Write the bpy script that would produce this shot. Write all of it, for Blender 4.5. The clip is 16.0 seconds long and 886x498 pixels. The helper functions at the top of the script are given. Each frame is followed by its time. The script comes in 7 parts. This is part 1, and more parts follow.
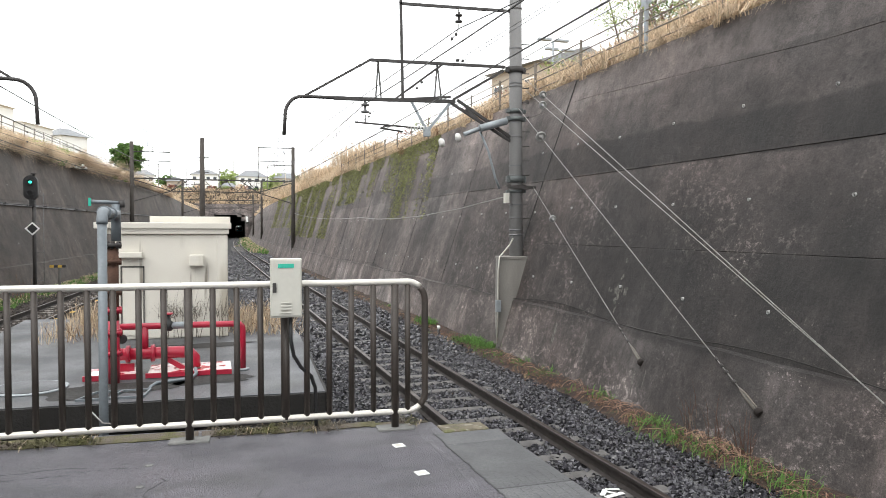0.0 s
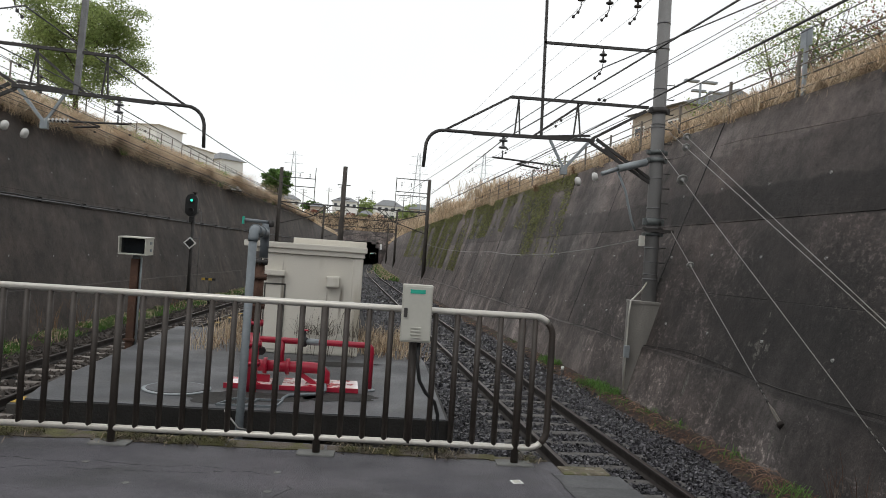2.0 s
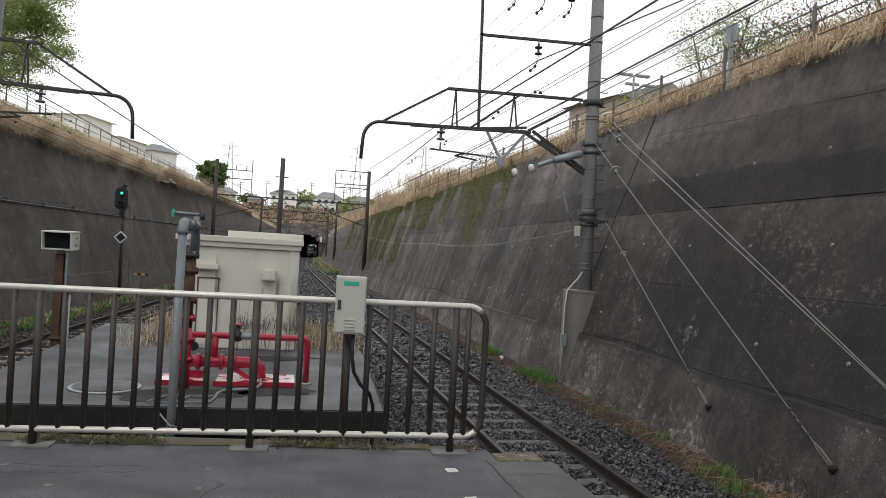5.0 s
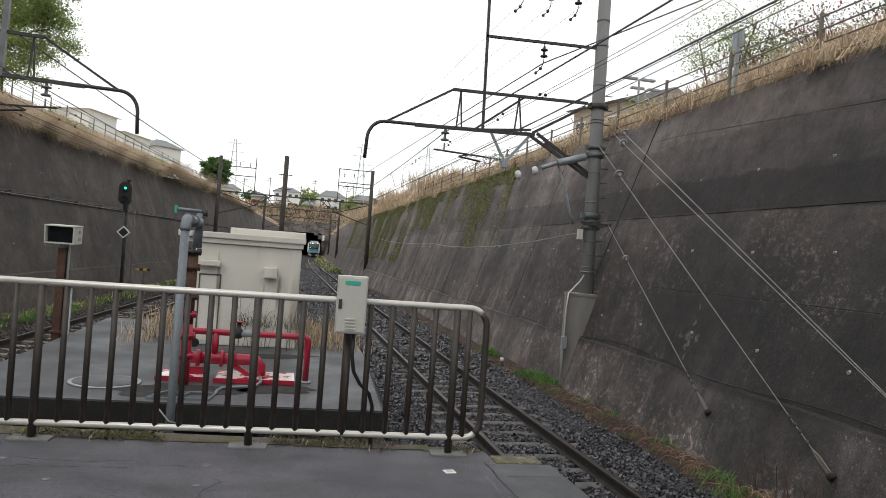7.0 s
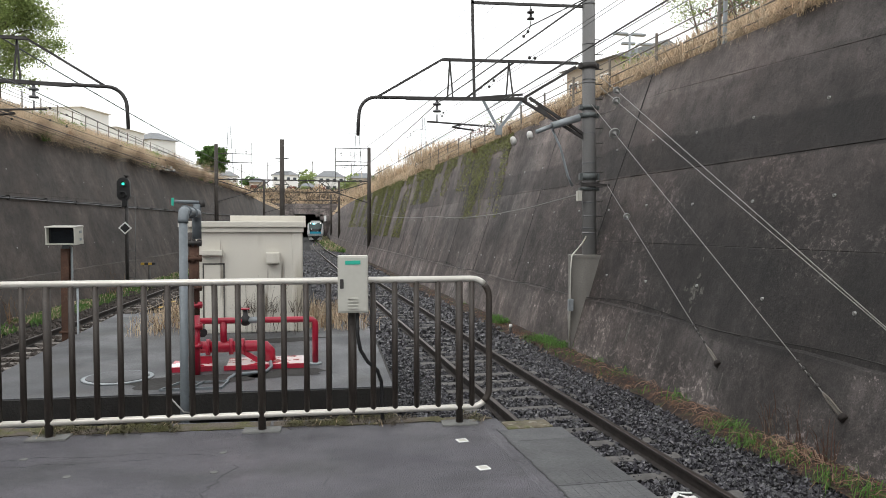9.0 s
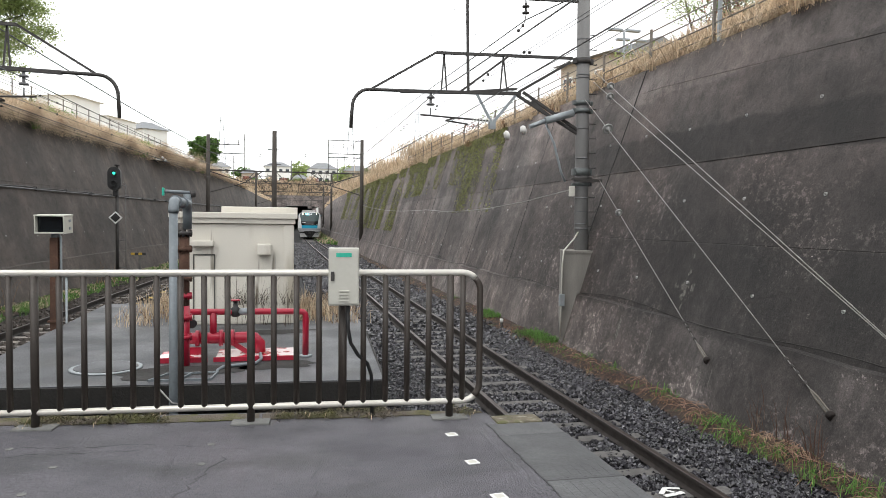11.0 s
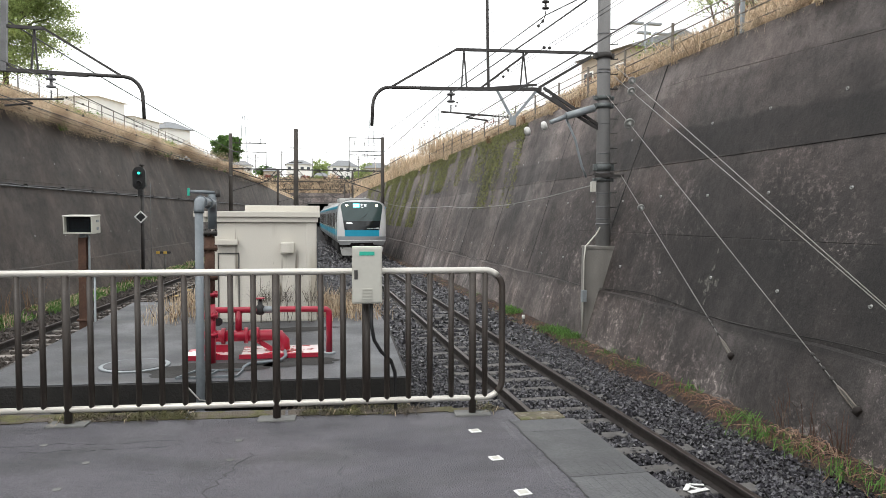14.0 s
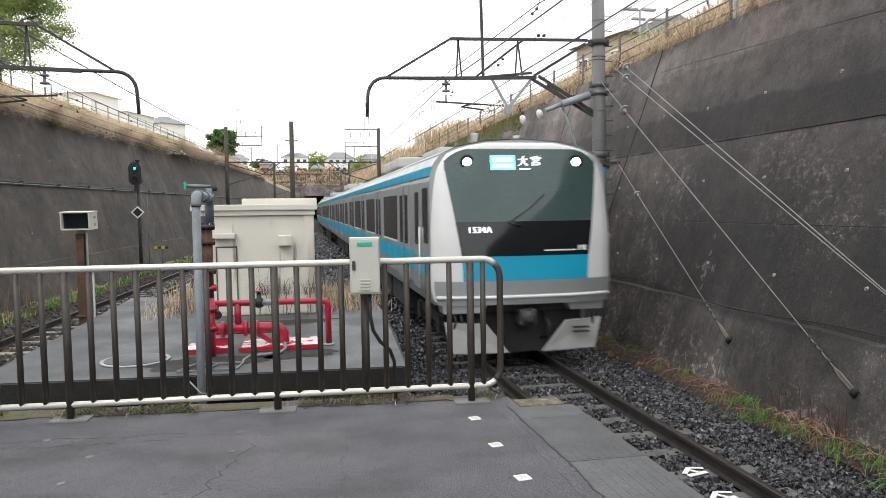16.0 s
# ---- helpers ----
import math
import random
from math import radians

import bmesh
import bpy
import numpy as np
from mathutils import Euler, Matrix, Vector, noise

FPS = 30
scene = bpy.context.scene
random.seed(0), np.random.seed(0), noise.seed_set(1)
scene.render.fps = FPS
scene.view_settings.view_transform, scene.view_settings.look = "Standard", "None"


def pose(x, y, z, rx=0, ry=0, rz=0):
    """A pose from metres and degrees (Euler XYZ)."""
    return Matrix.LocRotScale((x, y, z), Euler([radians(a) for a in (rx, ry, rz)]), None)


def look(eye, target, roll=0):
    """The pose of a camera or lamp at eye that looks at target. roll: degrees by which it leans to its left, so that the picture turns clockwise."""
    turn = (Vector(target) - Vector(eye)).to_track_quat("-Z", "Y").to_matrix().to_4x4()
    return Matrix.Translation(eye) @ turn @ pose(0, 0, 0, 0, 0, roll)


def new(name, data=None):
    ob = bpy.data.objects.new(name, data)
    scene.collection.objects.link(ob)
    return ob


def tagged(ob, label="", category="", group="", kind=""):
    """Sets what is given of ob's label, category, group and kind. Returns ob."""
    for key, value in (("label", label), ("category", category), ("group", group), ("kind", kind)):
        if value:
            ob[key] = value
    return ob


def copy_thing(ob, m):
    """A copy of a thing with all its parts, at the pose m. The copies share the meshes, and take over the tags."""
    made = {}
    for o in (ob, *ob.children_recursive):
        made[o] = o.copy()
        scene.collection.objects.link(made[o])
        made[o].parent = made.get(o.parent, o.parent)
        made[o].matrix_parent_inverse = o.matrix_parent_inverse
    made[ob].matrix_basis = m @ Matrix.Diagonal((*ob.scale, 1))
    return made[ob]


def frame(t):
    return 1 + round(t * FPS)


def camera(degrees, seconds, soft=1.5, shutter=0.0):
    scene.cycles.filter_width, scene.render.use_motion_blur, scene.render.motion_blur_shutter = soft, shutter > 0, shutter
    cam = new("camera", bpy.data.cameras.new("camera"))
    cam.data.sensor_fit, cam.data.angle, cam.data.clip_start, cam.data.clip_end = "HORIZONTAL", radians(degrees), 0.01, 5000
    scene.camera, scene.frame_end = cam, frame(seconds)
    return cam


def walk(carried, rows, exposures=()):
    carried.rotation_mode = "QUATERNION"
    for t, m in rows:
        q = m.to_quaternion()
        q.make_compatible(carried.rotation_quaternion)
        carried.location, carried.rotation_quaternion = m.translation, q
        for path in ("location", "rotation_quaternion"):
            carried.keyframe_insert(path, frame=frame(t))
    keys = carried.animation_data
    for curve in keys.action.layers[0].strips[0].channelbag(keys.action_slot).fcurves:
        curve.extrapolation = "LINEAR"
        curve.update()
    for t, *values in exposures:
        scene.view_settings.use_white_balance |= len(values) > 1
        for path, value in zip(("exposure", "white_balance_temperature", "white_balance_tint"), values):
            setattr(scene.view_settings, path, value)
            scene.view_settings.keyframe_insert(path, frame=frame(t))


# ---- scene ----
cam = camera(63.1, 16.0, soft=0.85, shutter=0.3)

PATH = [
    (0, (-0.06, 0.04, 1.427), (0.557, 1.942, 1.372), 0.2),
    (0.5, (0.002, 0.034, 1.423), (0.517, 1.966, 1.369), 0.4),
    (1, (-0.01, 0.024, 1.42), (0.38, 1.985, 1.371), 1.6),
    (1.5, (-0.058, 0.028, 1.412), (0.268, 2.001, 1.421), 3.6),
    (2, (-0.087, 0.021, 1.406), (0.181, 2.003, 1.437), 4.0),
    (2.5, (-0.088, 0.012, 1.409), (0.148, 1.998, 1.456), 4.2),
    (3, (-0.081, 0.012, 1.407), (0.148, 1.998, 1.464), 4.0),
    (3.5, (-0.035, 0.03, 1.405), (0.395, 1.983, 1.448), 2.8),
    (4, (-0.028, 0.01, 1.407), (0.443, 1.954, 1.445), 2.6),
    (4.5, (-0.035, 0.001, 1.403), (0.41, 1.951, 1.422), 2.8),
    (7, (-0.034, 0.002, 1.408), (0.389, 1.956, 1.428), 4.4),
    (7.5, (-0.024, -0.001, 1.409), (0.404, 1.953, 1.409), 3.9),
    (8, (-0.011, -0.005, 1.41), (0.418, 1.948, 1.382), 2.2),
    (8.5, (0.001, -0.01, 1.412), (0.426, 1.944, 1.373), 0.4),
    (8.7, (0.002, -0.021, 1.417), (0.419, 1.934, 1.369), -0.0),
    (10.8, (0.011, -0.025, 1.42), (0.431, 1.929, 1.343), 1.1),
    (11, (0.009, -0.006, 1.416), (0.447, 1.944, 1.34), 0.8),
    (11.5, (-0.005, -0.012, 1.421), (0.437, 1.936, 1.335), 1.0),
    (12, (-0.001, -0.014, 1.423), (0.437, 1.935, 1.328), 1.3),
    (12.5, (-0.005, -0.024, 1.427), (0.426, 1.927, 1.34), 1.1),
    (13, (-0.004, -0.024, 1.425), (0.42, 1.929, 1.345), 0.9),
    (13.5, (-0.009, -0.032, 1.427), (0.39, 1.926, 1.349), 0.4),
    (14, (-0.005, -0.039, 1.429), (0.376, 1.923, 1.342), 0.3),
    (14.5, (-0.002, -0.043, 1.429), (0.378, 1.919, 1.335), 0.3),
    (15, (0.005, -0.049, 1.43), (0.399, 1.91, 1.339), 0.2),
    (15.5, (-0.001, -0.054, 1.428), (0.391, 1.904, 1.328), -0.2),
    (16, (-0.003, -0.063, 1.425), (0.383, 1.896, 1.311), -0.7),
]
walk(cam, [(t, look(eye, target, roll)) for t, eye, target, roll in PATH],
     exposures=[(0, 1.29), (0.5, 1.17), (1.0, 0.98), (1.5, 0.62), (2.0, 0.12), (3.0, -0.03), (3.5, 0.02), (4.5, 0.22), (7.0, 0.32), (7.5, 0.40), (8.0, 0.55), (8.5, 0.63), (11.0, 0.95), (12.0, 1.06), (14.0, 0.94), (16.0, 1.02)])

# ---- world, sun, exposure ----
world = bpy.data.worlds.new("overcast_sky")
world.use_nodes = True
scene.world = world
_n, _l = world.node_tree.nodes, world.node_tree.links
_sky = _n.new("ShaderNodeTexSky")
_sky.sky_type, _sky.sun_disc = "NISHITA", False
_sky.sun_elevation, _sky.sun_rotation = radians(48), radians(-60)
_dim = _n.new("ShaderNodeVectorMath")
_dim.operation = "SCALE"
_dim.inputs["Scale"].default_value = 0.10
_l.new(_sky.outputs[0], _dim.inputs[0])
_cloud = _n.new("ShaderNodeMix")
_cloud.data_type = "RGBA"
_cloud.inputs["Factor"].default_value = 0.88
_l.new(_dim.outputs[0], _cloud.inputs[6])
_veil = _n.new("ShaderNodeTexNoise")
_veil.inputs["Scale"].default_value, _veil.inputs["Detail"].default_value = 2.6, 6.0
_tone = _n.new("ShaderNodeMix")
_tone.data_type = "RGBA"
_tone.inputs[6].default_value, _tone.inputs[7].default_value = (0.95, 0.975, 1.0, 1), (1.10, 1.10, 1.06, 1)
_l.new(_veil.outputs[0], _tone.inputs["Factor"])
_l.new(_tone.outputs[2], _cloud.inputs[7])
_bg = _n["Background"]
_bg.inputs["Strength"].default_value = 1.0
_l.new(_cloud.outputs[2], _bg.inputs[0])

sun = new("sun", bpy.data.lights.new("sun", "SUN"))
sun.data.energy, sun.data.angle, sun.data.color = 0.6, radians(25), (1.0, 0.97, 0.92)
sun.matrix_world = look((-20, -10, 30), (0, 6, 0))


# ---- materials ----
def surf(name, c1, c2, rough=0.75, scale=3.0, metal=0.0, bump=0.15, bscale=40.0, stretch=(1, 1, 1), spots=None, rough2=None, rand=0.0, grain=0.72, hard=0.0, thin=0.0):
    """Two tones mixed by a broad and a fine noise, with fine relief; spots: (colour, scale, stretch, low, high) lays a third tone over."""
    m = bpy.data.materials.new(name)
    m.use_nodes = True
    n, l = m.node_tree.nodes, m.node_tree.links
    b = n["Principled BSDF"]
    tc = n.new("ShaderNodeTexCoord")

    def noise_node(sc, st, detail=5.0):
        mp = n.new("ShaderNodeMapping")
        mp.inputs["Scale"].default_value = st
        l.new(tc.outputs["Object"], mp.inputs[0])
        t = n.new("ShaderNodeTexNoise")
        t.inputs["Scale"].default_value, t.inputs["Detail"].default_value = sc, detail
        l.new(mp.outputs[0], t.inputs["Vector"])
        return t

    def ramp(src, lo, hi):
        r = n.new("ShaderNodeMapRange")
        r.inputs[1].default_value, r.inputs[2].default_value = lo, hi
        l.new(src, r.inputs[0])
        return r.outputs[0]

    def mix(f, a, c):
        x = n.new("ShaderNodeMix")
        x.data_type = "RGBA"
        l.new(f, x.inputs["Factor"])
        for s, v in ((6, a), (7, c)):
            if isinstance(v, tuple):
                x.inputs[s].default_value = (*v, 1)
            else:
                l.new(v, x.inputs[s])
        return x.outputs[2]

    broad, fine = noise_node(scale, stretch), noise_node(bscale, (1, 1, 1), 3.0)
    col = mix(ramp(broad.outputs[0], 0.33, 0.67), c1, c2)
    col = mix(ramp(fine.outputs[0], 0.3 + hard, 0.75 - hard), col, tuple(0.5 * (x + y) * grain for x, y in zip(c1, c2)))
    for sp in spots or ():
        t = noise_node(sp[1], sp[2])
        col = mix(ramp(t.outputs[0], sp[3], sp[4]), col, sp[0])
    if rand:
        info = n.new("ShaderNodeNewGeometry" if rand < 0 else "ShaderNodeObjectInfo")
        hsv = n.new("ShaderNodeHueSaturation")
        r = n.new("ShaderNodeMapRange")
        r.inputs[3].default_value, r.inputs[4].default_value = 1 - abs(rand), 1 + abs(rand)
        l.new(info.outputs["Random Per Island" if rand < 0 else "Random"], r.inputs[0])
        l.new(r.outputs[0], hsv.inputs["Value"])
        l.new(col, hsv.inputs["Color"])
        col = hsv.outputs[0]
    l.new(col, b.inputs["Base Color"])
    b.inputs["Metallic"].default_value = metal
    rr = n.new("ShaderNodeMapRange")
    rr.inputs[3].default_value, rr.inputs[4].default_value = rough, rough2 if rough2 is not None else min(1, rough + 0.12)
    l.new(ramp(broad.outputs[0], 0.35, 0.65), rr.inputs[0])
    l.new(rr.outputs[0], b.inputs["Roughness"])
    if bump:
        bp = n.new("ShaderNodeBump")
        bp.inputs["Strength"].default_value, bp.inputs["Distance"].default_value = bump, 0.02
        l.new(fine.outputs[0], bp.inputs["Height"])
        l.new(bp.outputs[0], b.inputs["Normal"])
    if thin:
        tr, ms = n.new("ShaderNodeBsdfTranslucent"), n.new("ShaderNodeMixShader")
        l.new(col, tr.inputs[0])
        ms.inputs[0].default_value = thin
        l.new(b.outputs[0], ms.inputs[1])
        l.new(tr.outputs[0], ms.inputs[2])
        l.new(ms.outputs[0], n["Material Output"].inputs[0])
    return m


def glow(name, colour, strength):
    m = bpy.data.materials.new(name)
    m.use_nodes = True
    b = m.node_tree.nodes["Principled BSDF"]
    b.inputs["Base Color"].default_value = (*colour, 1)
    b.inputs["Emission Color"].default_value = (*colour, 1)
    b.inputs["Emission Strength"].default_value = strength
    return m


def wall_mat(name, far_from, far_to, far_gain, runs=1.0, flat=0.0, warm=0.0):
    """Damp poured concrete: lifts of different tone, blotches, run-down streaks and coarse speckle; paler farther along
    the line.
    """
    m = bpy.data.materials.new(name)
    m.use_nodes = True
    n, l = m.node_tree.nodes, m.node_tree.links
    b = n["Principled BSDF"]
    tc = n.new("ShaderNodeTexCoord")
    sep = n.new("ShaderNodeSeparateXYZ")
    l.new(tc.outputs["Object"], sep.inputs[0])

    def nz(sc, st, detail=6.0, rough=0.6):
        mp = n.new("ShaderNodeMapping")
        mp.inputs["Scale"].default_value = st
        l.new(tc.outputs["Object"], mp.inputs[0])
        t = n.new("ShaderNodeTexNoise")
        t.inputs["Scale"].default_value, t.inputs["Detail"].default_value, t.inputs["Roughness"].default_value = sc, detail, rough
        l.new(mp.outputs[0], t.inputs["Vector"])
        return t.outputs[0]

    def rng_(src, a, c, lo=0.0, hi=1.0):
        r = n.new("ShaderNodeMapRange")
        for i, v in zip((1, 2, 3, 4), (a, c, lo, hi)):
            r.inputs[i].default_value = v
        l.new(src, r.inputs[0])
        return r.outputs[0]

    def mul(a, c, op="MULTIPLY"):
        x = n.new("ShaderNodeMath")
        x.operation = op
        for i, v in enumerate((a, c)):
            if isinstance(v, float):
                x.inputs[i].default_value = v
            else:
                l.new(v, x.inputs[i])
        return x.outputs[0]

    lift = n.new("ShaderNodeValToRGB")
    lift.color_ramp.interpolation = "LINEAR"
    e = lift.color_ramp.elements
    tones = ((0.0, 0.047), (0.19, 0.042), (0.205, 0.021), (0.40, 0.0155), (0.415, 0.017), (0.50, 0.021), (0.625, 0.036), (0.632, 0.0125), (0.728, 0.0145), (0.737, 0.032), (0.87, 0.040), (0.875, 0.056), (1.0, 0.064))
    e[0].position, e[1].position = tones[0][0], tones[-1][0]
    tones = [(p, v + (0.032 - v) * flat) for p, v in tones]
    e[0].color, e[1].color = ((tones[0][1],) * 3 + (1,)), ((tones[-1][1],) * 3 + (1,))
    for p, v in tones[1:-1]:
        q = e.new(p)
        q.color = (v, v, v, 1)
    wob = mul(rng_(nz(0.5, (1, 1, 1)), 0.3, 0.7, -0.012, 0.012), rng_(sep.outputs["Z"], -1.5, 4.9), "ADD")
    l.new(wob, lift.inputs[0])
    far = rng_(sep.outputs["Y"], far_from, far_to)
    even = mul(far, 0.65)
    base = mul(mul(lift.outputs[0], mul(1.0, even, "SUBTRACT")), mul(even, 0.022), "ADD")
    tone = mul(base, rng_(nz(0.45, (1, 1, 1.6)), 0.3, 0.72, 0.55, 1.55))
    tone = mul(tone, rng_(nz(2.2, (1, 1, 1), 9, 0.8), 0.32, 0.70, 0.45, 1.6))
    tone = mul(tone, rng_(nz(46.0, (1, 1, 1), 5, 0.8), 0.36, 0.64, 0.58, 1.42))
    streak = rng_(nz(1.7, (1, 1, 0.10), 6, 0.7), 0.50, 0.64, -0.25, 1.0)
    low = rng_(sep.outputs["Z"], 2.6, -0.9, 0.08, 1.0)
    tone = mul(tone, mul(mul(mul(streak, low), 0.6 * runs), 1.0, "ADD"))
    drip = mul(rng_(nz(5.0, (1, 1, 0.09), 5, 0.7), 0.58, 0.68), rng_(nz(0.7, (1, 1, 0.6)), 0.48, 0.60))
    tone = mul(tone, mul(mul(mul(drip, low), 0.7 * runs), 1.0, "ADD"))
    lower = rng_(sep.outputs["Z"], 3.0, 1.6, 0.12, 1.0)
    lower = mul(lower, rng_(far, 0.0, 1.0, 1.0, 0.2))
    speck = mul(rng_(nz(17.0, (1, 1, 1), 4, 0.7), 0.56, 0.70), rng_(nz(0.6, (1, 1, 1)), 0.52, 0.64))
    tone = mul(tone, mul(mul(mul(speck, lower), 2.6 * runs), 1.0, "ADD"))
    chip = mul(rng_(nz(26.0, (1, 1, 1), 3, 0.6), 0.60, 0.66), rng_(nz(0.9, (1, 1, 2.2)), 0.52, 0.64))
    tone = mul(tone, mul(mul(mul(chip, lower), 3.0 * runs), 1.0, "ADD"))
    flake = mul(rng_(nz(7.0, (1, 1, 1.3), 8, 0.8), 0.53, 0.60), rng_(nz(0.38, (1, 1, 1.5), 3, 0.6), 0.47, 0.58))
    tone = mul(tone, mul(mul(mul(flake, lower), 2.9 * runs), 1.0, "ADD"))
    dark = mul(rng_(nz(9.0, (1, 1, 1), 5, 0.7), 0.58, 0.70), rng_(nz(0.8, (1, 1, 1.4)), 0.46, 0.58))
    tone = mul(tone, rng_(dark, 0.0, 1.0, 1.0, 0.4))
    # tone rises with y between far_from and far_to, broken by streaks
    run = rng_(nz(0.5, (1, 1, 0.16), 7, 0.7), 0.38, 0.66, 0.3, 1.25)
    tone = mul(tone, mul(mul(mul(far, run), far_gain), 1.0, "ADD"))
    hue = n.new("ShaderNodeMix")
    hue.data_type, hue.blend_type = "RGBA", "MULTIPLY"
    hue.inputs["Factor"].default_value = 1.0
    tint = n.new("ShaderNodeMix")
    tint.data_type = "RGBA"
    tint.inputs[6].default_value, tint.inputs[7].default_value = (1.08 + 0.06 * warm, 0.95, 0.91 - 0.07 * warm, 1), (1.16 + 0.06 * warm, 0.93, 0.86 - 0.08 * warm, 1)
    l.new(rng_(nz(0.35, (1, 1, 1)), 0.35, 0.65), tint.inputs["Factor"])
    grey = n.new("ShaderNodeCombineXYZ")
    for i in range(3):
        l.new(tone, grey.inputs[i])
    l.new(grey.outputs[0], hue.inputs[6])
    l.new(tint.outputs[2], hue.inputs[7])
    l.new(hue.outputs[2], b.inputs["Base Color"])
    b.inputs["Roughness"].default_value = 0.8
    bp = n.new("ShaderNodeBump")
    bp.inputs["Strength"].default_value, bp.inputs["Distance"].default_value = 0.6, 0.03
    l.new(nz(9.0, (1, 1, 1), 8, 0.75), bp.inputs["Height"])
    l.new(bp.outputs[0], b.inputs["Normal"])
    return m


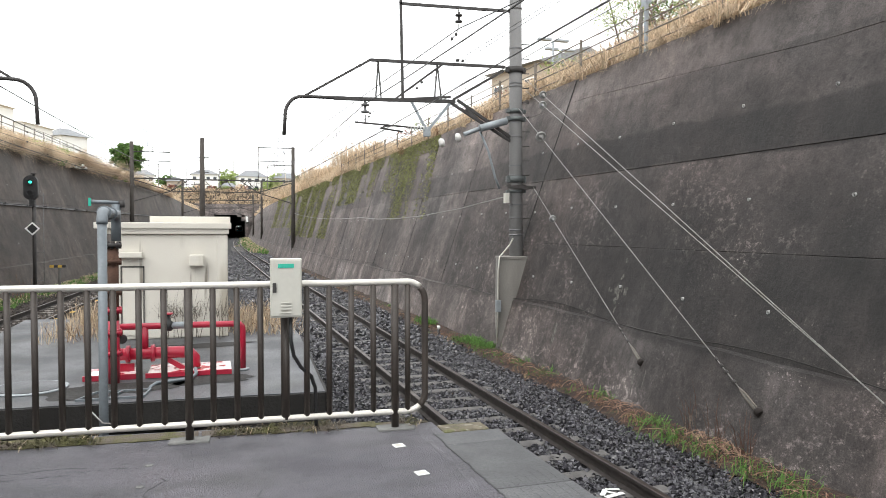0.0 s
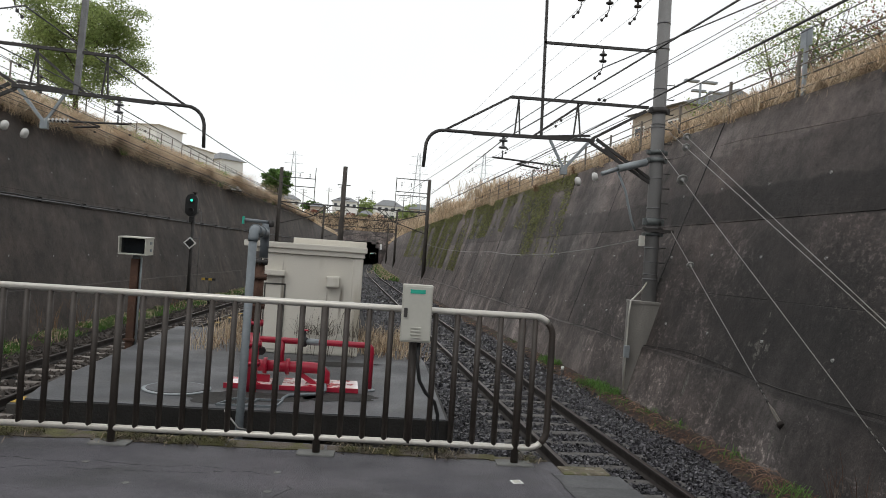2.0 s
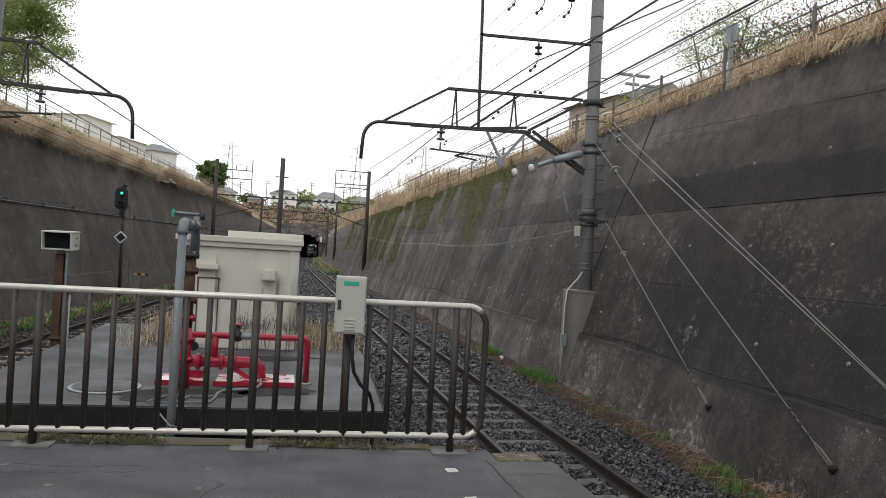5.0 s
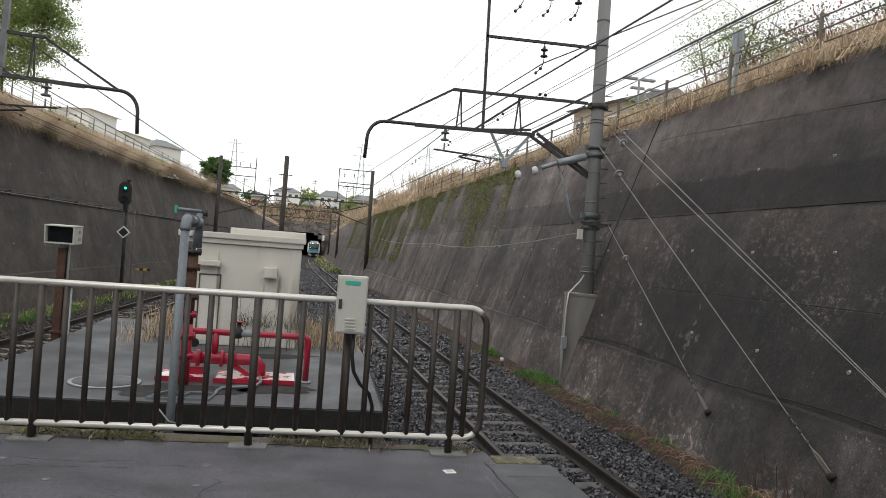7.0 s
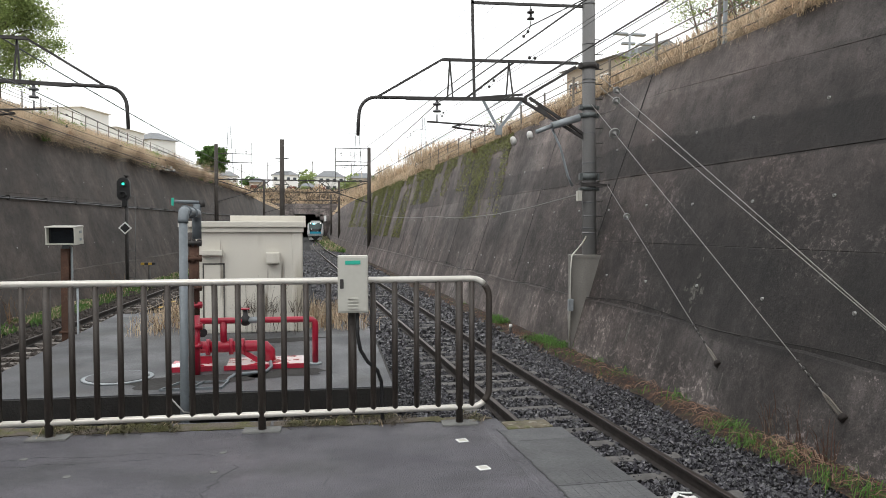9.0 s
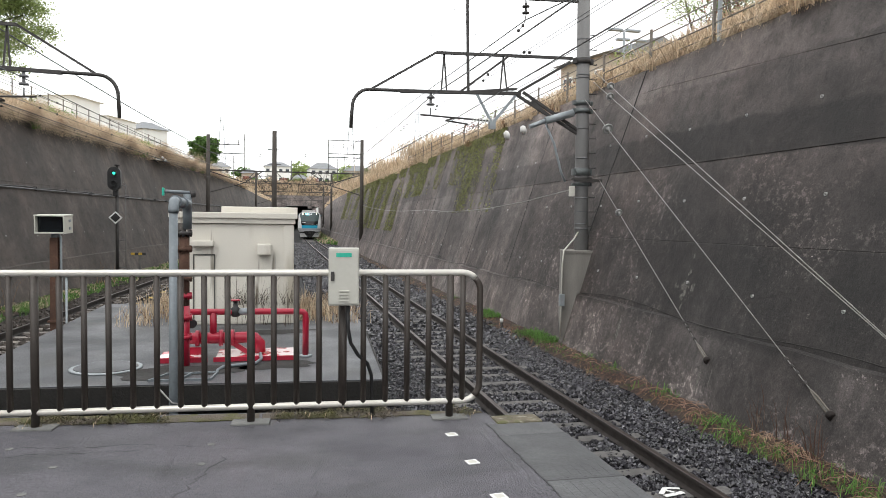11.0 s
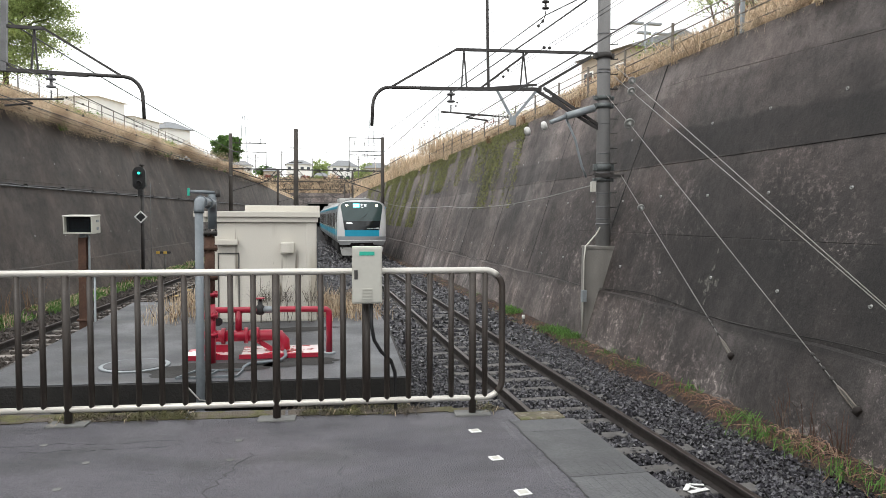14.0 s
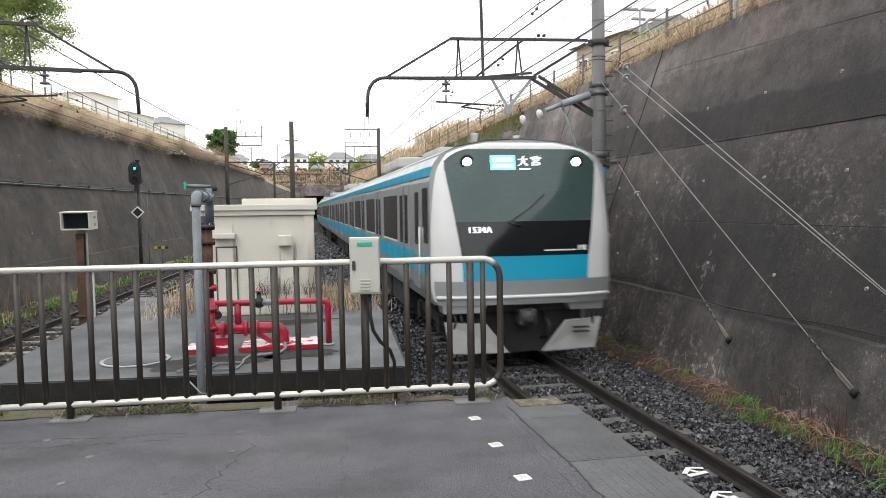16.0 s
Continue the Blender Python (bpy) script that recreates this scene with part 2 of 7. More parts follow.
M = dict(
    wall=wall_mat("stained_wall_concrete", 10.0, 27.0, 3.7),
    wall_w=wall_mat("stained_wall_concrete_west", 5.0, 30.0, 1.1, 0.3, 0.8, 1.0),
    asphalt=surf("wet_asphalt", (0.134, 0.126, 0.147), (0.086, 0.082, 0.098), 0.32, 1.3, bump=0.8, bscale=105, rough2=0.58, grain=0.25, hard=0.17,
                 spots=[((0.036, 0.036, 0.040), 1.1, (1, 2, 1), 0.5, 0.7), ((0.19, 0.185, 0.195), 55, (1, 1, 1), 0.62, 0.72), ((0.014, 0.014, 0.015), 26, (1, 1, 1), 0.63, 0.70)]),
    edge_slab=surf("edge_slab_concrete", (0.108, 0.109, 0.113), (0.074, 0.075, 0.079), 0.6, 3, bump=0.35, bscale=90, grain=0.55, rand=0.12),
    concrete=surf("old_concrete", (0.125, 0.12, 0.112), (0.065, 0.061, 0.057), 0.85, 1.7, bump=0.35, bscale=45,
                  spots=[((0.05, 0.047, 0.042), 1.2, (1, 1, .3), 0.55, 0.7)]),
    # for real black stains, and for shade painted on the slab edge
    black_stain_shade=surf("black_stain_and_shade", (0.024, 0.022, 0.020), (0.010, 0.009, 0.008), 0.8, 3, bump=0.4, bscale=40),
    pad=surf("post_pad_concrete", (0.22, 0.22, 0.21), (0.14, 0.14, 0.135), 0.85, 8, bump=0.2, bscale=80),
    slab=surf("hut_slab_screed", (0.082, 0.084, 0.092), (0.048, 0.050, 0.055), 0.42, 1.2, bump=0.2, bscale=120, rough2=0.65, spots=[((0.045, 0.045, 0.045), 1.6, (1, 1, 1), 0.56, 0.7)]),
    # near black: the shade in the gaps between stones is in this colour
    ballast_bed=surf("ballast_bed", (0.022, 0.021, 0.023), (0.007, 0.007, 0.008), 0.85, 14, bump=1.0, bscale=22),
    stones=surf("ballast_stone", (0.072, 0.069, 0.079), (0.005, 0.005, 0.007), 0.17, 22, bump=0.12, bscale=60, rand=-0.92),
    old_stones=surf("rusty_ballast_stone", (0.085, 0.070, 0.060), (0.042, 0.035, 0.031), 0.8, 9, bump=0.2, bscale=60, rand=-0.45),
    sleeper=surf("sleeper_concrete", (0.15, 0.142, 0.136), (0.078, 0.074, 0.072), 0.85, 6, bump=0.25, bscale=60, rand=0.15),
    old_sleeper=surf("old_pale_sleeper", (0.30, 0.27, 0.245), (0.17, 0.15, 0.135), 0.9, 6, bump=0.3, bscale=50, rand=0.25),
    rail_side=surf("rusty_rail", (0.026, 0.018, 0.015), (0.013, 0.010, 0.009), 0.75, 8, bump=0.15, bscale=90),
    rail_top=surf("worn_rail_head", (0.10, 0.080, 0.070), (0.055, 0.044, 0.039), 0.30, 5, metal=0.6, bump=0.02),
    soil=surf("brown_soil", (0.046, 0.027, 0.019), (0.020, 0.014, 0.012), 0.9, 5, bump=1.0, bscale=32,
              spots=[((0.085, 0.045, 0.03), 6.0, (1, 1, 1), 0.52, 0.66), ((0.05, 0.06, 0.025), 3.0, (1, 1, 1), 0.58, 0.68)]),
    verge=surf("dry_grass_ground", (0.42, 0.33, 0.21), (0.27, 0.205, 0.125), 0.95, 1.2, bump=0.8, bscale=18,
               spots=[((0.09, 0.12, 0.04), 0.5, (1, 1, 1), 0.58, 0.68)]),
    straw=surf("dry_straw", (0.76, 0.62, 0.46), (0.56, 0.43, 0.29), 0.9, 3, bump=0, rand=-0.35, thin=0.3),
    grass=surf("fresh_grass", (0.14, 0.28, 0.06), (0.085, 0.18, 0.04), 0.8, 3, bump=0, rand=-0.35, thin=0.3),
    moss=surf("moss", (0.15, 0.15, 0.05), (0.080, 0.066, 0.042), 0.95, 12, bump=0.8, bscale=60, spots=[((0.12, 0.10, 0.078), 4.0, (1, 1, 1), 0.46, 0.56)]),
    fern=surf("wall_creeper", (0.27, 0.28, 0.11), (0.16, 0.165, 0.07), 0.85, 3, bump=0, rand=-0.4, thin=0.25),
    leaf=surf("spring_leaf", (0.36, 0.43, 0.17), (0.23, 0.30, 0.10), 0.75, 2, bump=0, rand=-0.4, thin=0.55),
    dark_leaf=surf("dark_leaf", (0.12, 0.22, 0.05), (0.065, 0.13, 0.03), 0.75, 2, bump=0, rand=-0.4, thin=0.35),
    red_leaf=surf("red_new_leaf", (0.30, 0.10, 0.06), (0.2, 0.07, 0.045), 0.8, 2, bump=0, rand=-0.3),
    bark=surf("bark", (0.11, 0.085, 0.065), (0.06, 0.048, 0.04), 0.9, 6, bump=0.6, bscale=30),
    rail_white=surf("cream_rail_paint", (0.60, 0.575, 0.53), (0.50, 0.475, 0.43), 0.30, 5, metal=0.35, bump=0.03, grain=0.95),
    bar_brown=surf("brown_bar_paint", (0.056, 0.043, 0.035), (0.033, 0.027, 0.023), 0.5, 7, bump=0.08, bscale=90),
    cabinet=surf("cream_cabinet_paint", (0.52, 0.51, 0.46), (0.47, 0.46, 0.41), 0.45, 2, bump=0.03, grain=0.95),
    teal=surf("teal_label", (0.02, 0.42, 0.30), (0.02, 0.37, 0.27), 0.4, 4, bump=0, grain=0.95),
    black=surf("black_rubber", (0.02, 0.02, 0.021), (0.014, 0.014, 0.015), 0.5, 10, bump=0.05),
    hut=surf("hut_paint", (0.66, 0.63, 0.565), (0.59, 0.56, 0.495), 0.65, 1.3, bump=0.05, bscale=70, grain=0.88,
             spots=[((0.38, 0.345, 0.28), 2.2, (1, 1, 0.22), 0.56, 0.72), ((0.20, 0.175, 0.14), 7, (1, 1, 0.10), 0.62, 0.72)]),
    red=surf("red_pipe_paint", (0.40, 0.014, 0.040), (0.29, 0.011, 0.030), 0.30, 5, bump=0.04, grain=0.95),
    # pale spots put reflected sky, along with wear, into the red
    pale_red=surf("wet_worn_red_sheen", (0.50, 0.02, 0.04), (0.42, 0.018, 0.035), 0.10, 6, bump=0.03, grain=0.95, rough2=0.2,
                  spots=[((0.80, 0.70, 0.70), 8, (1, 1, 1), 0.44, 0.49)]),
    grey_pipe=surf("grey_painted_pipe", (0.19, 0.215, 0.235), (0.14, 0.16, 0.175), 0.5, 5, metal=0.2, bump=0.06, grain=0.88),
    straw_litter=surf("curled_dead_stalk", (0.42, 0.28, 0.20), (0.20, 0.115, 0.08), 0.85, 4, bump=0, rand=-0.45),
    rust_litter=surf("fallen_leaf", (0.17, 0.075, 0.048), (0.06, 0.030, 0.022), 0.85, 4, bump=0, rand=-0.5),
    dead_weed=surf("dead_weed", (0.34, 0.22, 0.12), (0.20, 0.11, 0.065), 0.9, 3, bump=0, rand=-0.4),
    rust=surf("rusted_steel", (0.12, 0.06, 0.038), (0.06, 0.034, 0.025), 0.85, 6, bump=0.4, bscale=50,
              spots=[((0.20, 0.16, 0.13), 5, (1, 1, .4), 0.62, 0.7)]),
    galv=surf("galvanised_pipe", (0.33, 0.36, 0.38), (0.25, 0.275, 0.29), 0.5, 5, metal=0.35, bump=0.06, grain=0.88),
    pedestal=surf("pedestal_concrete", (0.30, 0.285, 0.26), (0.13, 0.122, 0.112), 0.85, 2.2, bump=0.35, bscale=45, stretch=(1, 1, 0.3)),
    end_stone=surf("mossy_end_stone", (0.20, 0.17, 0.12), (0.09, 0.08, 0.055), 0.9, 14, bump=0.9, bscale=50, spots=[((0.11, 0.11, 0.05), 9, (1, 1, 1), 0.54, 0.64), ((0.25, 0.23, 0.19), 16, (1, 1, 1), 0.56, 0.64)]),
    bead=surf("weathered_porcelain", (0.40, 0.40, 0.385), (0.29, 0.29, 0.28), 0.35, 14, bump=0.03, grain=0.8),
    pole=surf("pole_concrete", (0.235, 0.232, 0.23), (0.15, 0.148, 0.147), 0.85, 2.5, bump=0.25, bscale=70, stretch=(1, 1, 0.2)),
    dark_pole=surf("dark_pole", (0.07, 0.06, 0.052), (0.05, 0.043, 0.038), 0.8, 3, bump=0.2),
    steel=surf("dark_painted_steel", (0.055, 0.05, 0.048), (0.035, 0.032, 0.031), 0.6, 5, bump=0.1, bscale=60),
    band=surf("steel_band", (0.20, 0.20, 0.205), (0.14, 0.14, 0.145), 0.45, 6, metal=0.5, bump=0.05),
    old_rail=surf("weathered_rail", (0.22, 0.20, 0.175), (0.15, 0.13, 0.11), 0.7, 4, bump=0.1),
    porcelain=surf("porcelain", (0.66, 0.65, 0.63), (0.55, 0.54, 0.52), 0.25, 5, bump=0, grain=0.95),
    wire=surf("wire", (0.10, 0.10, 0.10), (0.07, 0.07, 0.07), 0.6, 4, bump=0),
    pale_wire=surf("pale_strand", (0.38, 0.375, 0.36), (0.28, 0.275, 0.265), 0.55, 4, metal=0.3, bump=0),
    stainless=surf("train_stainless", (0.38, 0.39, 0.40), (0.31, 0.32, 0.33), 0.38, 1.2, metal=0.55, bump=0.02, grain=0.95),
    train_white=surf("train_white", (0.66, 0.66, 0.66), (0.60, 0.60, 0.60), 0.35, 2, bump=0, grain=0.95),
    skirt_white=surf("soiled_skirt_paint", (0.50, 0.50, 0.49), (0.40, 0.40, 0.385), 0.5, 4, bump=0.03, grain=0.85),
    train_blue=surf("train_sky_blue", (0.008, 0.34, 0.52), (0.007, 0.30, 0.46), 0.35, 2, bump=0, grain=0.95),
    train_roof=surf("train_roof", (0.48, 0.48, 0.47), (0.38, 0.38, 0.37), 0.6, 1.5, bump=0.05, grain=0.95),
    screen_glass=surf("train_tinted_screen", (0.062, 0.098, 0.098), (0.040, 0.066, 0.066), 0.05, 0.8, bump=0, rough2=0.09),
    train_glass=surf("train_black_glass", (0.010, 0.013, 0.015), (0.008, 0.010, 0.012), 0.08, 2, bump=0, rough2=0.12),
    train_under=surf("train_underframe", (0.026, 0.025, 0.025), (0.013, 0.013, 0.013), 0.7, 5, bump=0.15, grain=0.95),
    door_grey=surf("train_door", (0.36, 0.37, 0.38), (0.31, 0.32, 0.33), 0.42, 2, metal=0.5, bump=0, grain=0.95),
    white=surf("white_paint", (0.78, 0.78, 0.76), (0.70, 0.70, 0.68), 0.5, 8, bump=0.03, grain=0.95),
    yellow=surf("yellow_paint", (0.55, 0.36, 0.05), (0.45, 0.28, 0.04), 0.6, 8, bump=0.05, grain=0.95),
    house_white=surf("house_render", (0.80, 0.80, 0.78), (0.72, 0.72, 0.70), 0.8, 0.6, bump=0.05, grain=0.95),
    house_tan=surf("house_tan", (0.42, 0.36, 0.29), (0.36, 0.31, 0.25), 0.8, 0.6, bump=0.05, grain=0.95),
    house_brick=surf("house_brick", (0.28, 0.14, 0.10), (0.22, 0.11, 0.085), 0.85, 3, bump=0.1),
    roof_grey=surf("roof_tile_grey", (0.26, 0.27, 0.28), (0.19, 0.20, 0.21), 0.7, 2, bump=0.2, bscale=12),
    window=surf("house_window", (0.05, 0.06, 0.07), (0.035, 0.042, 0.05), 0.08, 1, bump=0, rough2=0.12),
    # pale panes: the washed-out look of distance is put into the colour
    window_pale=surf("washed_out_window", (0.34, 0.36, 0.37), (0.26, 0.28, 0.29), 0.2, 1, bump=0, rough2=0.3),
    lime=surf("lime_streaked_concrete", (0.20, 0.19, 0.17), (0.07, 0.066, 0.06), 0.85, 14, bump=0.5, bscale=50, stretch=(1, 1, 0.3), grain=0.3, hard=0.12),
    clamp=surf("greenish_zinc", (0.15, 0.165, 0.165), (0.09, 0.10, 0.10), 0.5, 9, metal=0.3, bump=0.1),
    lamp_green=glow("green_aspect", (0.04, 0.9, 0.6), 1.1),
    headlight=glow("headlight", (1.0, 0.97, 0.72), 4.0),
    display=glow("display_cyan", (0.15, 0.85, 0.95), 0.9),
    display_white=glow("display_white", (0.95, 0.97, 1.0), 1.1),
)


# ---- building helpers ----
def box(bm, x0, x1, y0, y1, z0, z1, m=None, bevel=0.0):
    """An upright box, by default in place; m: a matrix laid over it."""
    vs = [bm.verts.new(m @ Vector(p) if m else p) for p in
          ((x0, y0, z0), (x1, y0, z0), (x1, y1, z0), (x0, y1, z0), (x0, y0, z1), (x1, y0, z1), (x1, y1, z1), (x0, y1, z1))]
    fs = [bm.faces.new([vs[i] for i in f]) for f in ((3, 2, 1, 0), (4, 5, 6, 7), (0, 1, 5, 4), (1, 2, 6, 5), (2, 3, 7, 6), (3, 0, 4, 7))]
    if bevel:
        bmesh.ops.bevel(bm, geom=list({e for f in fs for e in f.edges}), offset=bevel, segments=2, affect="EDGES", profile=0.6)
    return bm


def tube(bm, pts, r, seg=10, r1=None, caps=True):
    """A round bar along points; r to r1 in radius."""
    pts = [Vector(p) for p in pts]
    rings, up0 = [], None
    for i, p in enumerate(pts):
        d = (pts[min(i + 1, len(pts) - 1)] - pts[max(i - 1, 0)]).normalized()
        if up0 is None:
            up0 = Vector((0, 0, 1)) if abs(d.z) < 0.9 else Vector((0, 1, 0))
        a = d.cross(up0).normalized()
        c = a.cross(d).normalized()
        up0 = c
        rad = r if r1 is None else r + (r1 - r) * i / (len(pts) - 1)
        rings.append([bm.verts.new(p + rad * (math.cos(2 * math.pi * k / seg) * a + math.sin(2 * math.pi * k / seg) * c)) for k in range(seg)])
    for q, w in zip(rings, rings[1:]):
        for k in range(seg):
            f = bm.faces.new((q[k], q[(k + 1) % seg], w[(k + 1) % seg], w[k]))
            f.smooth = seg > 5
    if caps:
        bm.faces.new(rings[0][::-1])
        bm.faces.new(rings[-1])
    return bm


def bar(bm, p, q, w, h=None):
    """A square bar from p to q."""
    p, q = Vector(p), Vector(q)
    h = h or w
    d = q - p
    m = Matrix.Translation(p) @ d.to_track_quat("Y", "Z").to_matrix().to_4x4()
    return box(bm, -w / 2, w / 2, 0, d.length, -h / 2, h / 2, m)


def lathe(bm, base, rows, seg=14, axis=(0, 0, 1)):
    """A turned body: rows of (height, radius) along an axis from base."""
    m = Matrix.Translation(base) @ Vector(axis).to_track_quat("Z", "Y").to_matrix().to_4x4()
    rings = [[bm.verts.new(m @ Vector((r * math.cos(2 * math.pi * k / seg), r * math.sin(2 * math.pi * k / seg), h))) for k in range(seg)] for h, r in rows]
    for q, w in zip(rings, rings[1:]):
        for k in range(seg):
            bm.faces.new((q[k], q[(k + 1) % seg], w[(k + 1) % seg], w[k])).smooth = True
    bm.faces.new(rings[0][::-1])
    bm.faces.new(rings[-1])
    return bm


def mesh_of(name, bm, material):
    bmesh.ops.recalc_face_normals(bm, faces=bm.faces)
    me = bpy.data.meshes.new(name)
    bm.to_mesh(me)
    bm.free()
    me.materials.append(M[material] if isinstance(material, str) else material)
    return me


def part(name, bm, material, parent, label=""):
    """One mesh object under a thing or a part, in the thing's space."""
    ob = new(name, mesh_of(name, bm, material))
    ob.parent = parent
    if label:
        tagged(ob, label)
    return ob


def thing(name, label, category, at=(0, 0, 0), turn=0.0, group="", kind=""):
    ob = new(name)
    ob.empty_display_size = 0.1
    ob.matrix_basis = pose(*at, 0, 0, turn)
    return tagged(ob, label, category, group, kind)


def whole(name, bm, material, label, category, group="", kind=""):
    """A thing of one mesh."""
    return tagged(new(name, mesh_of(name, bm, material)), label, category, group, kind)


def B():
    return bmesh.new()


def arrays(name, verts, faces, material, parent=None):
    me = bpy.data.meshes.new(name)
    me.from_pydata(verts, [], faces)
    me.materials.append(M[material])
    ob = new(name, me)
    ob.parent = parent
    return ob


def grid_mesh(xs, ys, zf, bm=None):
    """A sheet over the lines xs and ys: xs may depend on y."""
    bm = bm or B()
    rows = []
    for y in ys:
        rows.append([bm.verts.new((x, y, zf(x, y))) for x in (xs(y) if callable(xs) else xs)])
    for a, b in zip(rows, rows[1:]):
        for k in range(len(a) - 1):
            bm.faces.new((a[k], a[k + 1], b[k + 1], b[k]))
    return bm


# ---- the plan of the line ----
RAIL_Z = -1.1
PORTAL_Y = 208.0


def track_x(y):
    """Centre of the near track."""
    if y < 70:
        return 3.48
    if y < 140:
        return 3.48 + 0.00029 * (y - 70) ** 2
    return 4.901 + 0.0406 * (y - 140)


def track2_x(y):
    """Centre of the far track, which closes up to the near one."""
    far = track_x(y) - 3.9
    t = max(0.0, min(1.0, (y - 85) / 40))
    t = t * t * (3 - 2 * t)
    return (1 - t) * (-5.35 + 0.058 * (y - 15)) + t * far


def foot_r(y):
    return track_x(y) + 2.65


def foot_l(y):
    return track2_x(y) - 3.0 if y > 20 else track2_x(20) - 3.0 + 0.058 * (y - 20)


WALL_TOP = 4.87
BATTER = 0.3


def top_l(y):
    return WALL_TOP + max(0.0, min(1.0, (y - 25) / 45)) * 0.9


def steps(a, b, n):
    return [a + (b - a) * i / n for i in range(n + 1)]


YS = [-60, -40, -24, -12, -4] + steps(0, 30, 60) + steps(31.5, 60, 19) + steps(65, PORTAL_Y, 24)

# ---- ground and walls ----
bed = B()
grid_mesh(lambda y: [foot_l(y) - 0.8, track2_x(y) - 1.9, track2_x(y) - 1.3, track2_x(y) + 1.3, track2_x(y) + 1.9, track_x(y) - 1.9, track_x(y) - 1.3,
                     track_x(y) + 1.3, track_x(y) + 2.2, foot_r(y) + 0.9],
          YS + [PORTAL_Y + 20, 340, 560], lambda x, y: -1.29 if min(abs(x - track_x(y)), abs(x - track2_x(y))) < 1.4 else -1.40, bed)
tagged(whole("ground", bed, "ballast_bed", "ballast ground of the railway cutting, blackened for shade between stones", "ground", kind="structure"))


def joint_rise(z, y):
    return max(-0.1, min(0.25, 0.055 * (y - 9.5))) if 4.0 < z < 4.1 else 0.0


def retaining_wall(name, foot, side, top, label, mt):
    """A battered concrete wall with a thick toe, poured in lifts with grooved joints."""
    bm = B()
    lifts = [(-1.5, -0.035), (-0.19, -0.035), (-0.165, 0.03)]
    for z in (1.12, 2.53, 4.05):
        lifts += [(z - 0.008, 0.03), (z, 0.045), (z + 0.008, 0.022 if z == 2.53 else 0.03)]
    rows = []
    for y in YS + [PORTAL_Y + 1]:
        g = (0.15 + 0.6 * random.random()) * (1.0 if y < 18 else 0.15)
        k = (top(y) + 1.2) / (WALL_TOP + 1.2)
        ledge = 0.035 * noise.noise((y * 0.55, 2.0, 0)) + 0.02 * noise.noise((y * 2.1, 5.0, 0)) + (0.03 if y > 9 else -0.01)
        shaped = [(z + ledge if -0.3 < z < 0 else z, d) for z, d in lifts]
        line = [(foot(y) + side * (BATTER * (z * k + joint_rise(z, y) + 1.2) + (0.03 + (d - 0.03) * g if d > 0.03 else d)), y, z * k + joint_rise(z, y)) for z, d in shaped]
        tz = top(y)
        line += [(foot(y) + side * (BATTER * (tz + 1.2) + 0.03), y, tz), (foot(y) + side * (BATTER * (tz + 1.2) + 0.55), y, tz), (foot(y) + side * 3.2, y, -1.6)]
        rows.append([bm.verts.new(p) for p in line])
    for a, b in zip(rows, rows[1:]):
        for k in range(len(a) - 1):
            bm.faces.new((a[k], a[k + 1], b[k + 1], b[k]))
    return whole(name, bm, mt, label, "wall", kind="structure")


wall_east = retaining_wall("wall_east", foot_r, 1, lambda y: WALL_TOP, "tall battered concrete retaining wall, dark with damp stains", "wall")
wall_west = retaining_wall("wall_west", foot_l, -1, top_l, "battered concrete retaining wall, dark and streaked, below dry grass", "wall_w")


def bank(name, foot, side, top, run, rise, label):
    """The dry bank above a wall, rising to level land."""
    bm = B()

    def line(y):
        edge = foot(y) + side * (BATTER * (top(y) + 1.2) + 0.3)
        return [edge + side * d for d in (0, 0.35, run * 0.5, run, run + 4, run + 30, run + 120)]

    def height(x, y):
        edge = foot(y) + side * (BATTER * (top(y) + 1.2) + 0.3)
        d = abs(x - edge)
        h = top(y) - 0.02 + min(d, run) / run * rise
        if d > 0.2:
            h += 0.12 * noise.noise((x * 0.7, y * 0.7, 0)) + 0.02
        return h
    grid_mesh(line, YS + [PORTAL_Y + 2], height, bm)
    return whole(name, bm, "verge", label, "bank", kind="structure")


bank_east = bank("bank_east", foot_r, 1, lambda y: WALL_TOP, 2.2, 1.2, "bank of dry yellow grass above the wall")
bank_west = bank("bank_west", foot_l, -1, top_l, 5.0, 2.2, "bank of dry yellow grass above the wall")

# the hill over the tunnel and the land to the horizon
PX = track_x(PORTAL_Y) - 1.95
bm = B()
for x0, x1, z0, z1 in ((-30, PX - 4.4, -1.6, 8.2), (PX + 3.8, 60, -1.6, 8.2), (PX - 4.4, PX + 3.8, 5.2, 8.2)):
    box(bm, x0, x1, PORTAL_Y, PORTAL_Y + 1.2, z0, z1)
for a, b in ((1.6, 4.3), (2.8, 3.2)):
    box(bm, PX + a, PX + 3.81, PORTAL_Y + 0.02, PORTAL_Y + 1.15, b + 0.3, 5.21)
portal = whole("portal_wall", bm, "wall", "dark concrete tunnel portal wall across the cutting", "tunnel portal", kind="structure")
bm = B()
for x0, x1, z0, z1 in ((-5.2, -4.4, -1.6, 5.9), (4.0, 4.8, -1.6, 5.9), (-5.2, 4.8, 5.25, 5.9)):
    vs = []
    for y, dx in ((PORTAL_Y + 1.2, 0.05), (560, 14.3)):
        vs.append([bm.verts.new((PX + dx + x, y, z)) for x, z in ((x0, z0), (x1, z0), (x1, z1), (x0, z1))])
    for k in range(4):
        bm.faces.new((vs[0][k], vs[0][(k + 1) % 4], vs[1][(k + 1) % 4], vs[1][k]))
    bm.faces.new(vs[0])
    bm.faces.new(vs[1])
# added end wall, keeps the bright sky from showing through the tunnel
box(bm, PX + 8, PX + 22, 556, 557, -1.6, 5.9)
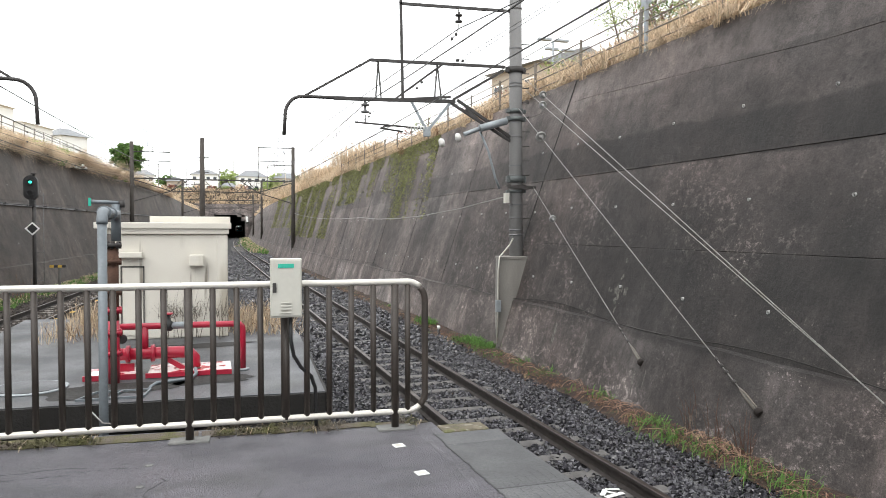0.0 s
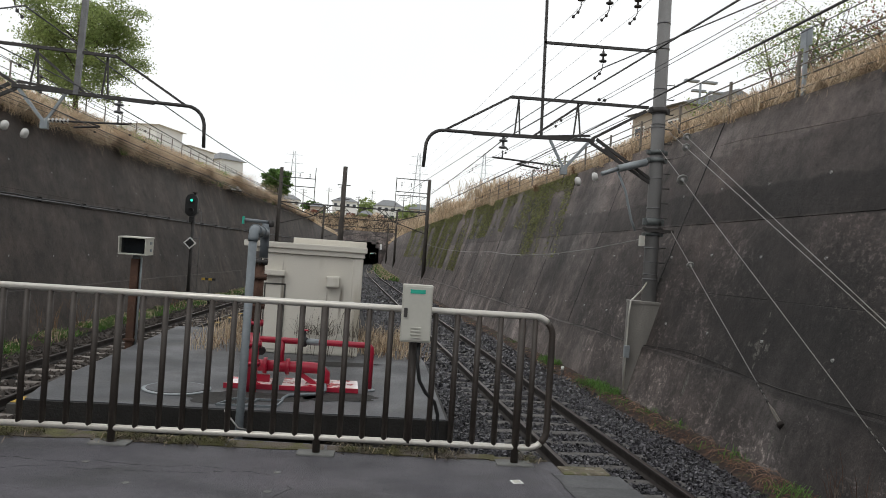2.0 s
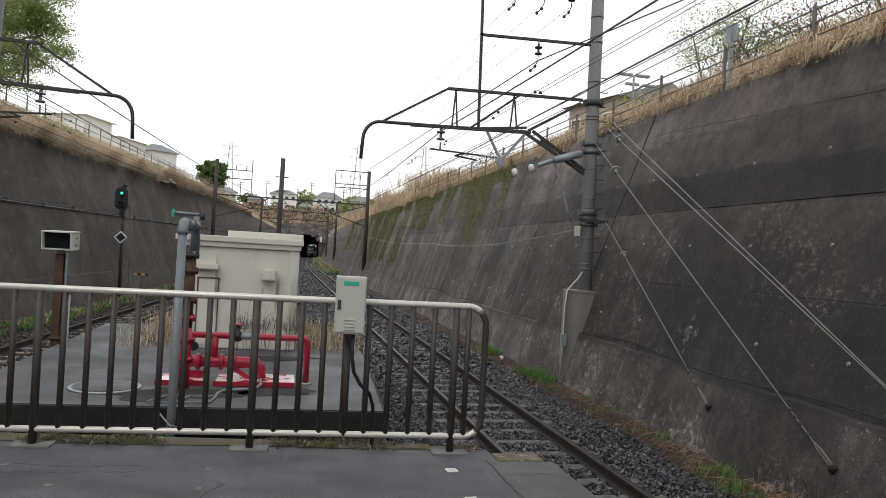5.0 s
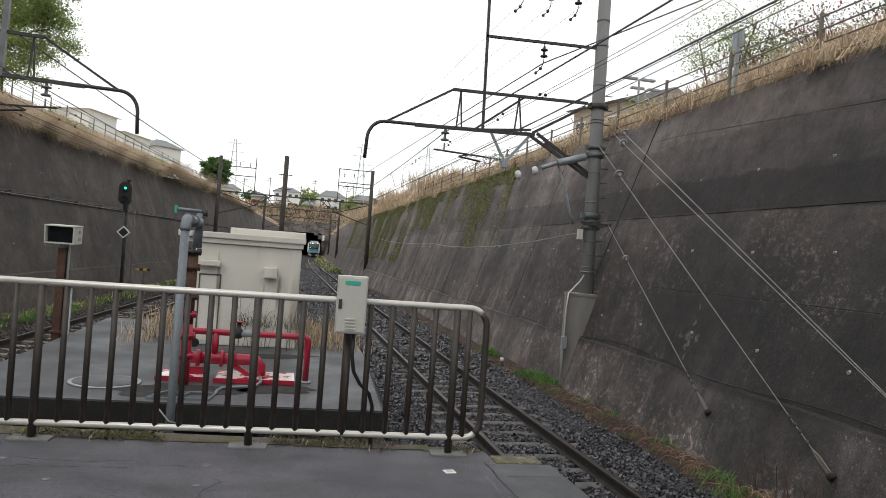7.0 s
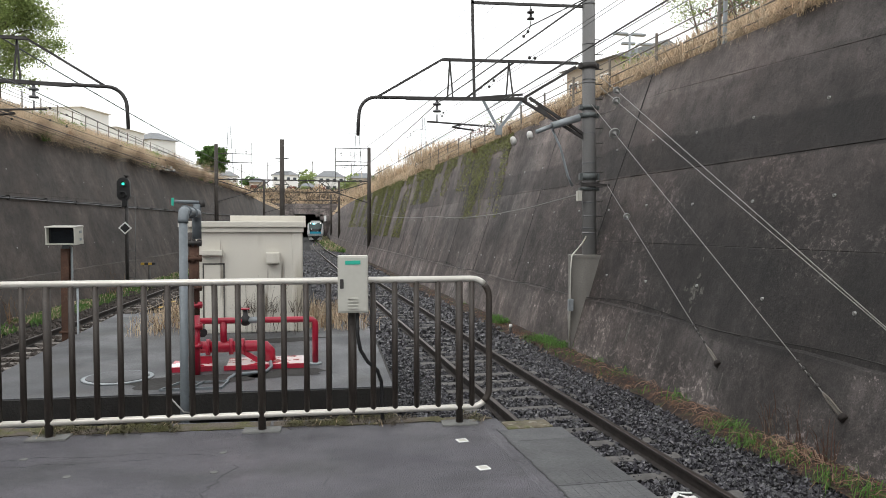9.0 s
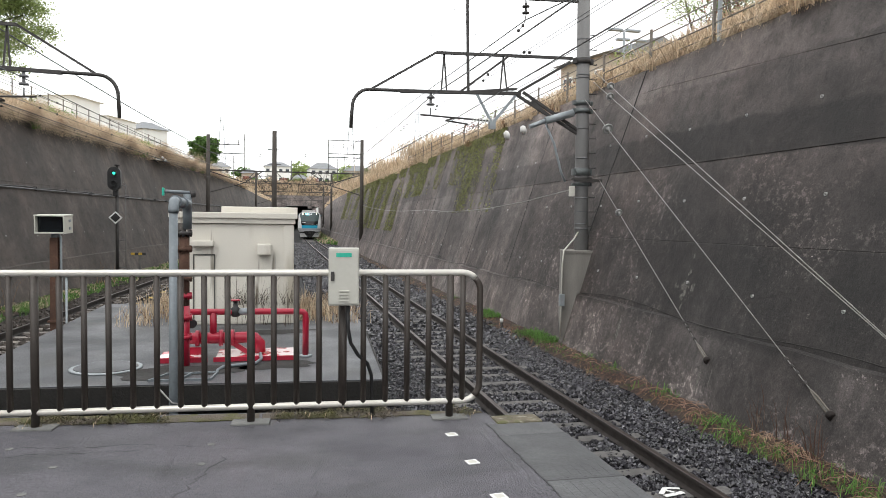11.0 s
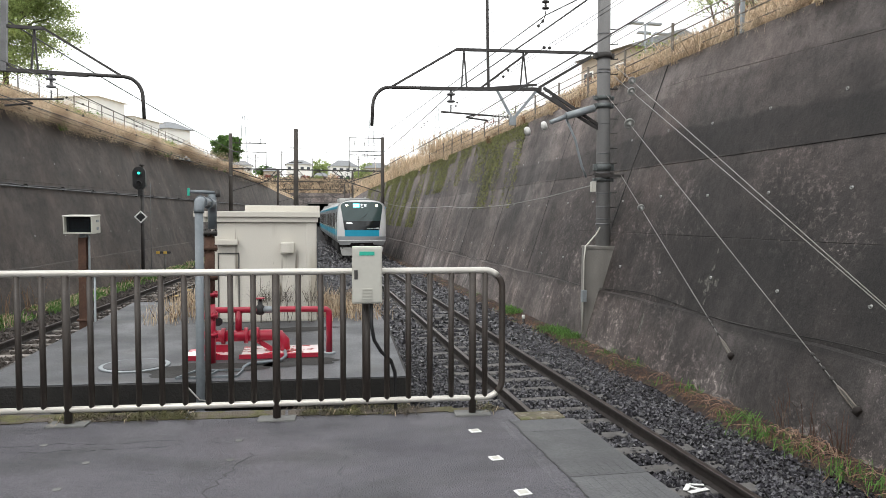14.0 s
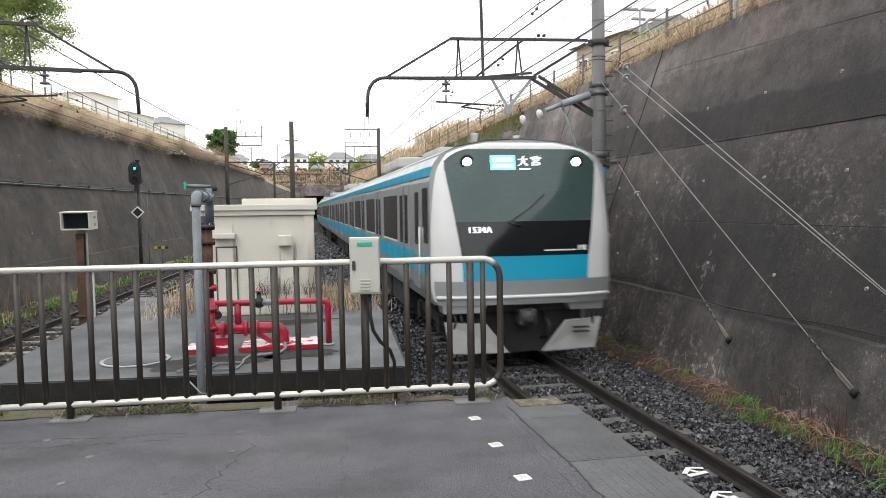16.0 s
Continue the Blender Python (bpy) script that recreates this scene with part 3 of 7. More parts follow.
whole("tunnel_lining", bm, "concrete", "dark concrete railway tunnel lining with an added end wall", "tunnel", kind="structure")
bm = B()
grid_mesh([-2500, -400, -120, -40, -10, 20, 60, 140, 400, 2500], [PORTAL_Y + 0.9, PORTAL_Y + 14, PORTAL_Y + 18, 300, 600, 3000],
          lambda x, y: 8.1 if y < PORTAL_Y + 2 else 12.5 if y < PORTAL_Y + 15 else 12.8 if y < 700 else 16, bm)
whole("hill", bm, "verge", "hillside of dry grass over the tunnel", "hill", kind="structure")
bm = B()
grid_mesh([-2500, -130, 130, 2500], [-2500, PORTAL_Y + 2], lambda x, y: 5.2, bm)
for f in list(bm.faces):
    if abs(f.calc_center_median().x) < 100:
        bm.faces.remove(f)
whole("land", bm, "verge", "level land beyond the cutting", "ground", kind="structure")

# ---- tracks ----
def rail_line(name, centre, offset, y0, y1, n, parent):
    bm = B()
    prof = [(-0.036, 0.0), (-0.036, -0.035), (-0.01, -0.05), (-0.01, -0.13), (-0.06, -0.15), (0.06, -0.15), (0.01, -0.13), (0.01, -0.05), (0.036, -0.035), (0.036, 0.0)]
    rows = [[bm.verts.new((centre(y) + offset + a, y, RAIL_Z + c)) for a, c in prof] for y in steps(y0, y1, n)]
    for a, b in zip(rows, rows[1:]):
        for k in range(len(prof)):
            bm.faces.new((a[k], a[(k + 1) % len(prof)], b[(k + 1) % len(prof)], b[k]))
    rail = part(name, bm, "rail_side", parent)
    bm = B()
    rows = [[bm.verts.new((centre(y) + offset + a, y, RAIL_Z + c)) for a, c in ((-0.034, -0.004), (-0.026, 0.004), (0.026, 0.004), (0.034, -0.004))] for y in steps(y0, y1, n)]
    for a, b in zip(rows, rows[1:]):
        for k in range(3):
            bm.faces.new((a[k], a[k + 1], b[k + 1], b[k]))
    part("rail_head", bm, "rail_top", rail, "worn shiny rail head")


def sleepers(centre, y0, y1, step, parent, mt="sleeper"):
    bm = B()
    box(bm, -1.0, 1.0, -0.11, 0.11, -0.16, 0.0, bevel=0.02)
    me = mesh_of("sleeper", bm, mt)
    y = y0
    while y < y1:
        ob = new("sleeper", me)
        ob.parent = parent
        slope = (centre(y + 1) - centre(y - 1)) / 2
        ob.matrix_basis = pose(centre(y) + random.uniform(-.02, .02), y, RAIL_Z - 0.145 + random.uniform(-.012, .006), 0, 0, -math.degrees(math.atan(slope)) + random.uniform(-.5, .5))
        y += step


track = thing("railway_track", "straight railway track with rusty rails on concrete sleepers", "railway track", kind="structure")
rail_line("rail", track_x, -0.57, -58, 330, 70, track)
rail_line("rail", track_x, 0.57, -58, 330, 70, track)
sleepers(track_x, -33.28, 110, 0.62, track)
track2 = thing("railway_track", "older railway track with rusty rails on pale sleepers", "railway track", kind="structure")
rail_line("rail", track2_x, -0.57, 0, 330, 60, track2)
rail_line("rail", track2_x, 0.57, 0, 330, 60, track2)
sleepers(track2_x, 5, 80, 0.62, track2, "old_sleeper")

# ---- platform ----
def end_y(x):
    return 5.33 - 0.2 * max(x, 0.4) + 0.08 - (0.1 * x if x < 0.4 else 0.0)


bm = B()
top = [(-9, -55), (1.5, -55), (1.5, end_y(1.5)), (0.4, end_y(0.4)), (-9, end_y(-9))]
lo, hi = [bm.verts.new((x, y, -1.5)) for x, y in top], [bm.verts.new((x, y, 0)) for x, y in top]
for k in range(5):
    bm.faces.new((lo[k], lo[(k + 1) % 5], hi[(k + 1) % 5], hi[k]))
bm.faces.new(hi)
platform = whole("platform", bm, "asphalt", "worn damp asphalt station platform end", "platform", kind="structure")

FENCE = Matrix.Translation((0, 5.117, -0.0016)) @ Matrix.Rotation(math.atan(-0.0711), 4, "Z") @ Matrix.Rotation(-0.0047, 4, "Y")

fence = thing("fence", "tubular fence with cream rails and brown bars across the platform end", "fence")
fence.matrix_basis = FENCE
bm = B()
R = 0.13
arc = [(1.425 - R + R * math.cos(a), 0, 1.045 - R + R * math.sin(a)) for a in steps(math.pi / 2, 0, 8)]
tube(bm, [(-7, 0, 1.045), (1.28, 0, 1.045)] + arc[:5], 0.024, 12)
part("top_rail", bm, "rail_white", fence)
bm = B()
arc2 = [(1.425 - R + R * math.cos(a), 0, 0.115 + R + R * math.sin(a)) for a in steps(0, -math.pi / 2, 8)]
tube(bm, arc[4:] + arc2[:5], 0.024, 12)
part("end_bar", bm, "bar_brown", fence)
bm = B()
tube(bm, arc2[4:] + [(1.28, 0, 0.115), (-7, 0, 0.115)], 0.022, 12)
part("bottom_rail", bm, "rail_white", fence)
bm = B()
tube(bm, [(0, 0, 0), (0, 0, 1.03)], 0.027, 10)
post_mesh = mesh_of("post", bm, "bar_brown")
bm = B()
tube(bm, [(0, 0, 0.115), (0, 0, 1.035)], 0.0205, 10)
bar_mesh = mesh_of("bar", bm, "bar_brown")
bm = B()
box(bm, -0.13, 0.13, -0.07, 0.07, -0.05, 0.012, bevel=0.006)
pad_mesh = mesh_of("post_pad", bm, "pad")
for i in range(6):
    x = 1.206 - 1.3957 * i
    for nm, me in (("post", post_mesh), ("post_pad", pad_mesh)):
        ob = new(nm, me)
        ob.parent, ob.location = fence, (x, 0, 0 if nm == "post" else 0.0016 - 0.0047 * x)
    for k in range(1, 9):
        ob = new("bar", bar_mesh)
        ob.parent, ob.location = fence, (x - 1.3957 * k / 9, 0, 0)
ob = new("bar", bar_mesh)
ob.parent, ob.location = fence, (1.298, 0, 0)

# ---- the slab and hut beyond ----
bm = B()
SL = [(-2.85, 6.99), (0.97, 6.80), (1.17, 10.45), (1.17, 13.5), (-2.95, 13.5), (-2.95, 7.6)]
lo, hi = [bm.verts.new((x, y, -0.26)) for x, y in SL], [bm.verts.new((x, y, -0.1)) for x, y in SL]
for k in range(6):
    bm.faces.new((lo[k], lo[(k + 1) % 6], hi[(k + 1) % 6], hi[k]))
bm.faces.new(hi)
bm.faces.new(lo[::-1])
slab = whole("slab", bm, "slab", "smooth grey concrete slab with dark edge", "slab", kind="structure")
bm = B()
box(bm, -2.5, 0.8, 7.75, 13.4, -1.5, -0.262)
whole("slab_footing", bm, "concrete", "rough dark concrete footing under the slab", "footing", kind="structure")


# near-black strip: paints the shade of the void under the slab
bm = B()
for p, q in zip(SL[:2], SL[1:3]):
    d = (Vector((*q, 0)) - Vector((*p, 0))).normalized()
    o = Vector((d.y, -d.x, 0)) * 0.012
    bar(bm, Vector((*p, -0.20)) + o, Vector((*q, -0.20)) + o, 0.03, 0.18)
part("slab_edge", bm, "black_stain_shade", slab, "slab edge blackened for stain and the shade beneath")
bm = B()
for x, y, w, h in ((-1.9, 6.9, 0.5, 0.7), (0.2, 6.95, 0.35, 0.9), (0.62, 6.85, 0.4, 0.8), (-2.6, 6.95, 0.4, 0.75), (-0.4, 7.0, 0.3, 0.6)):
    box(bm, x, x + w, y, y + 0.4, -1.45, -1.45 + h, pose(0, 0, 0, 2, -2, 0), bevel=0.05)
part("rubble", bm, "concrete", slab, "broken concrete under the slab")

# platform edge slabs, with ribs worn into the top
edge_meshes = []
for ln in (0.85, 0.84, 0.28):
    bm = B()
    box(bm, 1.405, 1.895, 0, ln - 0.008, -0.12, 0.006, bevel=0.006)
    if ln > 0.5:
        for k in range(7):
            box(bm, 1.50 + 0.055 * k, 1.522 + 0.055 * k, 0.02, ln * (0.25 if ln == 0.85 else 0.96), 0.0, 0.0075)
    edge_meshes.append((ln, mesh_of("edge_slab", bm, "edge_slab")))
y = 4.525
ob = new("edge_slab", edge_meshes[2][1])
ob.parent, ob.location = platform, (0, 4.53, -0.004)
for k in range(60):
    ln, me = edge_meshes[k % 2]
    y -= ln
    ob = new("edge_slab", me)
    ob.parent, ob.location = platform, (0, y, random.uniform(-0.003, 0.003))
bm = B()
box(bm, 1.501, 1.86, -55, 4.8, -1.5, -0.125)
part("platform_face", bm, "concrete", platform, "dark concrete platform side wall")
bm = B()
for k in range(26):
    a = -4.5 + 6.0 * k / 26
    w = random.uniform(0.2, 0.3)
    box(bm, a, a + w, 5.20 - 0.0711 * a - random.uniform(0, .05), end_y(a) - 0.01, 0.0005, 0.004 + random.uniform(0, .005), bevel=0.004)
part("moss_strip", bm, "moss", platform, "mossy strip along the platform end")
bm = B()
box(bm, 1.5, 1.84, 4.80, 4.99, -0.25, 0.012, bevel=0.02)
part("end_stone", bm, "end_stone", platform, "broken mossy end stone")
bm = B()
box(bm, -0.045, 0.045, -0.045, 0.045, 0.0, 0.006, bevel=0.002)
me = mesh_of("floor_mark", bm, "white")
bm = B()
box(bm, -0.029, 0.029, -0.029, 0.029, 0.0062, 0.0075, bevel=0.0005)
mark_face = mesh_of("mark_face", bm, "cabinet")
for x, y, r, s in ((1.122, 4.612, 8, 0.8), (1.116, 4.053, 8, 0.8), (1.115, 3.512, 8, 0.85), (1.11, 2.96, 8, .8), (1.11, 2.4, 8, .8)):
    ob = new("floor_mark", me)
    ob.parent, ob.matrix_basis = platform, pose(x, y, 0.0, 0, 0, r) @ Matrix.Scale(s, 4)
    face = new("mark_face", mark_face)
    face.parent = ob
bm = B()
for x, y in ((-0.41, 4.67), (-0.43, 4.30), (-1.24, 4.39), (-1.27, 3.98), (-1.59, 4.78)):
    lathe(bm, (x, y, 0.0), [(0, 0.024), (0.003, 0.022)], 10)
part("worn_marks", bm, "pad", platform, "worn pale floor marks")
bm = B()
p = Vector((-0.33, 4.42, 0.0))
for k in range(40):
    q = p + Vector((random.uniform(-0.035, 0.022), -0.03, 0))
    bar(bm, (p.x, p.y, 0.0), (q.x, q.y, 0.0), random.uniform(0.003, 0.009), 0.002)
    p = q
part("crack", bm, "black", platform, "jagged crack in the asphalt")
for x0, x1, y0, y1, seed, gap in ((-2.9, -0.75, 4.92, 4.70, 5, 0.15), (-2.9, -0.45, 4.66, 4.62, 6, 0.25), (0.30, -0.05, 4.62, 2.2, 7, 0.5)):
    r = random.Random(seed)
    bm = B()
    n = 70
    off, p = 0.0, None
    for k in range(n + 1):
        off = 0.8 * off + r.uniform(-0.02, 0.02)
        f = k / n
        q = (x0 + (x1 - x0) * f + (off if abs(y1 - y0) > 1 else 0), y0 + (y1 - y0) * f + (off if abs(y1 - y0) < 1 else 0), 0.0)
        if p and r.random() > gap:
            bar(bm, p, q, r.uniform(0.002, 0.007), 0.002)
        p = q
    part("crack", bm, "black", platform, "jagged crack in the asphalt")
# the asphalt's ragged border over the edge slabs
r = random.Random(12)
bm, dk = B(), B()
prev, off = None, 0.02
for k in range(161):
    y = 4.81 - 2.6 * k / 160
    off = min(0.075, max(0.004, 0.85 * off + r.uniform(-0.006, 0.0125)))
    w = 1.40 + off * 0.6
    row = [bm.verts.new((1.33, y, 0.001)), bm.verts.new((1.36, y, 0.0085)), bm.verts.new((w - 0.004, y, 0.0085)), bm.verts.new((w, y, 0.001))]
    if prev:
        for i in range(3):
            bm.faces.new((prev[0][i], row[i], row[i + 1], prev[0][i + 1]))
        bar(dk, (prev[1] + 0.004, prev[2], 0.0075), (w + 0.004, y, 0.0075), r.uniform(0.003, 0.014), 0.003)
    prev = (row, w, y)
part("asphalt_border", bm, "asphalt", platform, "ragged asphalt border")
part("border_crack", dk, "black", platform, "dark crack along the border")

# ---- switch box on the fence ----
cab = thing("switch_box", "cream metal switch box with teal label beside the fence", "switch box")
cab.matrix_basis = FENCE @ pose(0.445, -0.085, 0.83)
bm = B()
box(bm, -0.104, 0.104, -0.055, 0.055, 0, 0.395, bevel=0.008)
part("case", bm, "cabinet", cab)
bm = B()
box(bm, -0.097, 0.097, -0.063, -0.056, 0.012, 0.383, bevel=0.004)
door = part("door", bm, "cabinet", cab)
bm = B()
box(bm, -0.052, 0.052, -0.067, -0.0635, 0.335, 0.362)
part("name_plate", bm, "teal", door, "teal name plate")
bm = B()
box(bm, -0.088, -0.064, -0.073, -0.0635, 0.17, 0.235, bevel=0.003)
part("latch", bm, "steel", door, "dark latch")
for k in range(4):
    bm = B()
    box(bm, -0.035, 0.035, -0.072, -0.0635, 0.03 + 0.022 * k, 0.04 + 0.022 * k, bevel=0.002)
    part("louvre", bm, "cabinet", door)
bm = B()
tube(bm, [(0.0, 0.085, 0.0), (0.0, 0.085, -0.72)], 0.024, 10)
part("post", bm, "bar_brown", cab)
bm = B()
pts = [(0.03, 0.0, 0.0), (0.03, 0.0, -0.16), (0.05, 0.02, -0.27), (0.1, 0.06, -0.36), (0.17, 0.1, -0.43), (0.2, 0.12, -0.52), (0.205, 0.14, -0.62), (0.21, 0.15, -1.2)]
tube(bm, pts, 0.013, 8)
part("cable", bm, "black", cab, "black cable conduit")

# ---- slab furniture ----
man = thing("manhole_cover", "dark round iron manhole cover in the slab", "manhole cover", (-1.69, 7.72, -0.1))
bm = B()
lathe(bm, (0, 0, 0.001), [(0, 0.34), (0.012, 0.34), (0.014, 0.325)], 28)
part("frame_ring", bm, "galv", man)
bm = B()
lathe(bm, (0, 0, 0.0145), [(0, 0.30), (0.006, 0.295)], 28)
part("lid", bm, "slab", man)

pump = thing("red_pipe_stand", "bright red painted fire main pipework with valves on the slab", "pipework", (0, 8.1, -0.1))
bm = B()
tube(bm, [(-1.0, 0, 0.51), (-0.2, 0, 0.505), (0.2, 0, 0.50), (0.25, 0, 0.495), (0.275, 0, 0.47), (0.28, 0, 0.42), (0.28, 0, 0.0)], 0.034, 12)
part("upper_pipe", bm, "red", pump)
bm = B()
lathe(bm, (0.28, 0, 0.0), [(0, 0.07), (0.015, 0.07), (0.02, 0.05)], 12)
part("foot_flange", bm, "galv", pump)
bm = B()
tube(bm, [(-1.0, 0, 0.225), (-0.36, 0, 0.225), (-0.26, 0, 0.215), (-0.215, 0, 0.16), (-0.21, 0, 0.06)], 0.062, 14)
part("main_pipe", bm, "red", pump)
for x in (-0.86, -0.62, -0.50):
    bm = B()
    lathe(bm, (x - 0.02, 0, 0.225), [(0, 0.088), (0.04, 0.088)], 14, (1, 0, 0))
    part("flange", bm, "red", pump)
bm = B()
bar(bm, (-0.50, 0, 0.17), (-0.28, -0.01, 0.03), 0.05)
part("brace", bm, "red", pump)
bm = B()
tube(bm, [(-0.70, 0, 0.5), (-0.70, 0, 0.24)], 0.036, 10)
part("riser", bm, "red", pump)
bm = B()
lathe(bm, (-0.47, 0, 0.45), [(0, 0.03), (0.02, 0.05), (0.09, 0.05), (0.11, 0.028), (0.17, 0.02)], 12)
valve = part("valve", bm, "black", pump, "black gate valve")
bm = B()
lathe(bm, (-0.47, 0, 0.625), [(0, 0.05), (0.014, 0.05)], 14)
part("hand_wheel", bm, "red", valve)
bm = B()
tube(bm, [(-0.44, 0, 0.507), (-0.30, 0, 0.506)], 0.037, 10)
part("bare_section", bm, "galv", pump, "unpainted joint")
for x0, x1, y0, y1, mt in ((-1.24, -0.78, -0.17, 0.22, "pale_red"), (-0.66, 0.16, -0.20, 0.30, "pale_red")):
    bm = B()
    box(bm, x0, x1, y0, y1, 0.02, 0.05, bevel=0.006)
    part("base_plate", bm, mt, pump, "worn red base plate with painted pale sheen")
bm = B()
box(bm, -1.26, -0.74, -0.205, -0.19, 0.0, 0.055, bevel=0.003)
box(bm, -0.68, 0.16, -0.225, -0.21, 0.005, 0.055, bevel=0.003)
box(bm, -1.10, -0.80, -0.02, 0.02, 0.05, 0.13, bevel=0.003)
part("bracket", bm, "red", pump)
for x0 in (-1.2, -0.62, -0.1):
    bm = B()
    box(bm, x0, x0 + 0.16, -0.14, 0.1, 0.0, 0.02)
    part("plinth", bm, "concrete", pump)
bm = B()
tube(bm, [(-0.20, -0.2, 0.08), (-0.19, -0.3, 0.04), (-0.24, -0.42, 0.02), (-0.42, -0.5, 0.02), (-0.55, -0.55, 0.02), (-0.6, -0.62, 0.0), (-0.62, -0.9, -0.03)], 0.018, 8)
part("hose", bm, "grey_pipe", pump, "grey hose")
bm = B()
lathe(bm, (-0.90, -0.1, 0.40), [(0, 0.045), (0.05, 0.045)], 12, (0, -1, 0))
part("gauge", bm, "black", pump)

stand = thing("rusty_standpipe", "rusty flanged steel standpipe painted red at its foot", "standpipe", (-0.955, 7.75, -0.1))
bm = B()
tube(bm, [(0, 0, 0.62), (0, 0, 1.36)], 0.052, 14)
part("upper_pipe", bm, "rust", stand)
bm = B()
tube(bm, [(0, 0, 0.0), (0, 0, 0.62)], 0.054, 14)
part("lower_pipe", bm, "red", stand)
for z, mt in ((1.36, "steel"), (1.20, "rust"), (0.90, "rust"), (0.72, "red"), (0.5, "red"), (0.3, "red")):
    bm = B()
    lathe(bm, (0, 0, z - 0.018), [(0, 0.08), (0.036, 0.08)], 16)
    for k in range(8):
        a = k * math.pi / 4
        lathe(bm, (0.066 * math.cos(a), 0.066 * math.sin(a), z - 0.035), [(0, 0.011), (0.07, 0.011)], 6)
    part("flange", bm, mt, stand)

gp = thing("grey_standpipe", "tall grey galvanised pipe with an elbow at its head", "pipe", (-0.91, 6.66, -1.4))
bm = B()
tube(bm, [(0, 0, 0), (0, 0, 2.86)], 0.037, 16)
part("riser", bm, "grey_pipe", gp)
bm = B()
arc = [(0, 0.10 - 0.10 * math.cos(a), 2.86 + 0.10 * math.sin(a)) for a in steps(0, math.pi / 2, 7)]
tube(bm, arc + [(0, 0.95, 2.96), (-0.01, 1.04, 2.94), (-0.015, 1.085, 2.86), (-0.015, 1.09, 2.70)], 0.045, 16)
part("elbow", bm, "grey_pipe", gp)
for y in (0.12, 0.55):
    bm = B()
    lathe(bm, (0, y, 2.96), [(0, 0.058), (0.05, 0.058)], 16, (0, 1, 0))
    part("collar", bm, "grey_pipe", gp)
bm = B()
tube(bm, [(-0.02, 1.16, 2.70), (-0.02, 1.16, 3.06)], 0.042, 10)
tube(bm, [(0.0, 1.16, 3.075), (-0.10, 1.14, 3.08), (-0.24, 1.13, 3.085)], 0.018, 8)
tap = part("tap", bm, "grey_pipe", gp, "small tap")
bm = B()
tube(bm, [(0.03, 1.16, 3.03), (0.03, 1.16, 3.10)], 0.03, 8)
part("tap_collar", bm, "steel", tap)
bm = B()
box(bm, -0.265, -0.24, 1.115, 1.145, 3.04, 3.12, bevel=0.006)
part("tap_handle", bm, "teal", tap, "teal tap handle")
bm = B()
tube(bm, [(-0.16, 0.25, 1.3), (-0.15, 0.1, 1.31), (0, -0.07, 1.2), (0.09, 0.02, 1.16)], 0.008, 6)
part("tie_wire", bm, "pale_wire", gp)

grate = thing("drain_frame", "galvanised angle frame at the edge of the slab", "frame", (-0.93, 7.02, -0.1))
bm = B()
for a, b in (((-0.25, 0, .01), (0.3, 0, .01)), ((-0.12, 0.3, .01), (0.34, 0.3, .01)), ((-0.25, 0, .01), (-0.12, 0.3, .01)), ((0.3, 0, .01), (0.34, 0.3, .01)), ((0.02, 0, .01), (0.1, 0.3, .01))):
    bar(bm, a, b, 0.016, 0.02)
part("frame", bm, "grey_pipe", grate)

# ---- huts ----
hut = thing("equipment_hut", "cream concrete equipment hut with stained front and flat roof", "hut", (-0.56, 10.7, -0.1))
bm = B()
box(bm, -0.745, 0.745, 0, 1.9, 0, 1.445, bevel=0.025)
part("wall", bm, "hut", hut)
bm = B()
box(bm, 0.60, 0.752, -0.012, 0.1, 0, 1.445, bevel=0.02)
part("corner_pier", bm, "hut", hut)
bm = B()
box(bm, -0.965, 0.80, -0.07, 1.97, 1.52, 1.605, bevel=0.012)
box(bm, -0.86, 0.77, -0.04, 1.94, 1.447, 1.52, bevel=0.01)
part("roof", bm, "hut", hut)
bm = B()
box(bm, -0.66, -0.36, -0.11, 0.0, 1.12, 1.20, bevel=0.015)
part("canopy", bm, "hut", hut)
bm = B()
box(bm, -0.62, -0.36, -0.014, 0.0, 0.06, 0.985, bevel=0.004)
part("door", bm, "hut", hut)
bm = B()
for x in (-0.635, -0.352):
    box(bm, x - 0.008, x + 0.008, -0.02, 0.0, 0.04, 1.0)
box(bm, -0.643, -0.344, -0.02, 0.0, 0.99, 1.008)
part("door_frame", bm, "concrete", hut)
bm = B()
box(bm, 0.235, 0.43, -0.13, 0.0, 1.0, 1.16, bevel=0.02)
part("vent_hood", bm, "hut", hut)
hut2 = thing("equipment_hut", "cream flat-roofed equipment hut behind another", "hut", (-0.35, 12.65, -0.1))
bm = B()
box(bm, -0.55, 0.56, 0, 0.8, 0, 1.60, bevel=0.02)
part("wall", bm, "hut", hut2)
bm = B()
box(bm, -0.62, 0.63, -0.05, 0.85, 1.602, 1.72, bevel=0.012)
part("roof", bm, "hut", hut2)

# ---- lamp box and signal ----
lb = thing("monitor_housing", "cream hooded monitor housing with dark glass on a dark post", "housing", (-3.27, 11.7, -1.4))
bm = B()
for x0, x1, y0, y1 in ((-0.055, 0.055, -0.055, -0.044), (-0.055, 0.055, 0.044, 0.055), (-0.006, 0.006, -0.0435, 0.0435)):
    box(bm, x0, x1, y0, y1, 0, 2.50)
box(bm, -0.085, 0.085, -0.085, 0.085, 1.24, 1.27, bevel=0.004)
part("post", bm, "rust", lb, "rusty steel section post")
bm = B()
tube(bm, [(0, 0, 2.50), (0, 0, 2.565)], 0.05, 12)
part("swivel", bm, "galv", lb)
bm = B()
m = pose(0, 0, 2.70, 3, 0, -9)
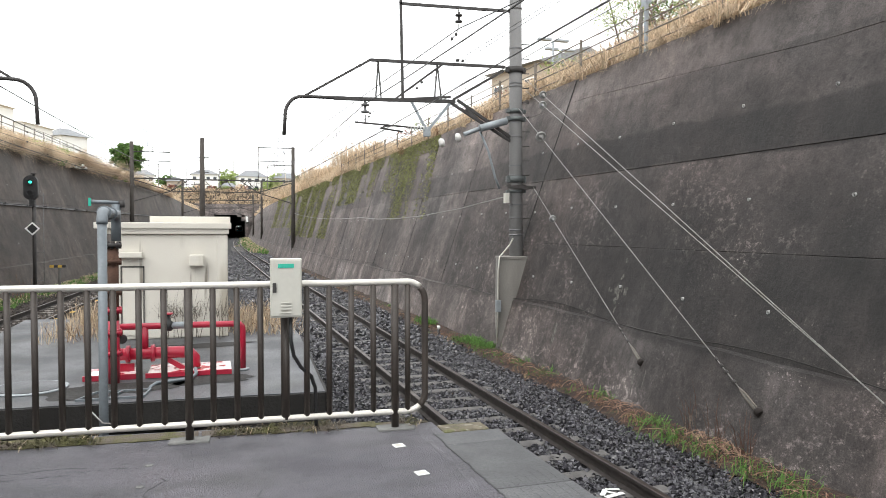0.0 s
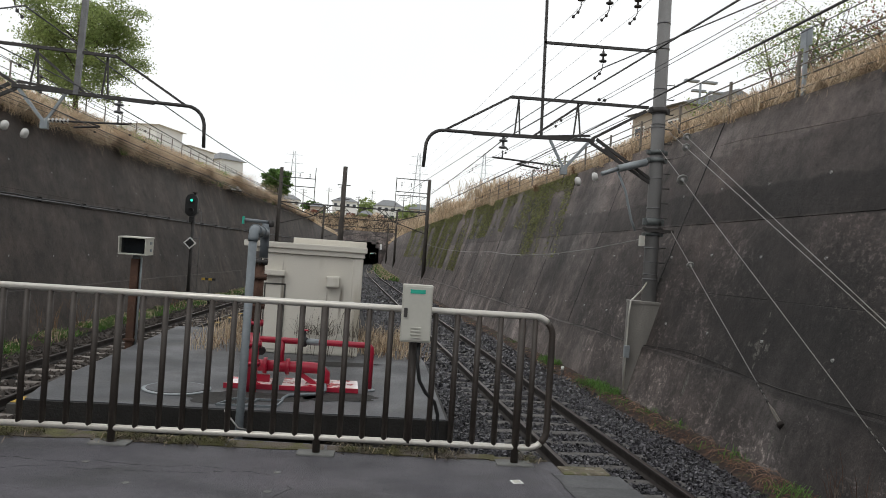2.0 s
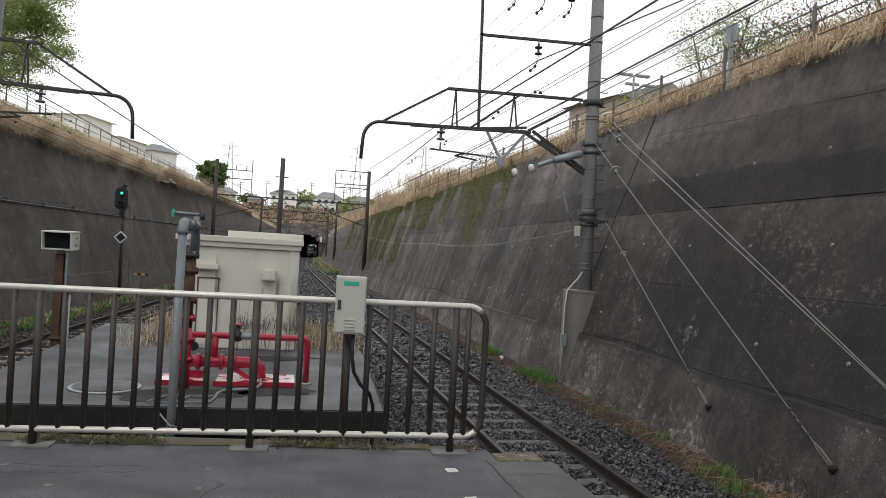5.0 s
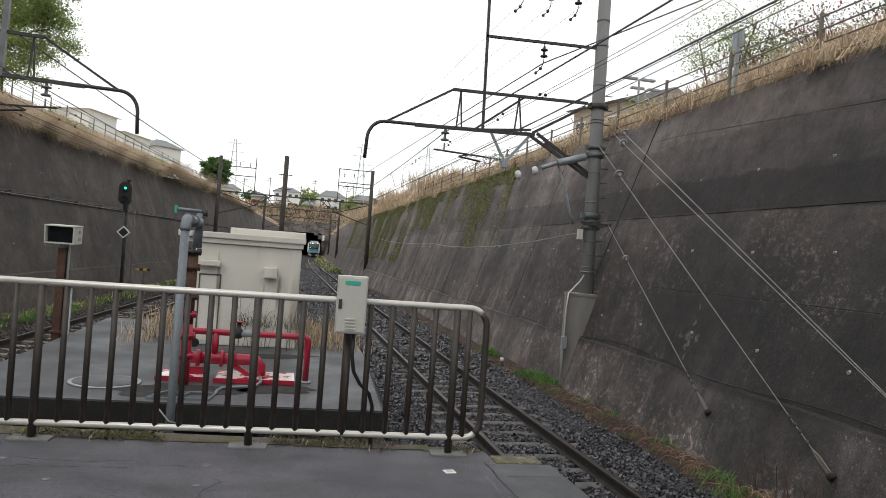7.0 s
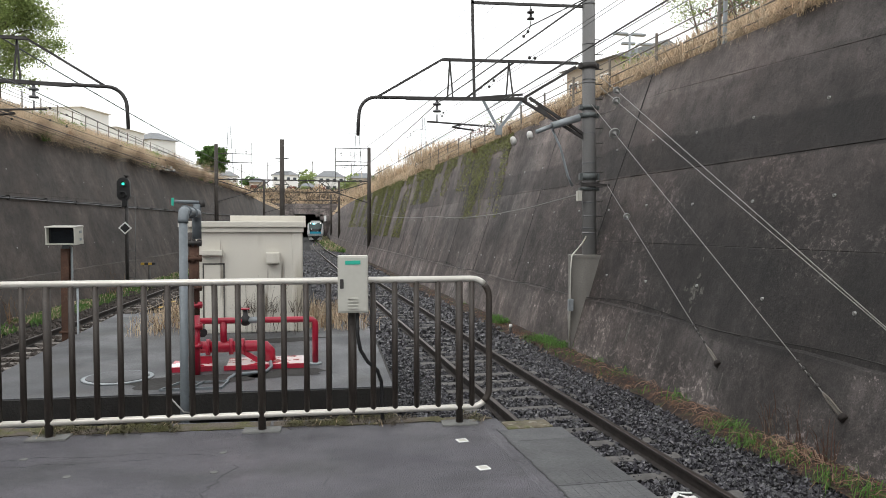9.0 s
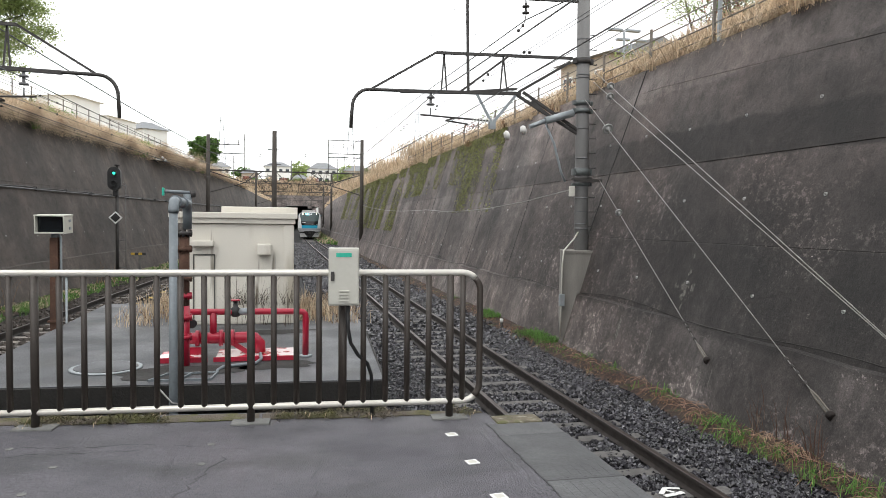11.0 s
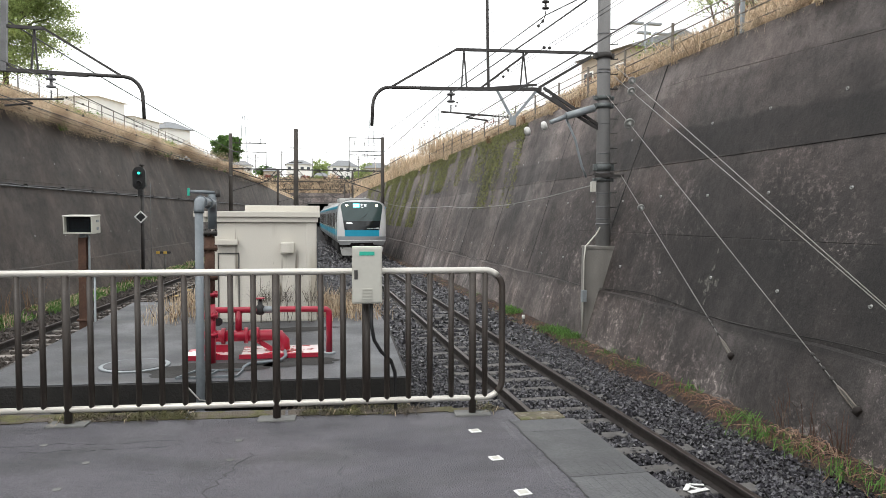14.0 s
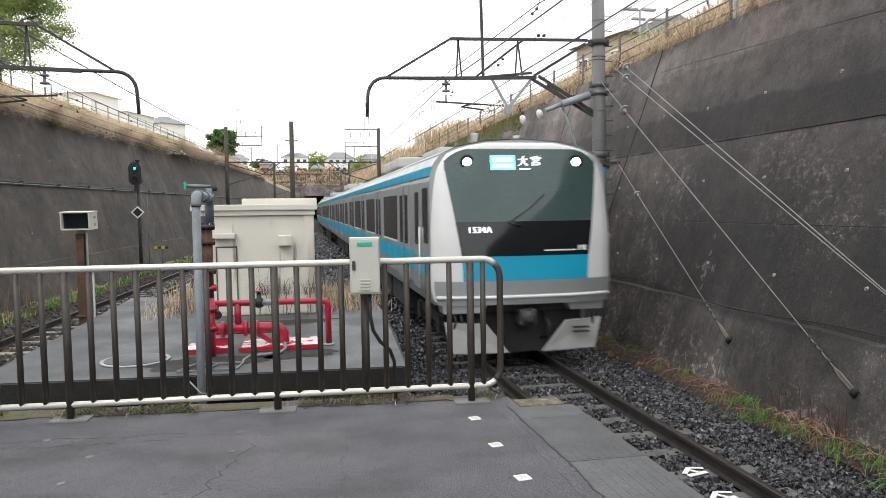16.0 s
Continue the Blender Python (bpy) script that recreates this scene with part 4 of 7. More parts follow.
for x0, x1, z0, z1 in ((-0.215, 0.215, -0.135, -0.115), (-0.225, 0.225, 0.12, 0.14), (-0.215, -0.195, -0.115, 0.12), (0.195, 0.215, -0.115, 0.12)):
    box(bm, x0, x1, -0.17, 0.11, z0, z1, m, bevel=0.005)
box(bm, -0.195, 0.195, 0.085, 0.11, -0.115, 0.12, m)
part("hood", bm, "cabinet", lb)
for z in (-0.06, 0.05):
    bm = B()
    box(bm, 0.216, 0.228, -0.03, 0.03, z - 0.02, z + 0.02, m, bevel=0.004)
    part("latch", bm, "galv", lb)
bm = B()
box(bm, -0.194, 0.194, -0.10, -0.085, -0.114, 0.119, m)
part("screen", bm, "train_glass", lb, "dark glass screen")
bm = B()
tube(bm, [(0.09, -0.02, 0.2), (0.09, -0.02, 2.5), (0.05, -0.02, 2.58)], 0.018, 8)
part("conduit", bm, "galv", lb)
mk = thing("marker_post", "thin pale round-headed marker post", "marker post", (-2.98, 11.2, -1.4))
bm = B()
tube(bm, [(0, 0, 0), (0, 0, 1.95)], 0.016, 8)
lathe(bm, (-0.04, 0, 1.98), [(0, .035), (0.09, .035)], 10, (1, 0, 0))
part("stem", bm, "galv", mk)

sg = thing("railway_signal", "black railway colour-light signal showing green on a steel mast", "railway signal", (-7.0, 34, -1.4))
bm = B()
tube(bm, [(0, 0, 0), (0, 0, 4.1)], 0.075, 12)
part("mast", bm, "steel", sg)
bm = B()
prof = [(0.27 * math.cos(a), 0.27 * math.sin(a)) for a in steps(0, 2 * math.pi, 24)[:-1]]
front, back = [], []
for x, z in prof:
    zz = 4.49 + z + (0.24 if z > 0 else -0.24)
    front.append(bm.verts.new((-0.1 + x, -0.16, zz)))
    back.append(bm.verts.new((-0.1 + x, 0.1, zz)))
bm.faces.new(front)
bm.faces.new(back[::-1])
for k in range(24):
    bm.faces.new((front[k], front[(k + 1) % 24], back[(k + 1) % 24], back[k]))
head = part("head", bm, "black", sg)
for z in (4.72, 4.26):
    bm = B()
    lathe(bm, (-0.1, -0.16, z), [(0, 0.13), (0.15, 0.13), (0.151, 0.11), (0.01, 0.11)], 14, (0, -1, 0))
    part("lens_hood", bm, "black", head)
bm = B()
lathe(bm, (-0.1, -0.175, 4.72), [(0, 0.06), (0.02, 0.045)], 14, (0, -1, 0))
part("green_lens", bm, "lamp_green", head, "lit green lens")
bm = B()
box(bm, -0.2, 0.2, -0.03, 0.0, -0.2, 0.2, pose(-0.05, -0.1, 2.79, 0, 45, 0))
dm = part("plate", bm, "white", sg, "white-edged black diamond plate")
bm = B()
box(bm, -0.145, 0.145, -0.036, -0.031, -0.145, 0.145, pose(-0.05, -0.1, 2.79, 0, 45, 0))
part("plate_face", bm, "black", dm)
bm = B()
tube(bm, [(0.33, 0.1, 0), (0.33, 0.1, 4.3)], 0.013, 6)
for k in range(4):
    tube(bm, [(0.05, 0.05, 0.6 + 1.2 * k), (0.33, 0.1, 0.6 + 1.2 * k)], 0.012, 6)
part("climbing_rail", bm, "band", sg)
bm = B()
box(bm, -0.16, 0.05, -0.14, -0.06, 3.72, 3.98, bevel=0.02)
part("relay_box", bm, "black", sg)
bm = B()
lathe(bm, (0, 0, 4.9), [(0, 0.05), (0.15, 0.05), (0.16, 0.12), (0.2, 0.12)], 10)
part("cap", bm, "steel", sg)
mp = thing("marker_post", "short post with yellow and black striped arm", "marker post", (-5.9, 33.0, -1.4))
bm = B()
tube(bm, [(0, 0, 0), (0, 0, 1.2)], 0.05, 8)
part("post", bm, "concrete", mp)
for k in range(4):
    bm = B()
    box(bm, -0.35 + 0.15 * k, -0.2 + 0.15 * k, -0.05, 0.05, 1.2, 1.3)
    part("stripe", bm, "yellow" if k % 2 == 0 else "black", mp)

# ---- overhead line ----
def insulator(bm, p, q, n, r):
    """A string of porcelain discs from p to q."""
    p, q = Vector(p), Vector(q)
    L = (q - p).length
    rows = []
    for k in range(n):
        a = L * k / n
        rows += [(a, r * 0.3), (a + L / n * 0.34, r * 0.36), (a + L / n * 0.44, r * 0.9), (a + L / n * 0.56, r), (a + L / n * 0.66, r * 0.94), (a + L / n * 0.72, r * 0.3)]
    lathe(bm, p, rows, 10, q - p)


def strap(parent, z, r, mt="band", h=0.05, x=0.0):
    bm = B()
    lathe(bm, (x, 0, z), [(0, r), (h, r)], 18)
    part("band", bm, mt, parent)


def bracket_pole(x, y, side, label):
    """A concrete pole with its cantilever truss; side: +1 with the arm reaching to -x."""
    p = thing("catenary_pole", label, "catenary pole", (x, y, -1.2))
    s = side

    def P(dx, z, dy=0.0):
        return (-s * dx, dy, z + 1.2)
    lean = lambda z: s * (0.215 - 0.0092 * z)
    bm = B()
    tube(bm, [(lean(0.3), 0, 0.3), (lean(8.95), 0, 8.95)], 0.160, 20, 0.138)
    part("shaft", bm, "pole", p)
    bm = B()
    low = [(-0.42, -0.40), (-0.12, -0.40), (0.0, 0.3), (-0.20, 0.3)]
    top = [(-0.40, -0.40), (0.64, -0.40), (0.72, 0.3), (-0.18, 0.3)]
    vs = [bm.verts.new((s * x, y, 0.0)) for x, y in low] + [bm.verts.new((s * x, y, 1.96)) for x, y in top]
    for f in ((0, 1, 5, 4), (1, 2, 6, 5), (2, 3, 7, 6), (3, 0, 4, 7), (0, 3, 2, 1), (4, 5, 6, 7)):
        bm.faces.new([vs[i] for i in f])
    rim = [(-0.41, -0.415), (0.66, -0.415), (0.74, 0.31), (-0.19, 0.31)]
    vs = [bm.verts.new((s * x, y, z)) for z in (1.962, 2.015) for x, y in rim]
    for f in ((0, 1, 5, 4), (1, 2, 6, 5), (2, 3, 7, 6), (3, 0, 4, 7), (0, 3, 2, 1), (4, 5, 6, 7)):
        bm.faces.new([vs[i] for i in f])
    part("pedestal", bm, "pedestal", p, "weathered concrete pedestal")
    for z in (2.48, 2.6, 2.88, 3.18, 3.79, 3.86, 4.07, 4.74, 5.14, 5.2, 5.26, 5.34, 5.87, 5.94, 6.18, 6.73, 7.62, 8.2, 8.85):
        strap(p, z, 0.168 - z * 0.0024, h=random.choice((0.018, 0.026, 0.04)), x=lean(z))
    for k in range(14):
        z = 2.55 + 0.33 * k
        bm = B()
        tube(bm, [(lean(z) + 0.12 * s, -0.06, z), (lean(z) + 0.30 * s, -0.06, z), (lean(z) + 0.30 * s, -0.06, z + 0.03)], 0.011, 6)
        part("step_bolt", bm, "steel", p)
    for z, mt, h in ((3.46, "clamp", 0.07), (3.60, "steel", 0.05), (3.70, "clamp", 0.15), (5.10, "clamp", 0.10), (5.28, "clamp", 0.09), (6.2, "steel", 0.12)):
        strap(p, z, 0.178, mt, h, lean(z))
        for k in (-1, 1):
            bm = B()
            box(bm, lean(z) + k * 0.20 - 0.035, lean(z) + k * 0.20 + 0.035, -0.05, 0.05, z, z + h, bevel=0.008)
            part("clamp_lug", bm, mt, p)
    bm = B()
    # pipe arm, bent down at its tip
    arc = [(5.01 - 0.36 + 0.36 * math.sin(a), 3.78 + 0.4 * math.cos(a)) for a in steps(0, math.pi / 2, 7)]
    tube(bm, [P(1.4, 4.27), P(3.0, 4.21)] + [P(a, b) for a, b in arc] + [P(5.03, 3.36)], 0.036, 8)
    part("arm", bm, "steel", p)
    bm = B()
    bar(bm, P(0.1, 5.11), P(3.22, 5.04), 0.06)
    part("top_chord", bm, "steel", p)
    bm = B()
    bar(bm, P(1.3, 4.26), P(4.0, 4.18), 0.09, 0.07)
    bar(bm, P(1.4, 4.36), P(2.7, 4.22), 0.05)
    part("bottom_chord", bm, "steel", p)
    for a, b, w in ((P(3.22, 5.04), P(4.6, 4.2), 0.045), (P(1.6, 5.06), P(2.7, 4.22), 0.045), (P(3.05, 5.03), P(3.1, 4.22), 0.03), (P(3.05, 5.03), P(2.98, 4.22), 0.03),
                    (P(1.72, 5.06), P(1.78, 4.28), 0.03), (P(1.72, 5.06), P(1.62, 4.28), 0.03), (P(0.15, 5.02), P(1.35, 4.3), 0.06), (P(1.42, 4.24), P(-0.3, 3.30), 0.06),
                    (P(1.25, 4.30), P(-0.25, 3.40), 0.06), (P(1.05, 4.12), P(0.62, 3.8), 0.05)):
        bm = B()
        bar(bm, a, b, w)
        part("strut", bm, "steel", p)
    bm = B()
    bar(bm, P(1.4, 4.24), P(1.95, 3.58), 0.06)
    bar(bm, P(2.3, 4.2), P(1.95, 3.58), 0.05)
    box(bm, *sorted((-s * 1.88, -s * 2.02)), -0.05, 0.05, 4.66, 4.86)
    part("drop_bracket", bm, "galv", p)
    bm = B()
    insulator(bm, P(1.92, 3.63), P(2.42, 3.66), 7, 0.055)
    part("insulator", bm, "porcelain", p)
    bm = B()
    tube(bm, [P(1.9, 3.63), P(3.55, 3.70)], 0.02, 8)
    tube(bm, [P(2.8, 3.66), P(3.0, 3.6), P(2.5, 3.54)], 0.02, 8)
    part("steady_arm", bm, "steel", p)
    bm = B()
    insulator(bm, P(3.33, 4.16), P(3.33, 3.86), 2, 0.095)
    tube(bm, [P(3.33, 3.86), P(3.33, 3.68)], 0.016, 6)
    part("insulator", bm, "band", p)
    # frame for the feeders
    bm = B()
    bar(bm, P(2.5, 4.2), P(2.58, 7.6), 0.055 if s > 0 else 0.10)
    part("mast", bm, "steel" if s > 0 else "band", p)
    for z in (6.3, 7.62):
        bm = B()
        bar(bm, P(0.0, z + 0.08), P(2.57, z), 0.055)
        part("cross_arm", bm, "steel", p)
    for dx, z in ((1.22, 6.3), (0.5, 7.6), (1.15, 7.6), (1.8, 7.6)):
        bm = B()
        insulator(bm, P(dx, z - 0.05), P(dx, z - 0.33), 2, 0.085)
        tube(bm, [P(dx, z), P(dx, z - 0.06)], 0.014, 6)
        tube(bm, [P(dx, z - 0.32), P(dx, z - 0.42), P(dx + 0.06, z - 0.55), P(dx + 0.16, z - 0.66)], 0.010, 6)
        for k in (0.55, 0.66):
            lathe(bm, P(dx + (0.06 if k < 0.6 else 0.16), z - k - 0.035), [(0, 0.015), (0.02, 0.035), (0.05, 0.035), (0.07, 0.015)], 8)
        part("insulator", bm, "steel", p)
    # dead-end: tube and pale balls
    bm = B()
    tube(bm, [P(0.1, 3.88, -.1), P(0.75, 3.68, -.1)], 0.085, 10)
    tube(bm, [P(0.75, 3.68, -.1), P(1.12, 3.53, -.1)], 0.05, 8)
    part("tensioner", bm, "galv", p)
    for dx, z in ((1.25, 3.47), (1.63, 3.34)):
        bm = B()
        lathe(bm, P(dx - 0.05, z, -.1), [(0, .04), (.02, .09), (.06, .105), (.1, .09), (.12, .04)], 12, (-s, 0, -0.3))
        part("insulator", bm, "porcelain", p)
    bm = B()
    tube(bm, [P(0.75, 3.72), P(0.5, 3.2), P(0.33, 2.6), P(0.22, 2.35)], 0.03, 8)
    part("cable", bm, "galv", p)
    return p


near_pole = bracket_pole(6.46, 15.3, 1, "round grey concrete catenary pole with steel truss arm over the track")
bracket_pole(-8.13, 15.3, -1, "concrete catenary pole with truss arm over the older track")
bm = B()
tube(bm, [(0.06, -0.14, 2.42), (-0.10, -0.30, 2.27), (-0.39, -0.44, 2.02), (-0.425, -0.44, 1.7), (-0.435, -0.44, 0.8), (-0.44, -0.44, 0.1)], 0.017, 8)
part("conduit", bm, "rail_white", near_pole, "pale conduit")
bm = B()
box(bm, -0.49, -0.38, -0.52, -0.43, 0.80, 1.06, bevel=0.01)
part("junction_box", bm, "galv", near_pole)
bm = B()
box(bm, -0.16, -0.06, -0.20, -0.08, 3.22, 3.45, bevel=0.01)
part("small_box", bm, "cabinet", near_pole)
bm = B()
bar(bm, (-0.1, -0.2, 3.58), (0.58, -0.2, 3.58), 0.06)
part("clamp_beam", bm, "steel", near_pole)


def wire(name, pts, r, mt, label, sag=0.0, group="wires", knobs=()):
    bm = B()
    full = []
    for a, b in zip(pts, pts[1:]):
        a, b = Vector(a), Vector(b)
        n = max(2, int((b - a).length / 3)) if sag else 2
        for k in range(n):
            f = k / n
            full.append(a.lerp(b, f) - Vector((0, 0, sag * 4 * f * (1 - f))))
    full.append(Vector(pts[-1]))
    tube(bm, full, r, 5)
    w = whole(name, bm, mt, label, "wire", group)
    for y in knobs:
        for a, b in zip(full, full[1:]):
            if a.y <= y < b.y:
                bm = B()
                lathe(bm, a.lerp(b, (y - a.y) / (b.y - a.y)) - Vector((0, 0.06, 0)), [(0, 0.012), (0.02, 0.032), (0.05, 0.042), (0.08, 0.032), (0.12, 0.012)], 8, b - a)
                part("knob", bm, "steel", w)
    return w


# feeders and catenary
def along(x0, z0, x1, z1, xb, zb, r, sag, mt="wire", nm="overhead_wire", lab="thin dark overhead wire along the track", knobs=()):
    wire(nm, [(xb, -25, zb), (x0, 15.3, z0), (x1, 60, z1), (x1 + 1.1, 103, z1), (track_x(190), 190, z1 - 1)], r, mt, lab, sag, knobs=knobs)


along(3.60, 3.6, 3.45, 3.75, 3.4, 3.6, 0.010, 0.0, nm="contact_wire", lab="contact wire over the track")
along(3.13, 4.10, 3.48, 5.0, 3.5, 4.3, 0.011, 0.35, nm="messenger_wire", lab="messenger wire over the track")
along(5.24, 5.88, 4.2, 6.5, 15.3, 6.71, 0.013, 0.0, nm="feeder_wire", lab="thick dark feeder wire on insulators")
for k, dx in enumerate((0.5, 1.15, 1.8)):
    along(6.46 - dx, 7.2, 6.3 - dx, 7.9, 6.4 - dx, 9.5, 0.003, 0.0)
along(5.41, 5.30, 6.0, 6.7, 7.29, 5.95, 0.006, 0.0, knobs=(15.9, 19, 26, 33, 34, 43, 55))
along(5.54, 5.30, 6.2, 6.7, 7.28, 5.94, 0.006, 0.0, knobs=(15.9, 20, 27, 35, 36, 45, 57))
along(6.71, 5.47, 6.7, 5.9, 7.63, 6.13, 0.009, 0.0)
along(6.72, 5.29, 6.7, 5.7, 7.1, 5.93, 0.009, 0.0)
wire("contact_wire", [(-7.6, -25, 3.6), (-5.3, 15.3, 3.6), (-2.74, 60, 3.7), (track2_x(103), 103, 3.8), (track2_x(190), 190, 3.8)], 0.010, "wire", "contact wire over the older track")
wire("messenger_wire", [(-7.6, -25, 4.4), (-4.92, 15.3, 4.1), (-2.74, 60, 5.0), (track2_x(103), 103, 5.0), (track2_x(190), 190, 5.0)], 0.011, "wire", "messenger wire over the older track", 0.3)
wire("feeder_wire", [(-8.05, 15.1, 6.05), (-6.72, 15.3, 5.87), (-2.9, 60, 5.6), (track2_x(103) - 1, 103, 5.6)], 0.018, "wire", "dark feeder wire on insulators", 0.3)
for dz in (0, 0.4):
    wire("overhead_wire", [(-9.5, -20, 5.6 + dz), (-8.3, 15.3, 5.0 + dz), (-5.7, 60, 5.8 + dz), (-3.5, 103, 6.0 + dz)], 0.009, "wire", "thin dark overhead wire above the bank", 0.35, knobs=(18.5, 19.6, 26, 27.5, 34, 41, 42.5, 50, 58, 59))
for dx, dz in ((0.0, 0.0), (0.35, 0.12), (0.7, -0.1)):
    wire("lip_wire", [(-10.2 + dx, 6, 4.9 + dz), (-9.3 + dx, 24, 4.95 + dz), (-8.5 + dx, 42, 5.15 + dz), (-7.0 + dx, 62, 5.6 + dz), (-5.0 + dx, 95, 5.7 + dz)], 0.008, "wire", "thin dark wire along the lip of the wall", 0.12, knobs=(16.5 + dx, 24.5 + dx, 33 + dx, 42.3 + dx, 46 + dx, 52 + dx))
def west_face(y, z, off=0.05):
    return (foot_l(y) - BATTER * (z + 1.2) - 0.03 + off, y, z)


conduit = thing("wall_conduit", "pale conduit clipped along the retaining wall with a dark cable above", "conduit")
bm = B()
tube(bm, [west_face(y, 2.2 + 0.006 * y, 0.08) for y in steps(2, 80, 30)], 0.022, 8)
part("pipe", bm, "band", conduit)
bm = B()
tube(bm, [west_face(y, 2.255 + 0.006 * y + 0.02 * math.sin(y * 1.9), 0.08) for y in steps(2, 80, 70)], 0.022, 6)
part("cable", bm, "black", conduit)
for k in range(16):
    y = 10 + 3.1 * k
    bm = B()
    x, _, z = west_face(y, 2.2 + 0.006 * y, 0.10)
    box(bm, x - 0.14, x + 0.0, y - 0.03, y + 0.03, z - 0.05, z + 0.10, bevel=0.01)
    part("bracket", bm, "steel", conduit)
rack = thing("insulator_rack", "short steel bracket with white knob insulators on the wall", "insulators", (-7.95, 50, 5.05))
bm = B()
bar(bm, (-0.7, 0, 0.12), (0.7, 0, 0.0), 0.06)
bar(bm, (-0.3, 0, -0.5), (-0.3, 0, 0.1), 0.06)
part("bracket", bm, "steel", rack)
for k in range(8):
    bm = B()
    lathe(bm, (-0.65 + 0.18 * k, -0.06, 0.15 - 0.016 * k + (0.16 if k % 3 == 0 else 0.0)), [(0, 0.03), (0.03, 0.085), (0.08, 0.085), (0.11, 0.05), (0.15, 0.03)], 10, (0, -0.6, 1))
    part("knob", bm, "porcelain", rack)
wire("stay_wire", [(6.45, 15.2, 2.20), (6.6, 33, 1.95), (6.6, 62, 2.8)], 0.013, "pale_wire", "pale sagging strand beside the wall", 0.25)

# guys from the pole down to anchors in the wall
def guy(top, foot, beads, bead_r=0.08, r=0.0065):
    g = thing("guy_wire", "pale steel guy wire with porcelain bead, anchored in the wall", "guy wire", group="guy wires of the pole")
    top, foot = Vector(top), Vector(foot)
    bm = B()
    tube(bm, [top, foot], r, 6)
    part("strand", bm, "pale_wire", g)
    d = (foot - top).normalized()
    for f in beads:
        bm = B()
        c = top.lerp(foot, f)
        lathe(bm, c - d * 0.07, [(0, 0.012), (0.03, 0.022), (0.035, bead_r * 0.6), (0.04, bead_r * 0.95), (0.055, bead_r), (0.07, bead_r * 0.97), (0.076, bead_r * 0.80), (0.058, bead_r * 0.70), (0.06, bead_r * 0.46), (0.085, bead_r * 0.40), (0.09, 0.02), (0.15, 0.012)], 20, d)
        part("bead", bm, "bead", g, "pale grey porcelain bead")
    bm = B()
    a, b = foot - d * 0.42, foot
    side = d.cross(Vector((1, 0, 0))).normalized() * 0.024
    tube(bm, [a, a + side + d * 0.12, b + side], 0.013, 6)
    tube(bm, [a, a - side + d * 0.12, b - side], 0.013, 6)
    part("anchor_rod", bm, "old_rail", g, "worn steel anchor rods")
    bm = B()
    lathe(bm, b - d * 0.05, [(0, .02), (.01, .055), (.03, .06), (.08, .05)], 10, d)
    part("anchor_plate", bm, "rail_side", g, "dark rusted anchor plate")
    for q in (0.12, 0.3, 0.42, 0.55):
        bm = B()
        lathe(bm, a - d * (q + 0.03), [(0, .014), (.01, .022), (.05, .022), (.06, .014)], 8, d)
        part("clip", bm, "steel", g)


guy((6.98, 15.1, 2.40), (6.262, 9.62, -0.615), (0.25,), 0.075)
guy((6.62, 15.15, 4.18), (6.215, 7.06, -0.765), (0.166,), 0.115)
guy((6.80, 15.1, 4.81), (6.225, 4.545, -0.75), (0.092,), 0.085)
guy((6.79, 15.1, 4.57), (6.225, 4.49, -0.75), (0.092,), 0.085)


def gantry(y, xl, xr, label):
    """A portal frame across both tracks."""
    g = thing("gantry", label, "gantry", (0, y, -1.2))
    for x in (xl, xr):
        bm = B()
        tube(bm, [(x, 0, 0), (x, 0, 9.25)], 0.17, 12, 0.14)
        part("post", bm, "dark_pole", g)
    zb = 6.45
    bm = B()
    bar(bm, (xl, 0, zb), (xr, 0, zb), 0.1)
    part("beam", bm, "steel", g)
    for x, s in ((xl, 1), (xr, -1)):
        for a, b in (((x, 0, zb - 1.8), (x + s * 2.8, 0, zb - 0.95)), ((x + s * 2.8, 0, zb - 0.95), (x + s * 0.1, 0, zb - 0.1)), ((x + s * 2.8, 0, zb - 0.95), (x + s * 4.2, 0, zb))):
            bm = B()
            bar(bm, a, b, 0.07)
            part("knee_brace", bm, "steel", g)
    bm = B()
    bar(bm, (xl + 2.8, 0, zb - 0.95), (xr - 2.8, 0, zb - 0.95), 0.06)
    part("tie", bm, "steel", g)
    n = 8
    for k in range(n):
        a, b = xl + 2.8 + (xr - xl - 5.6) * k / n, xl + 2.8 + (xr - xl - 5.6) * (k + 1) / n
        bm = B()
        bar(bm, (a, 0, zb if k % 2 else zb - 0.95), (b, 0, zb - 0.95 if k % 2 else zb), 0.05)
        part("lattice", bm, "steel", g)
    for x, s in ((xr, -1), (xl, 1)):
        for z in ((9.15, 8.05, 7.75) if s < 0 else (8.5, 7.8)):
            bm = B()
            bar(bm, (x, 0, z), (x + s * 2.75, 0, z), 0.06)
            part("cross_arm", bm, "steel", g)
        bm = B()
        bar(bm, (x + s * 2.75, 0, zb), (x + s * 2.75, 0, 9.2 if s < 0 else 9.4), 0.06)
        part("mast", bm, "steel", g)
        for k in range(3):
            bm = B()
            insulator(bm, (x + s * (0.7 + 0.8 * k), 0, 8.5), (x + s * (0.7 + 0.8 * k), 0, 8.9), 3, 0.06)
            part("insulator", bm, "steel", g)
    return g


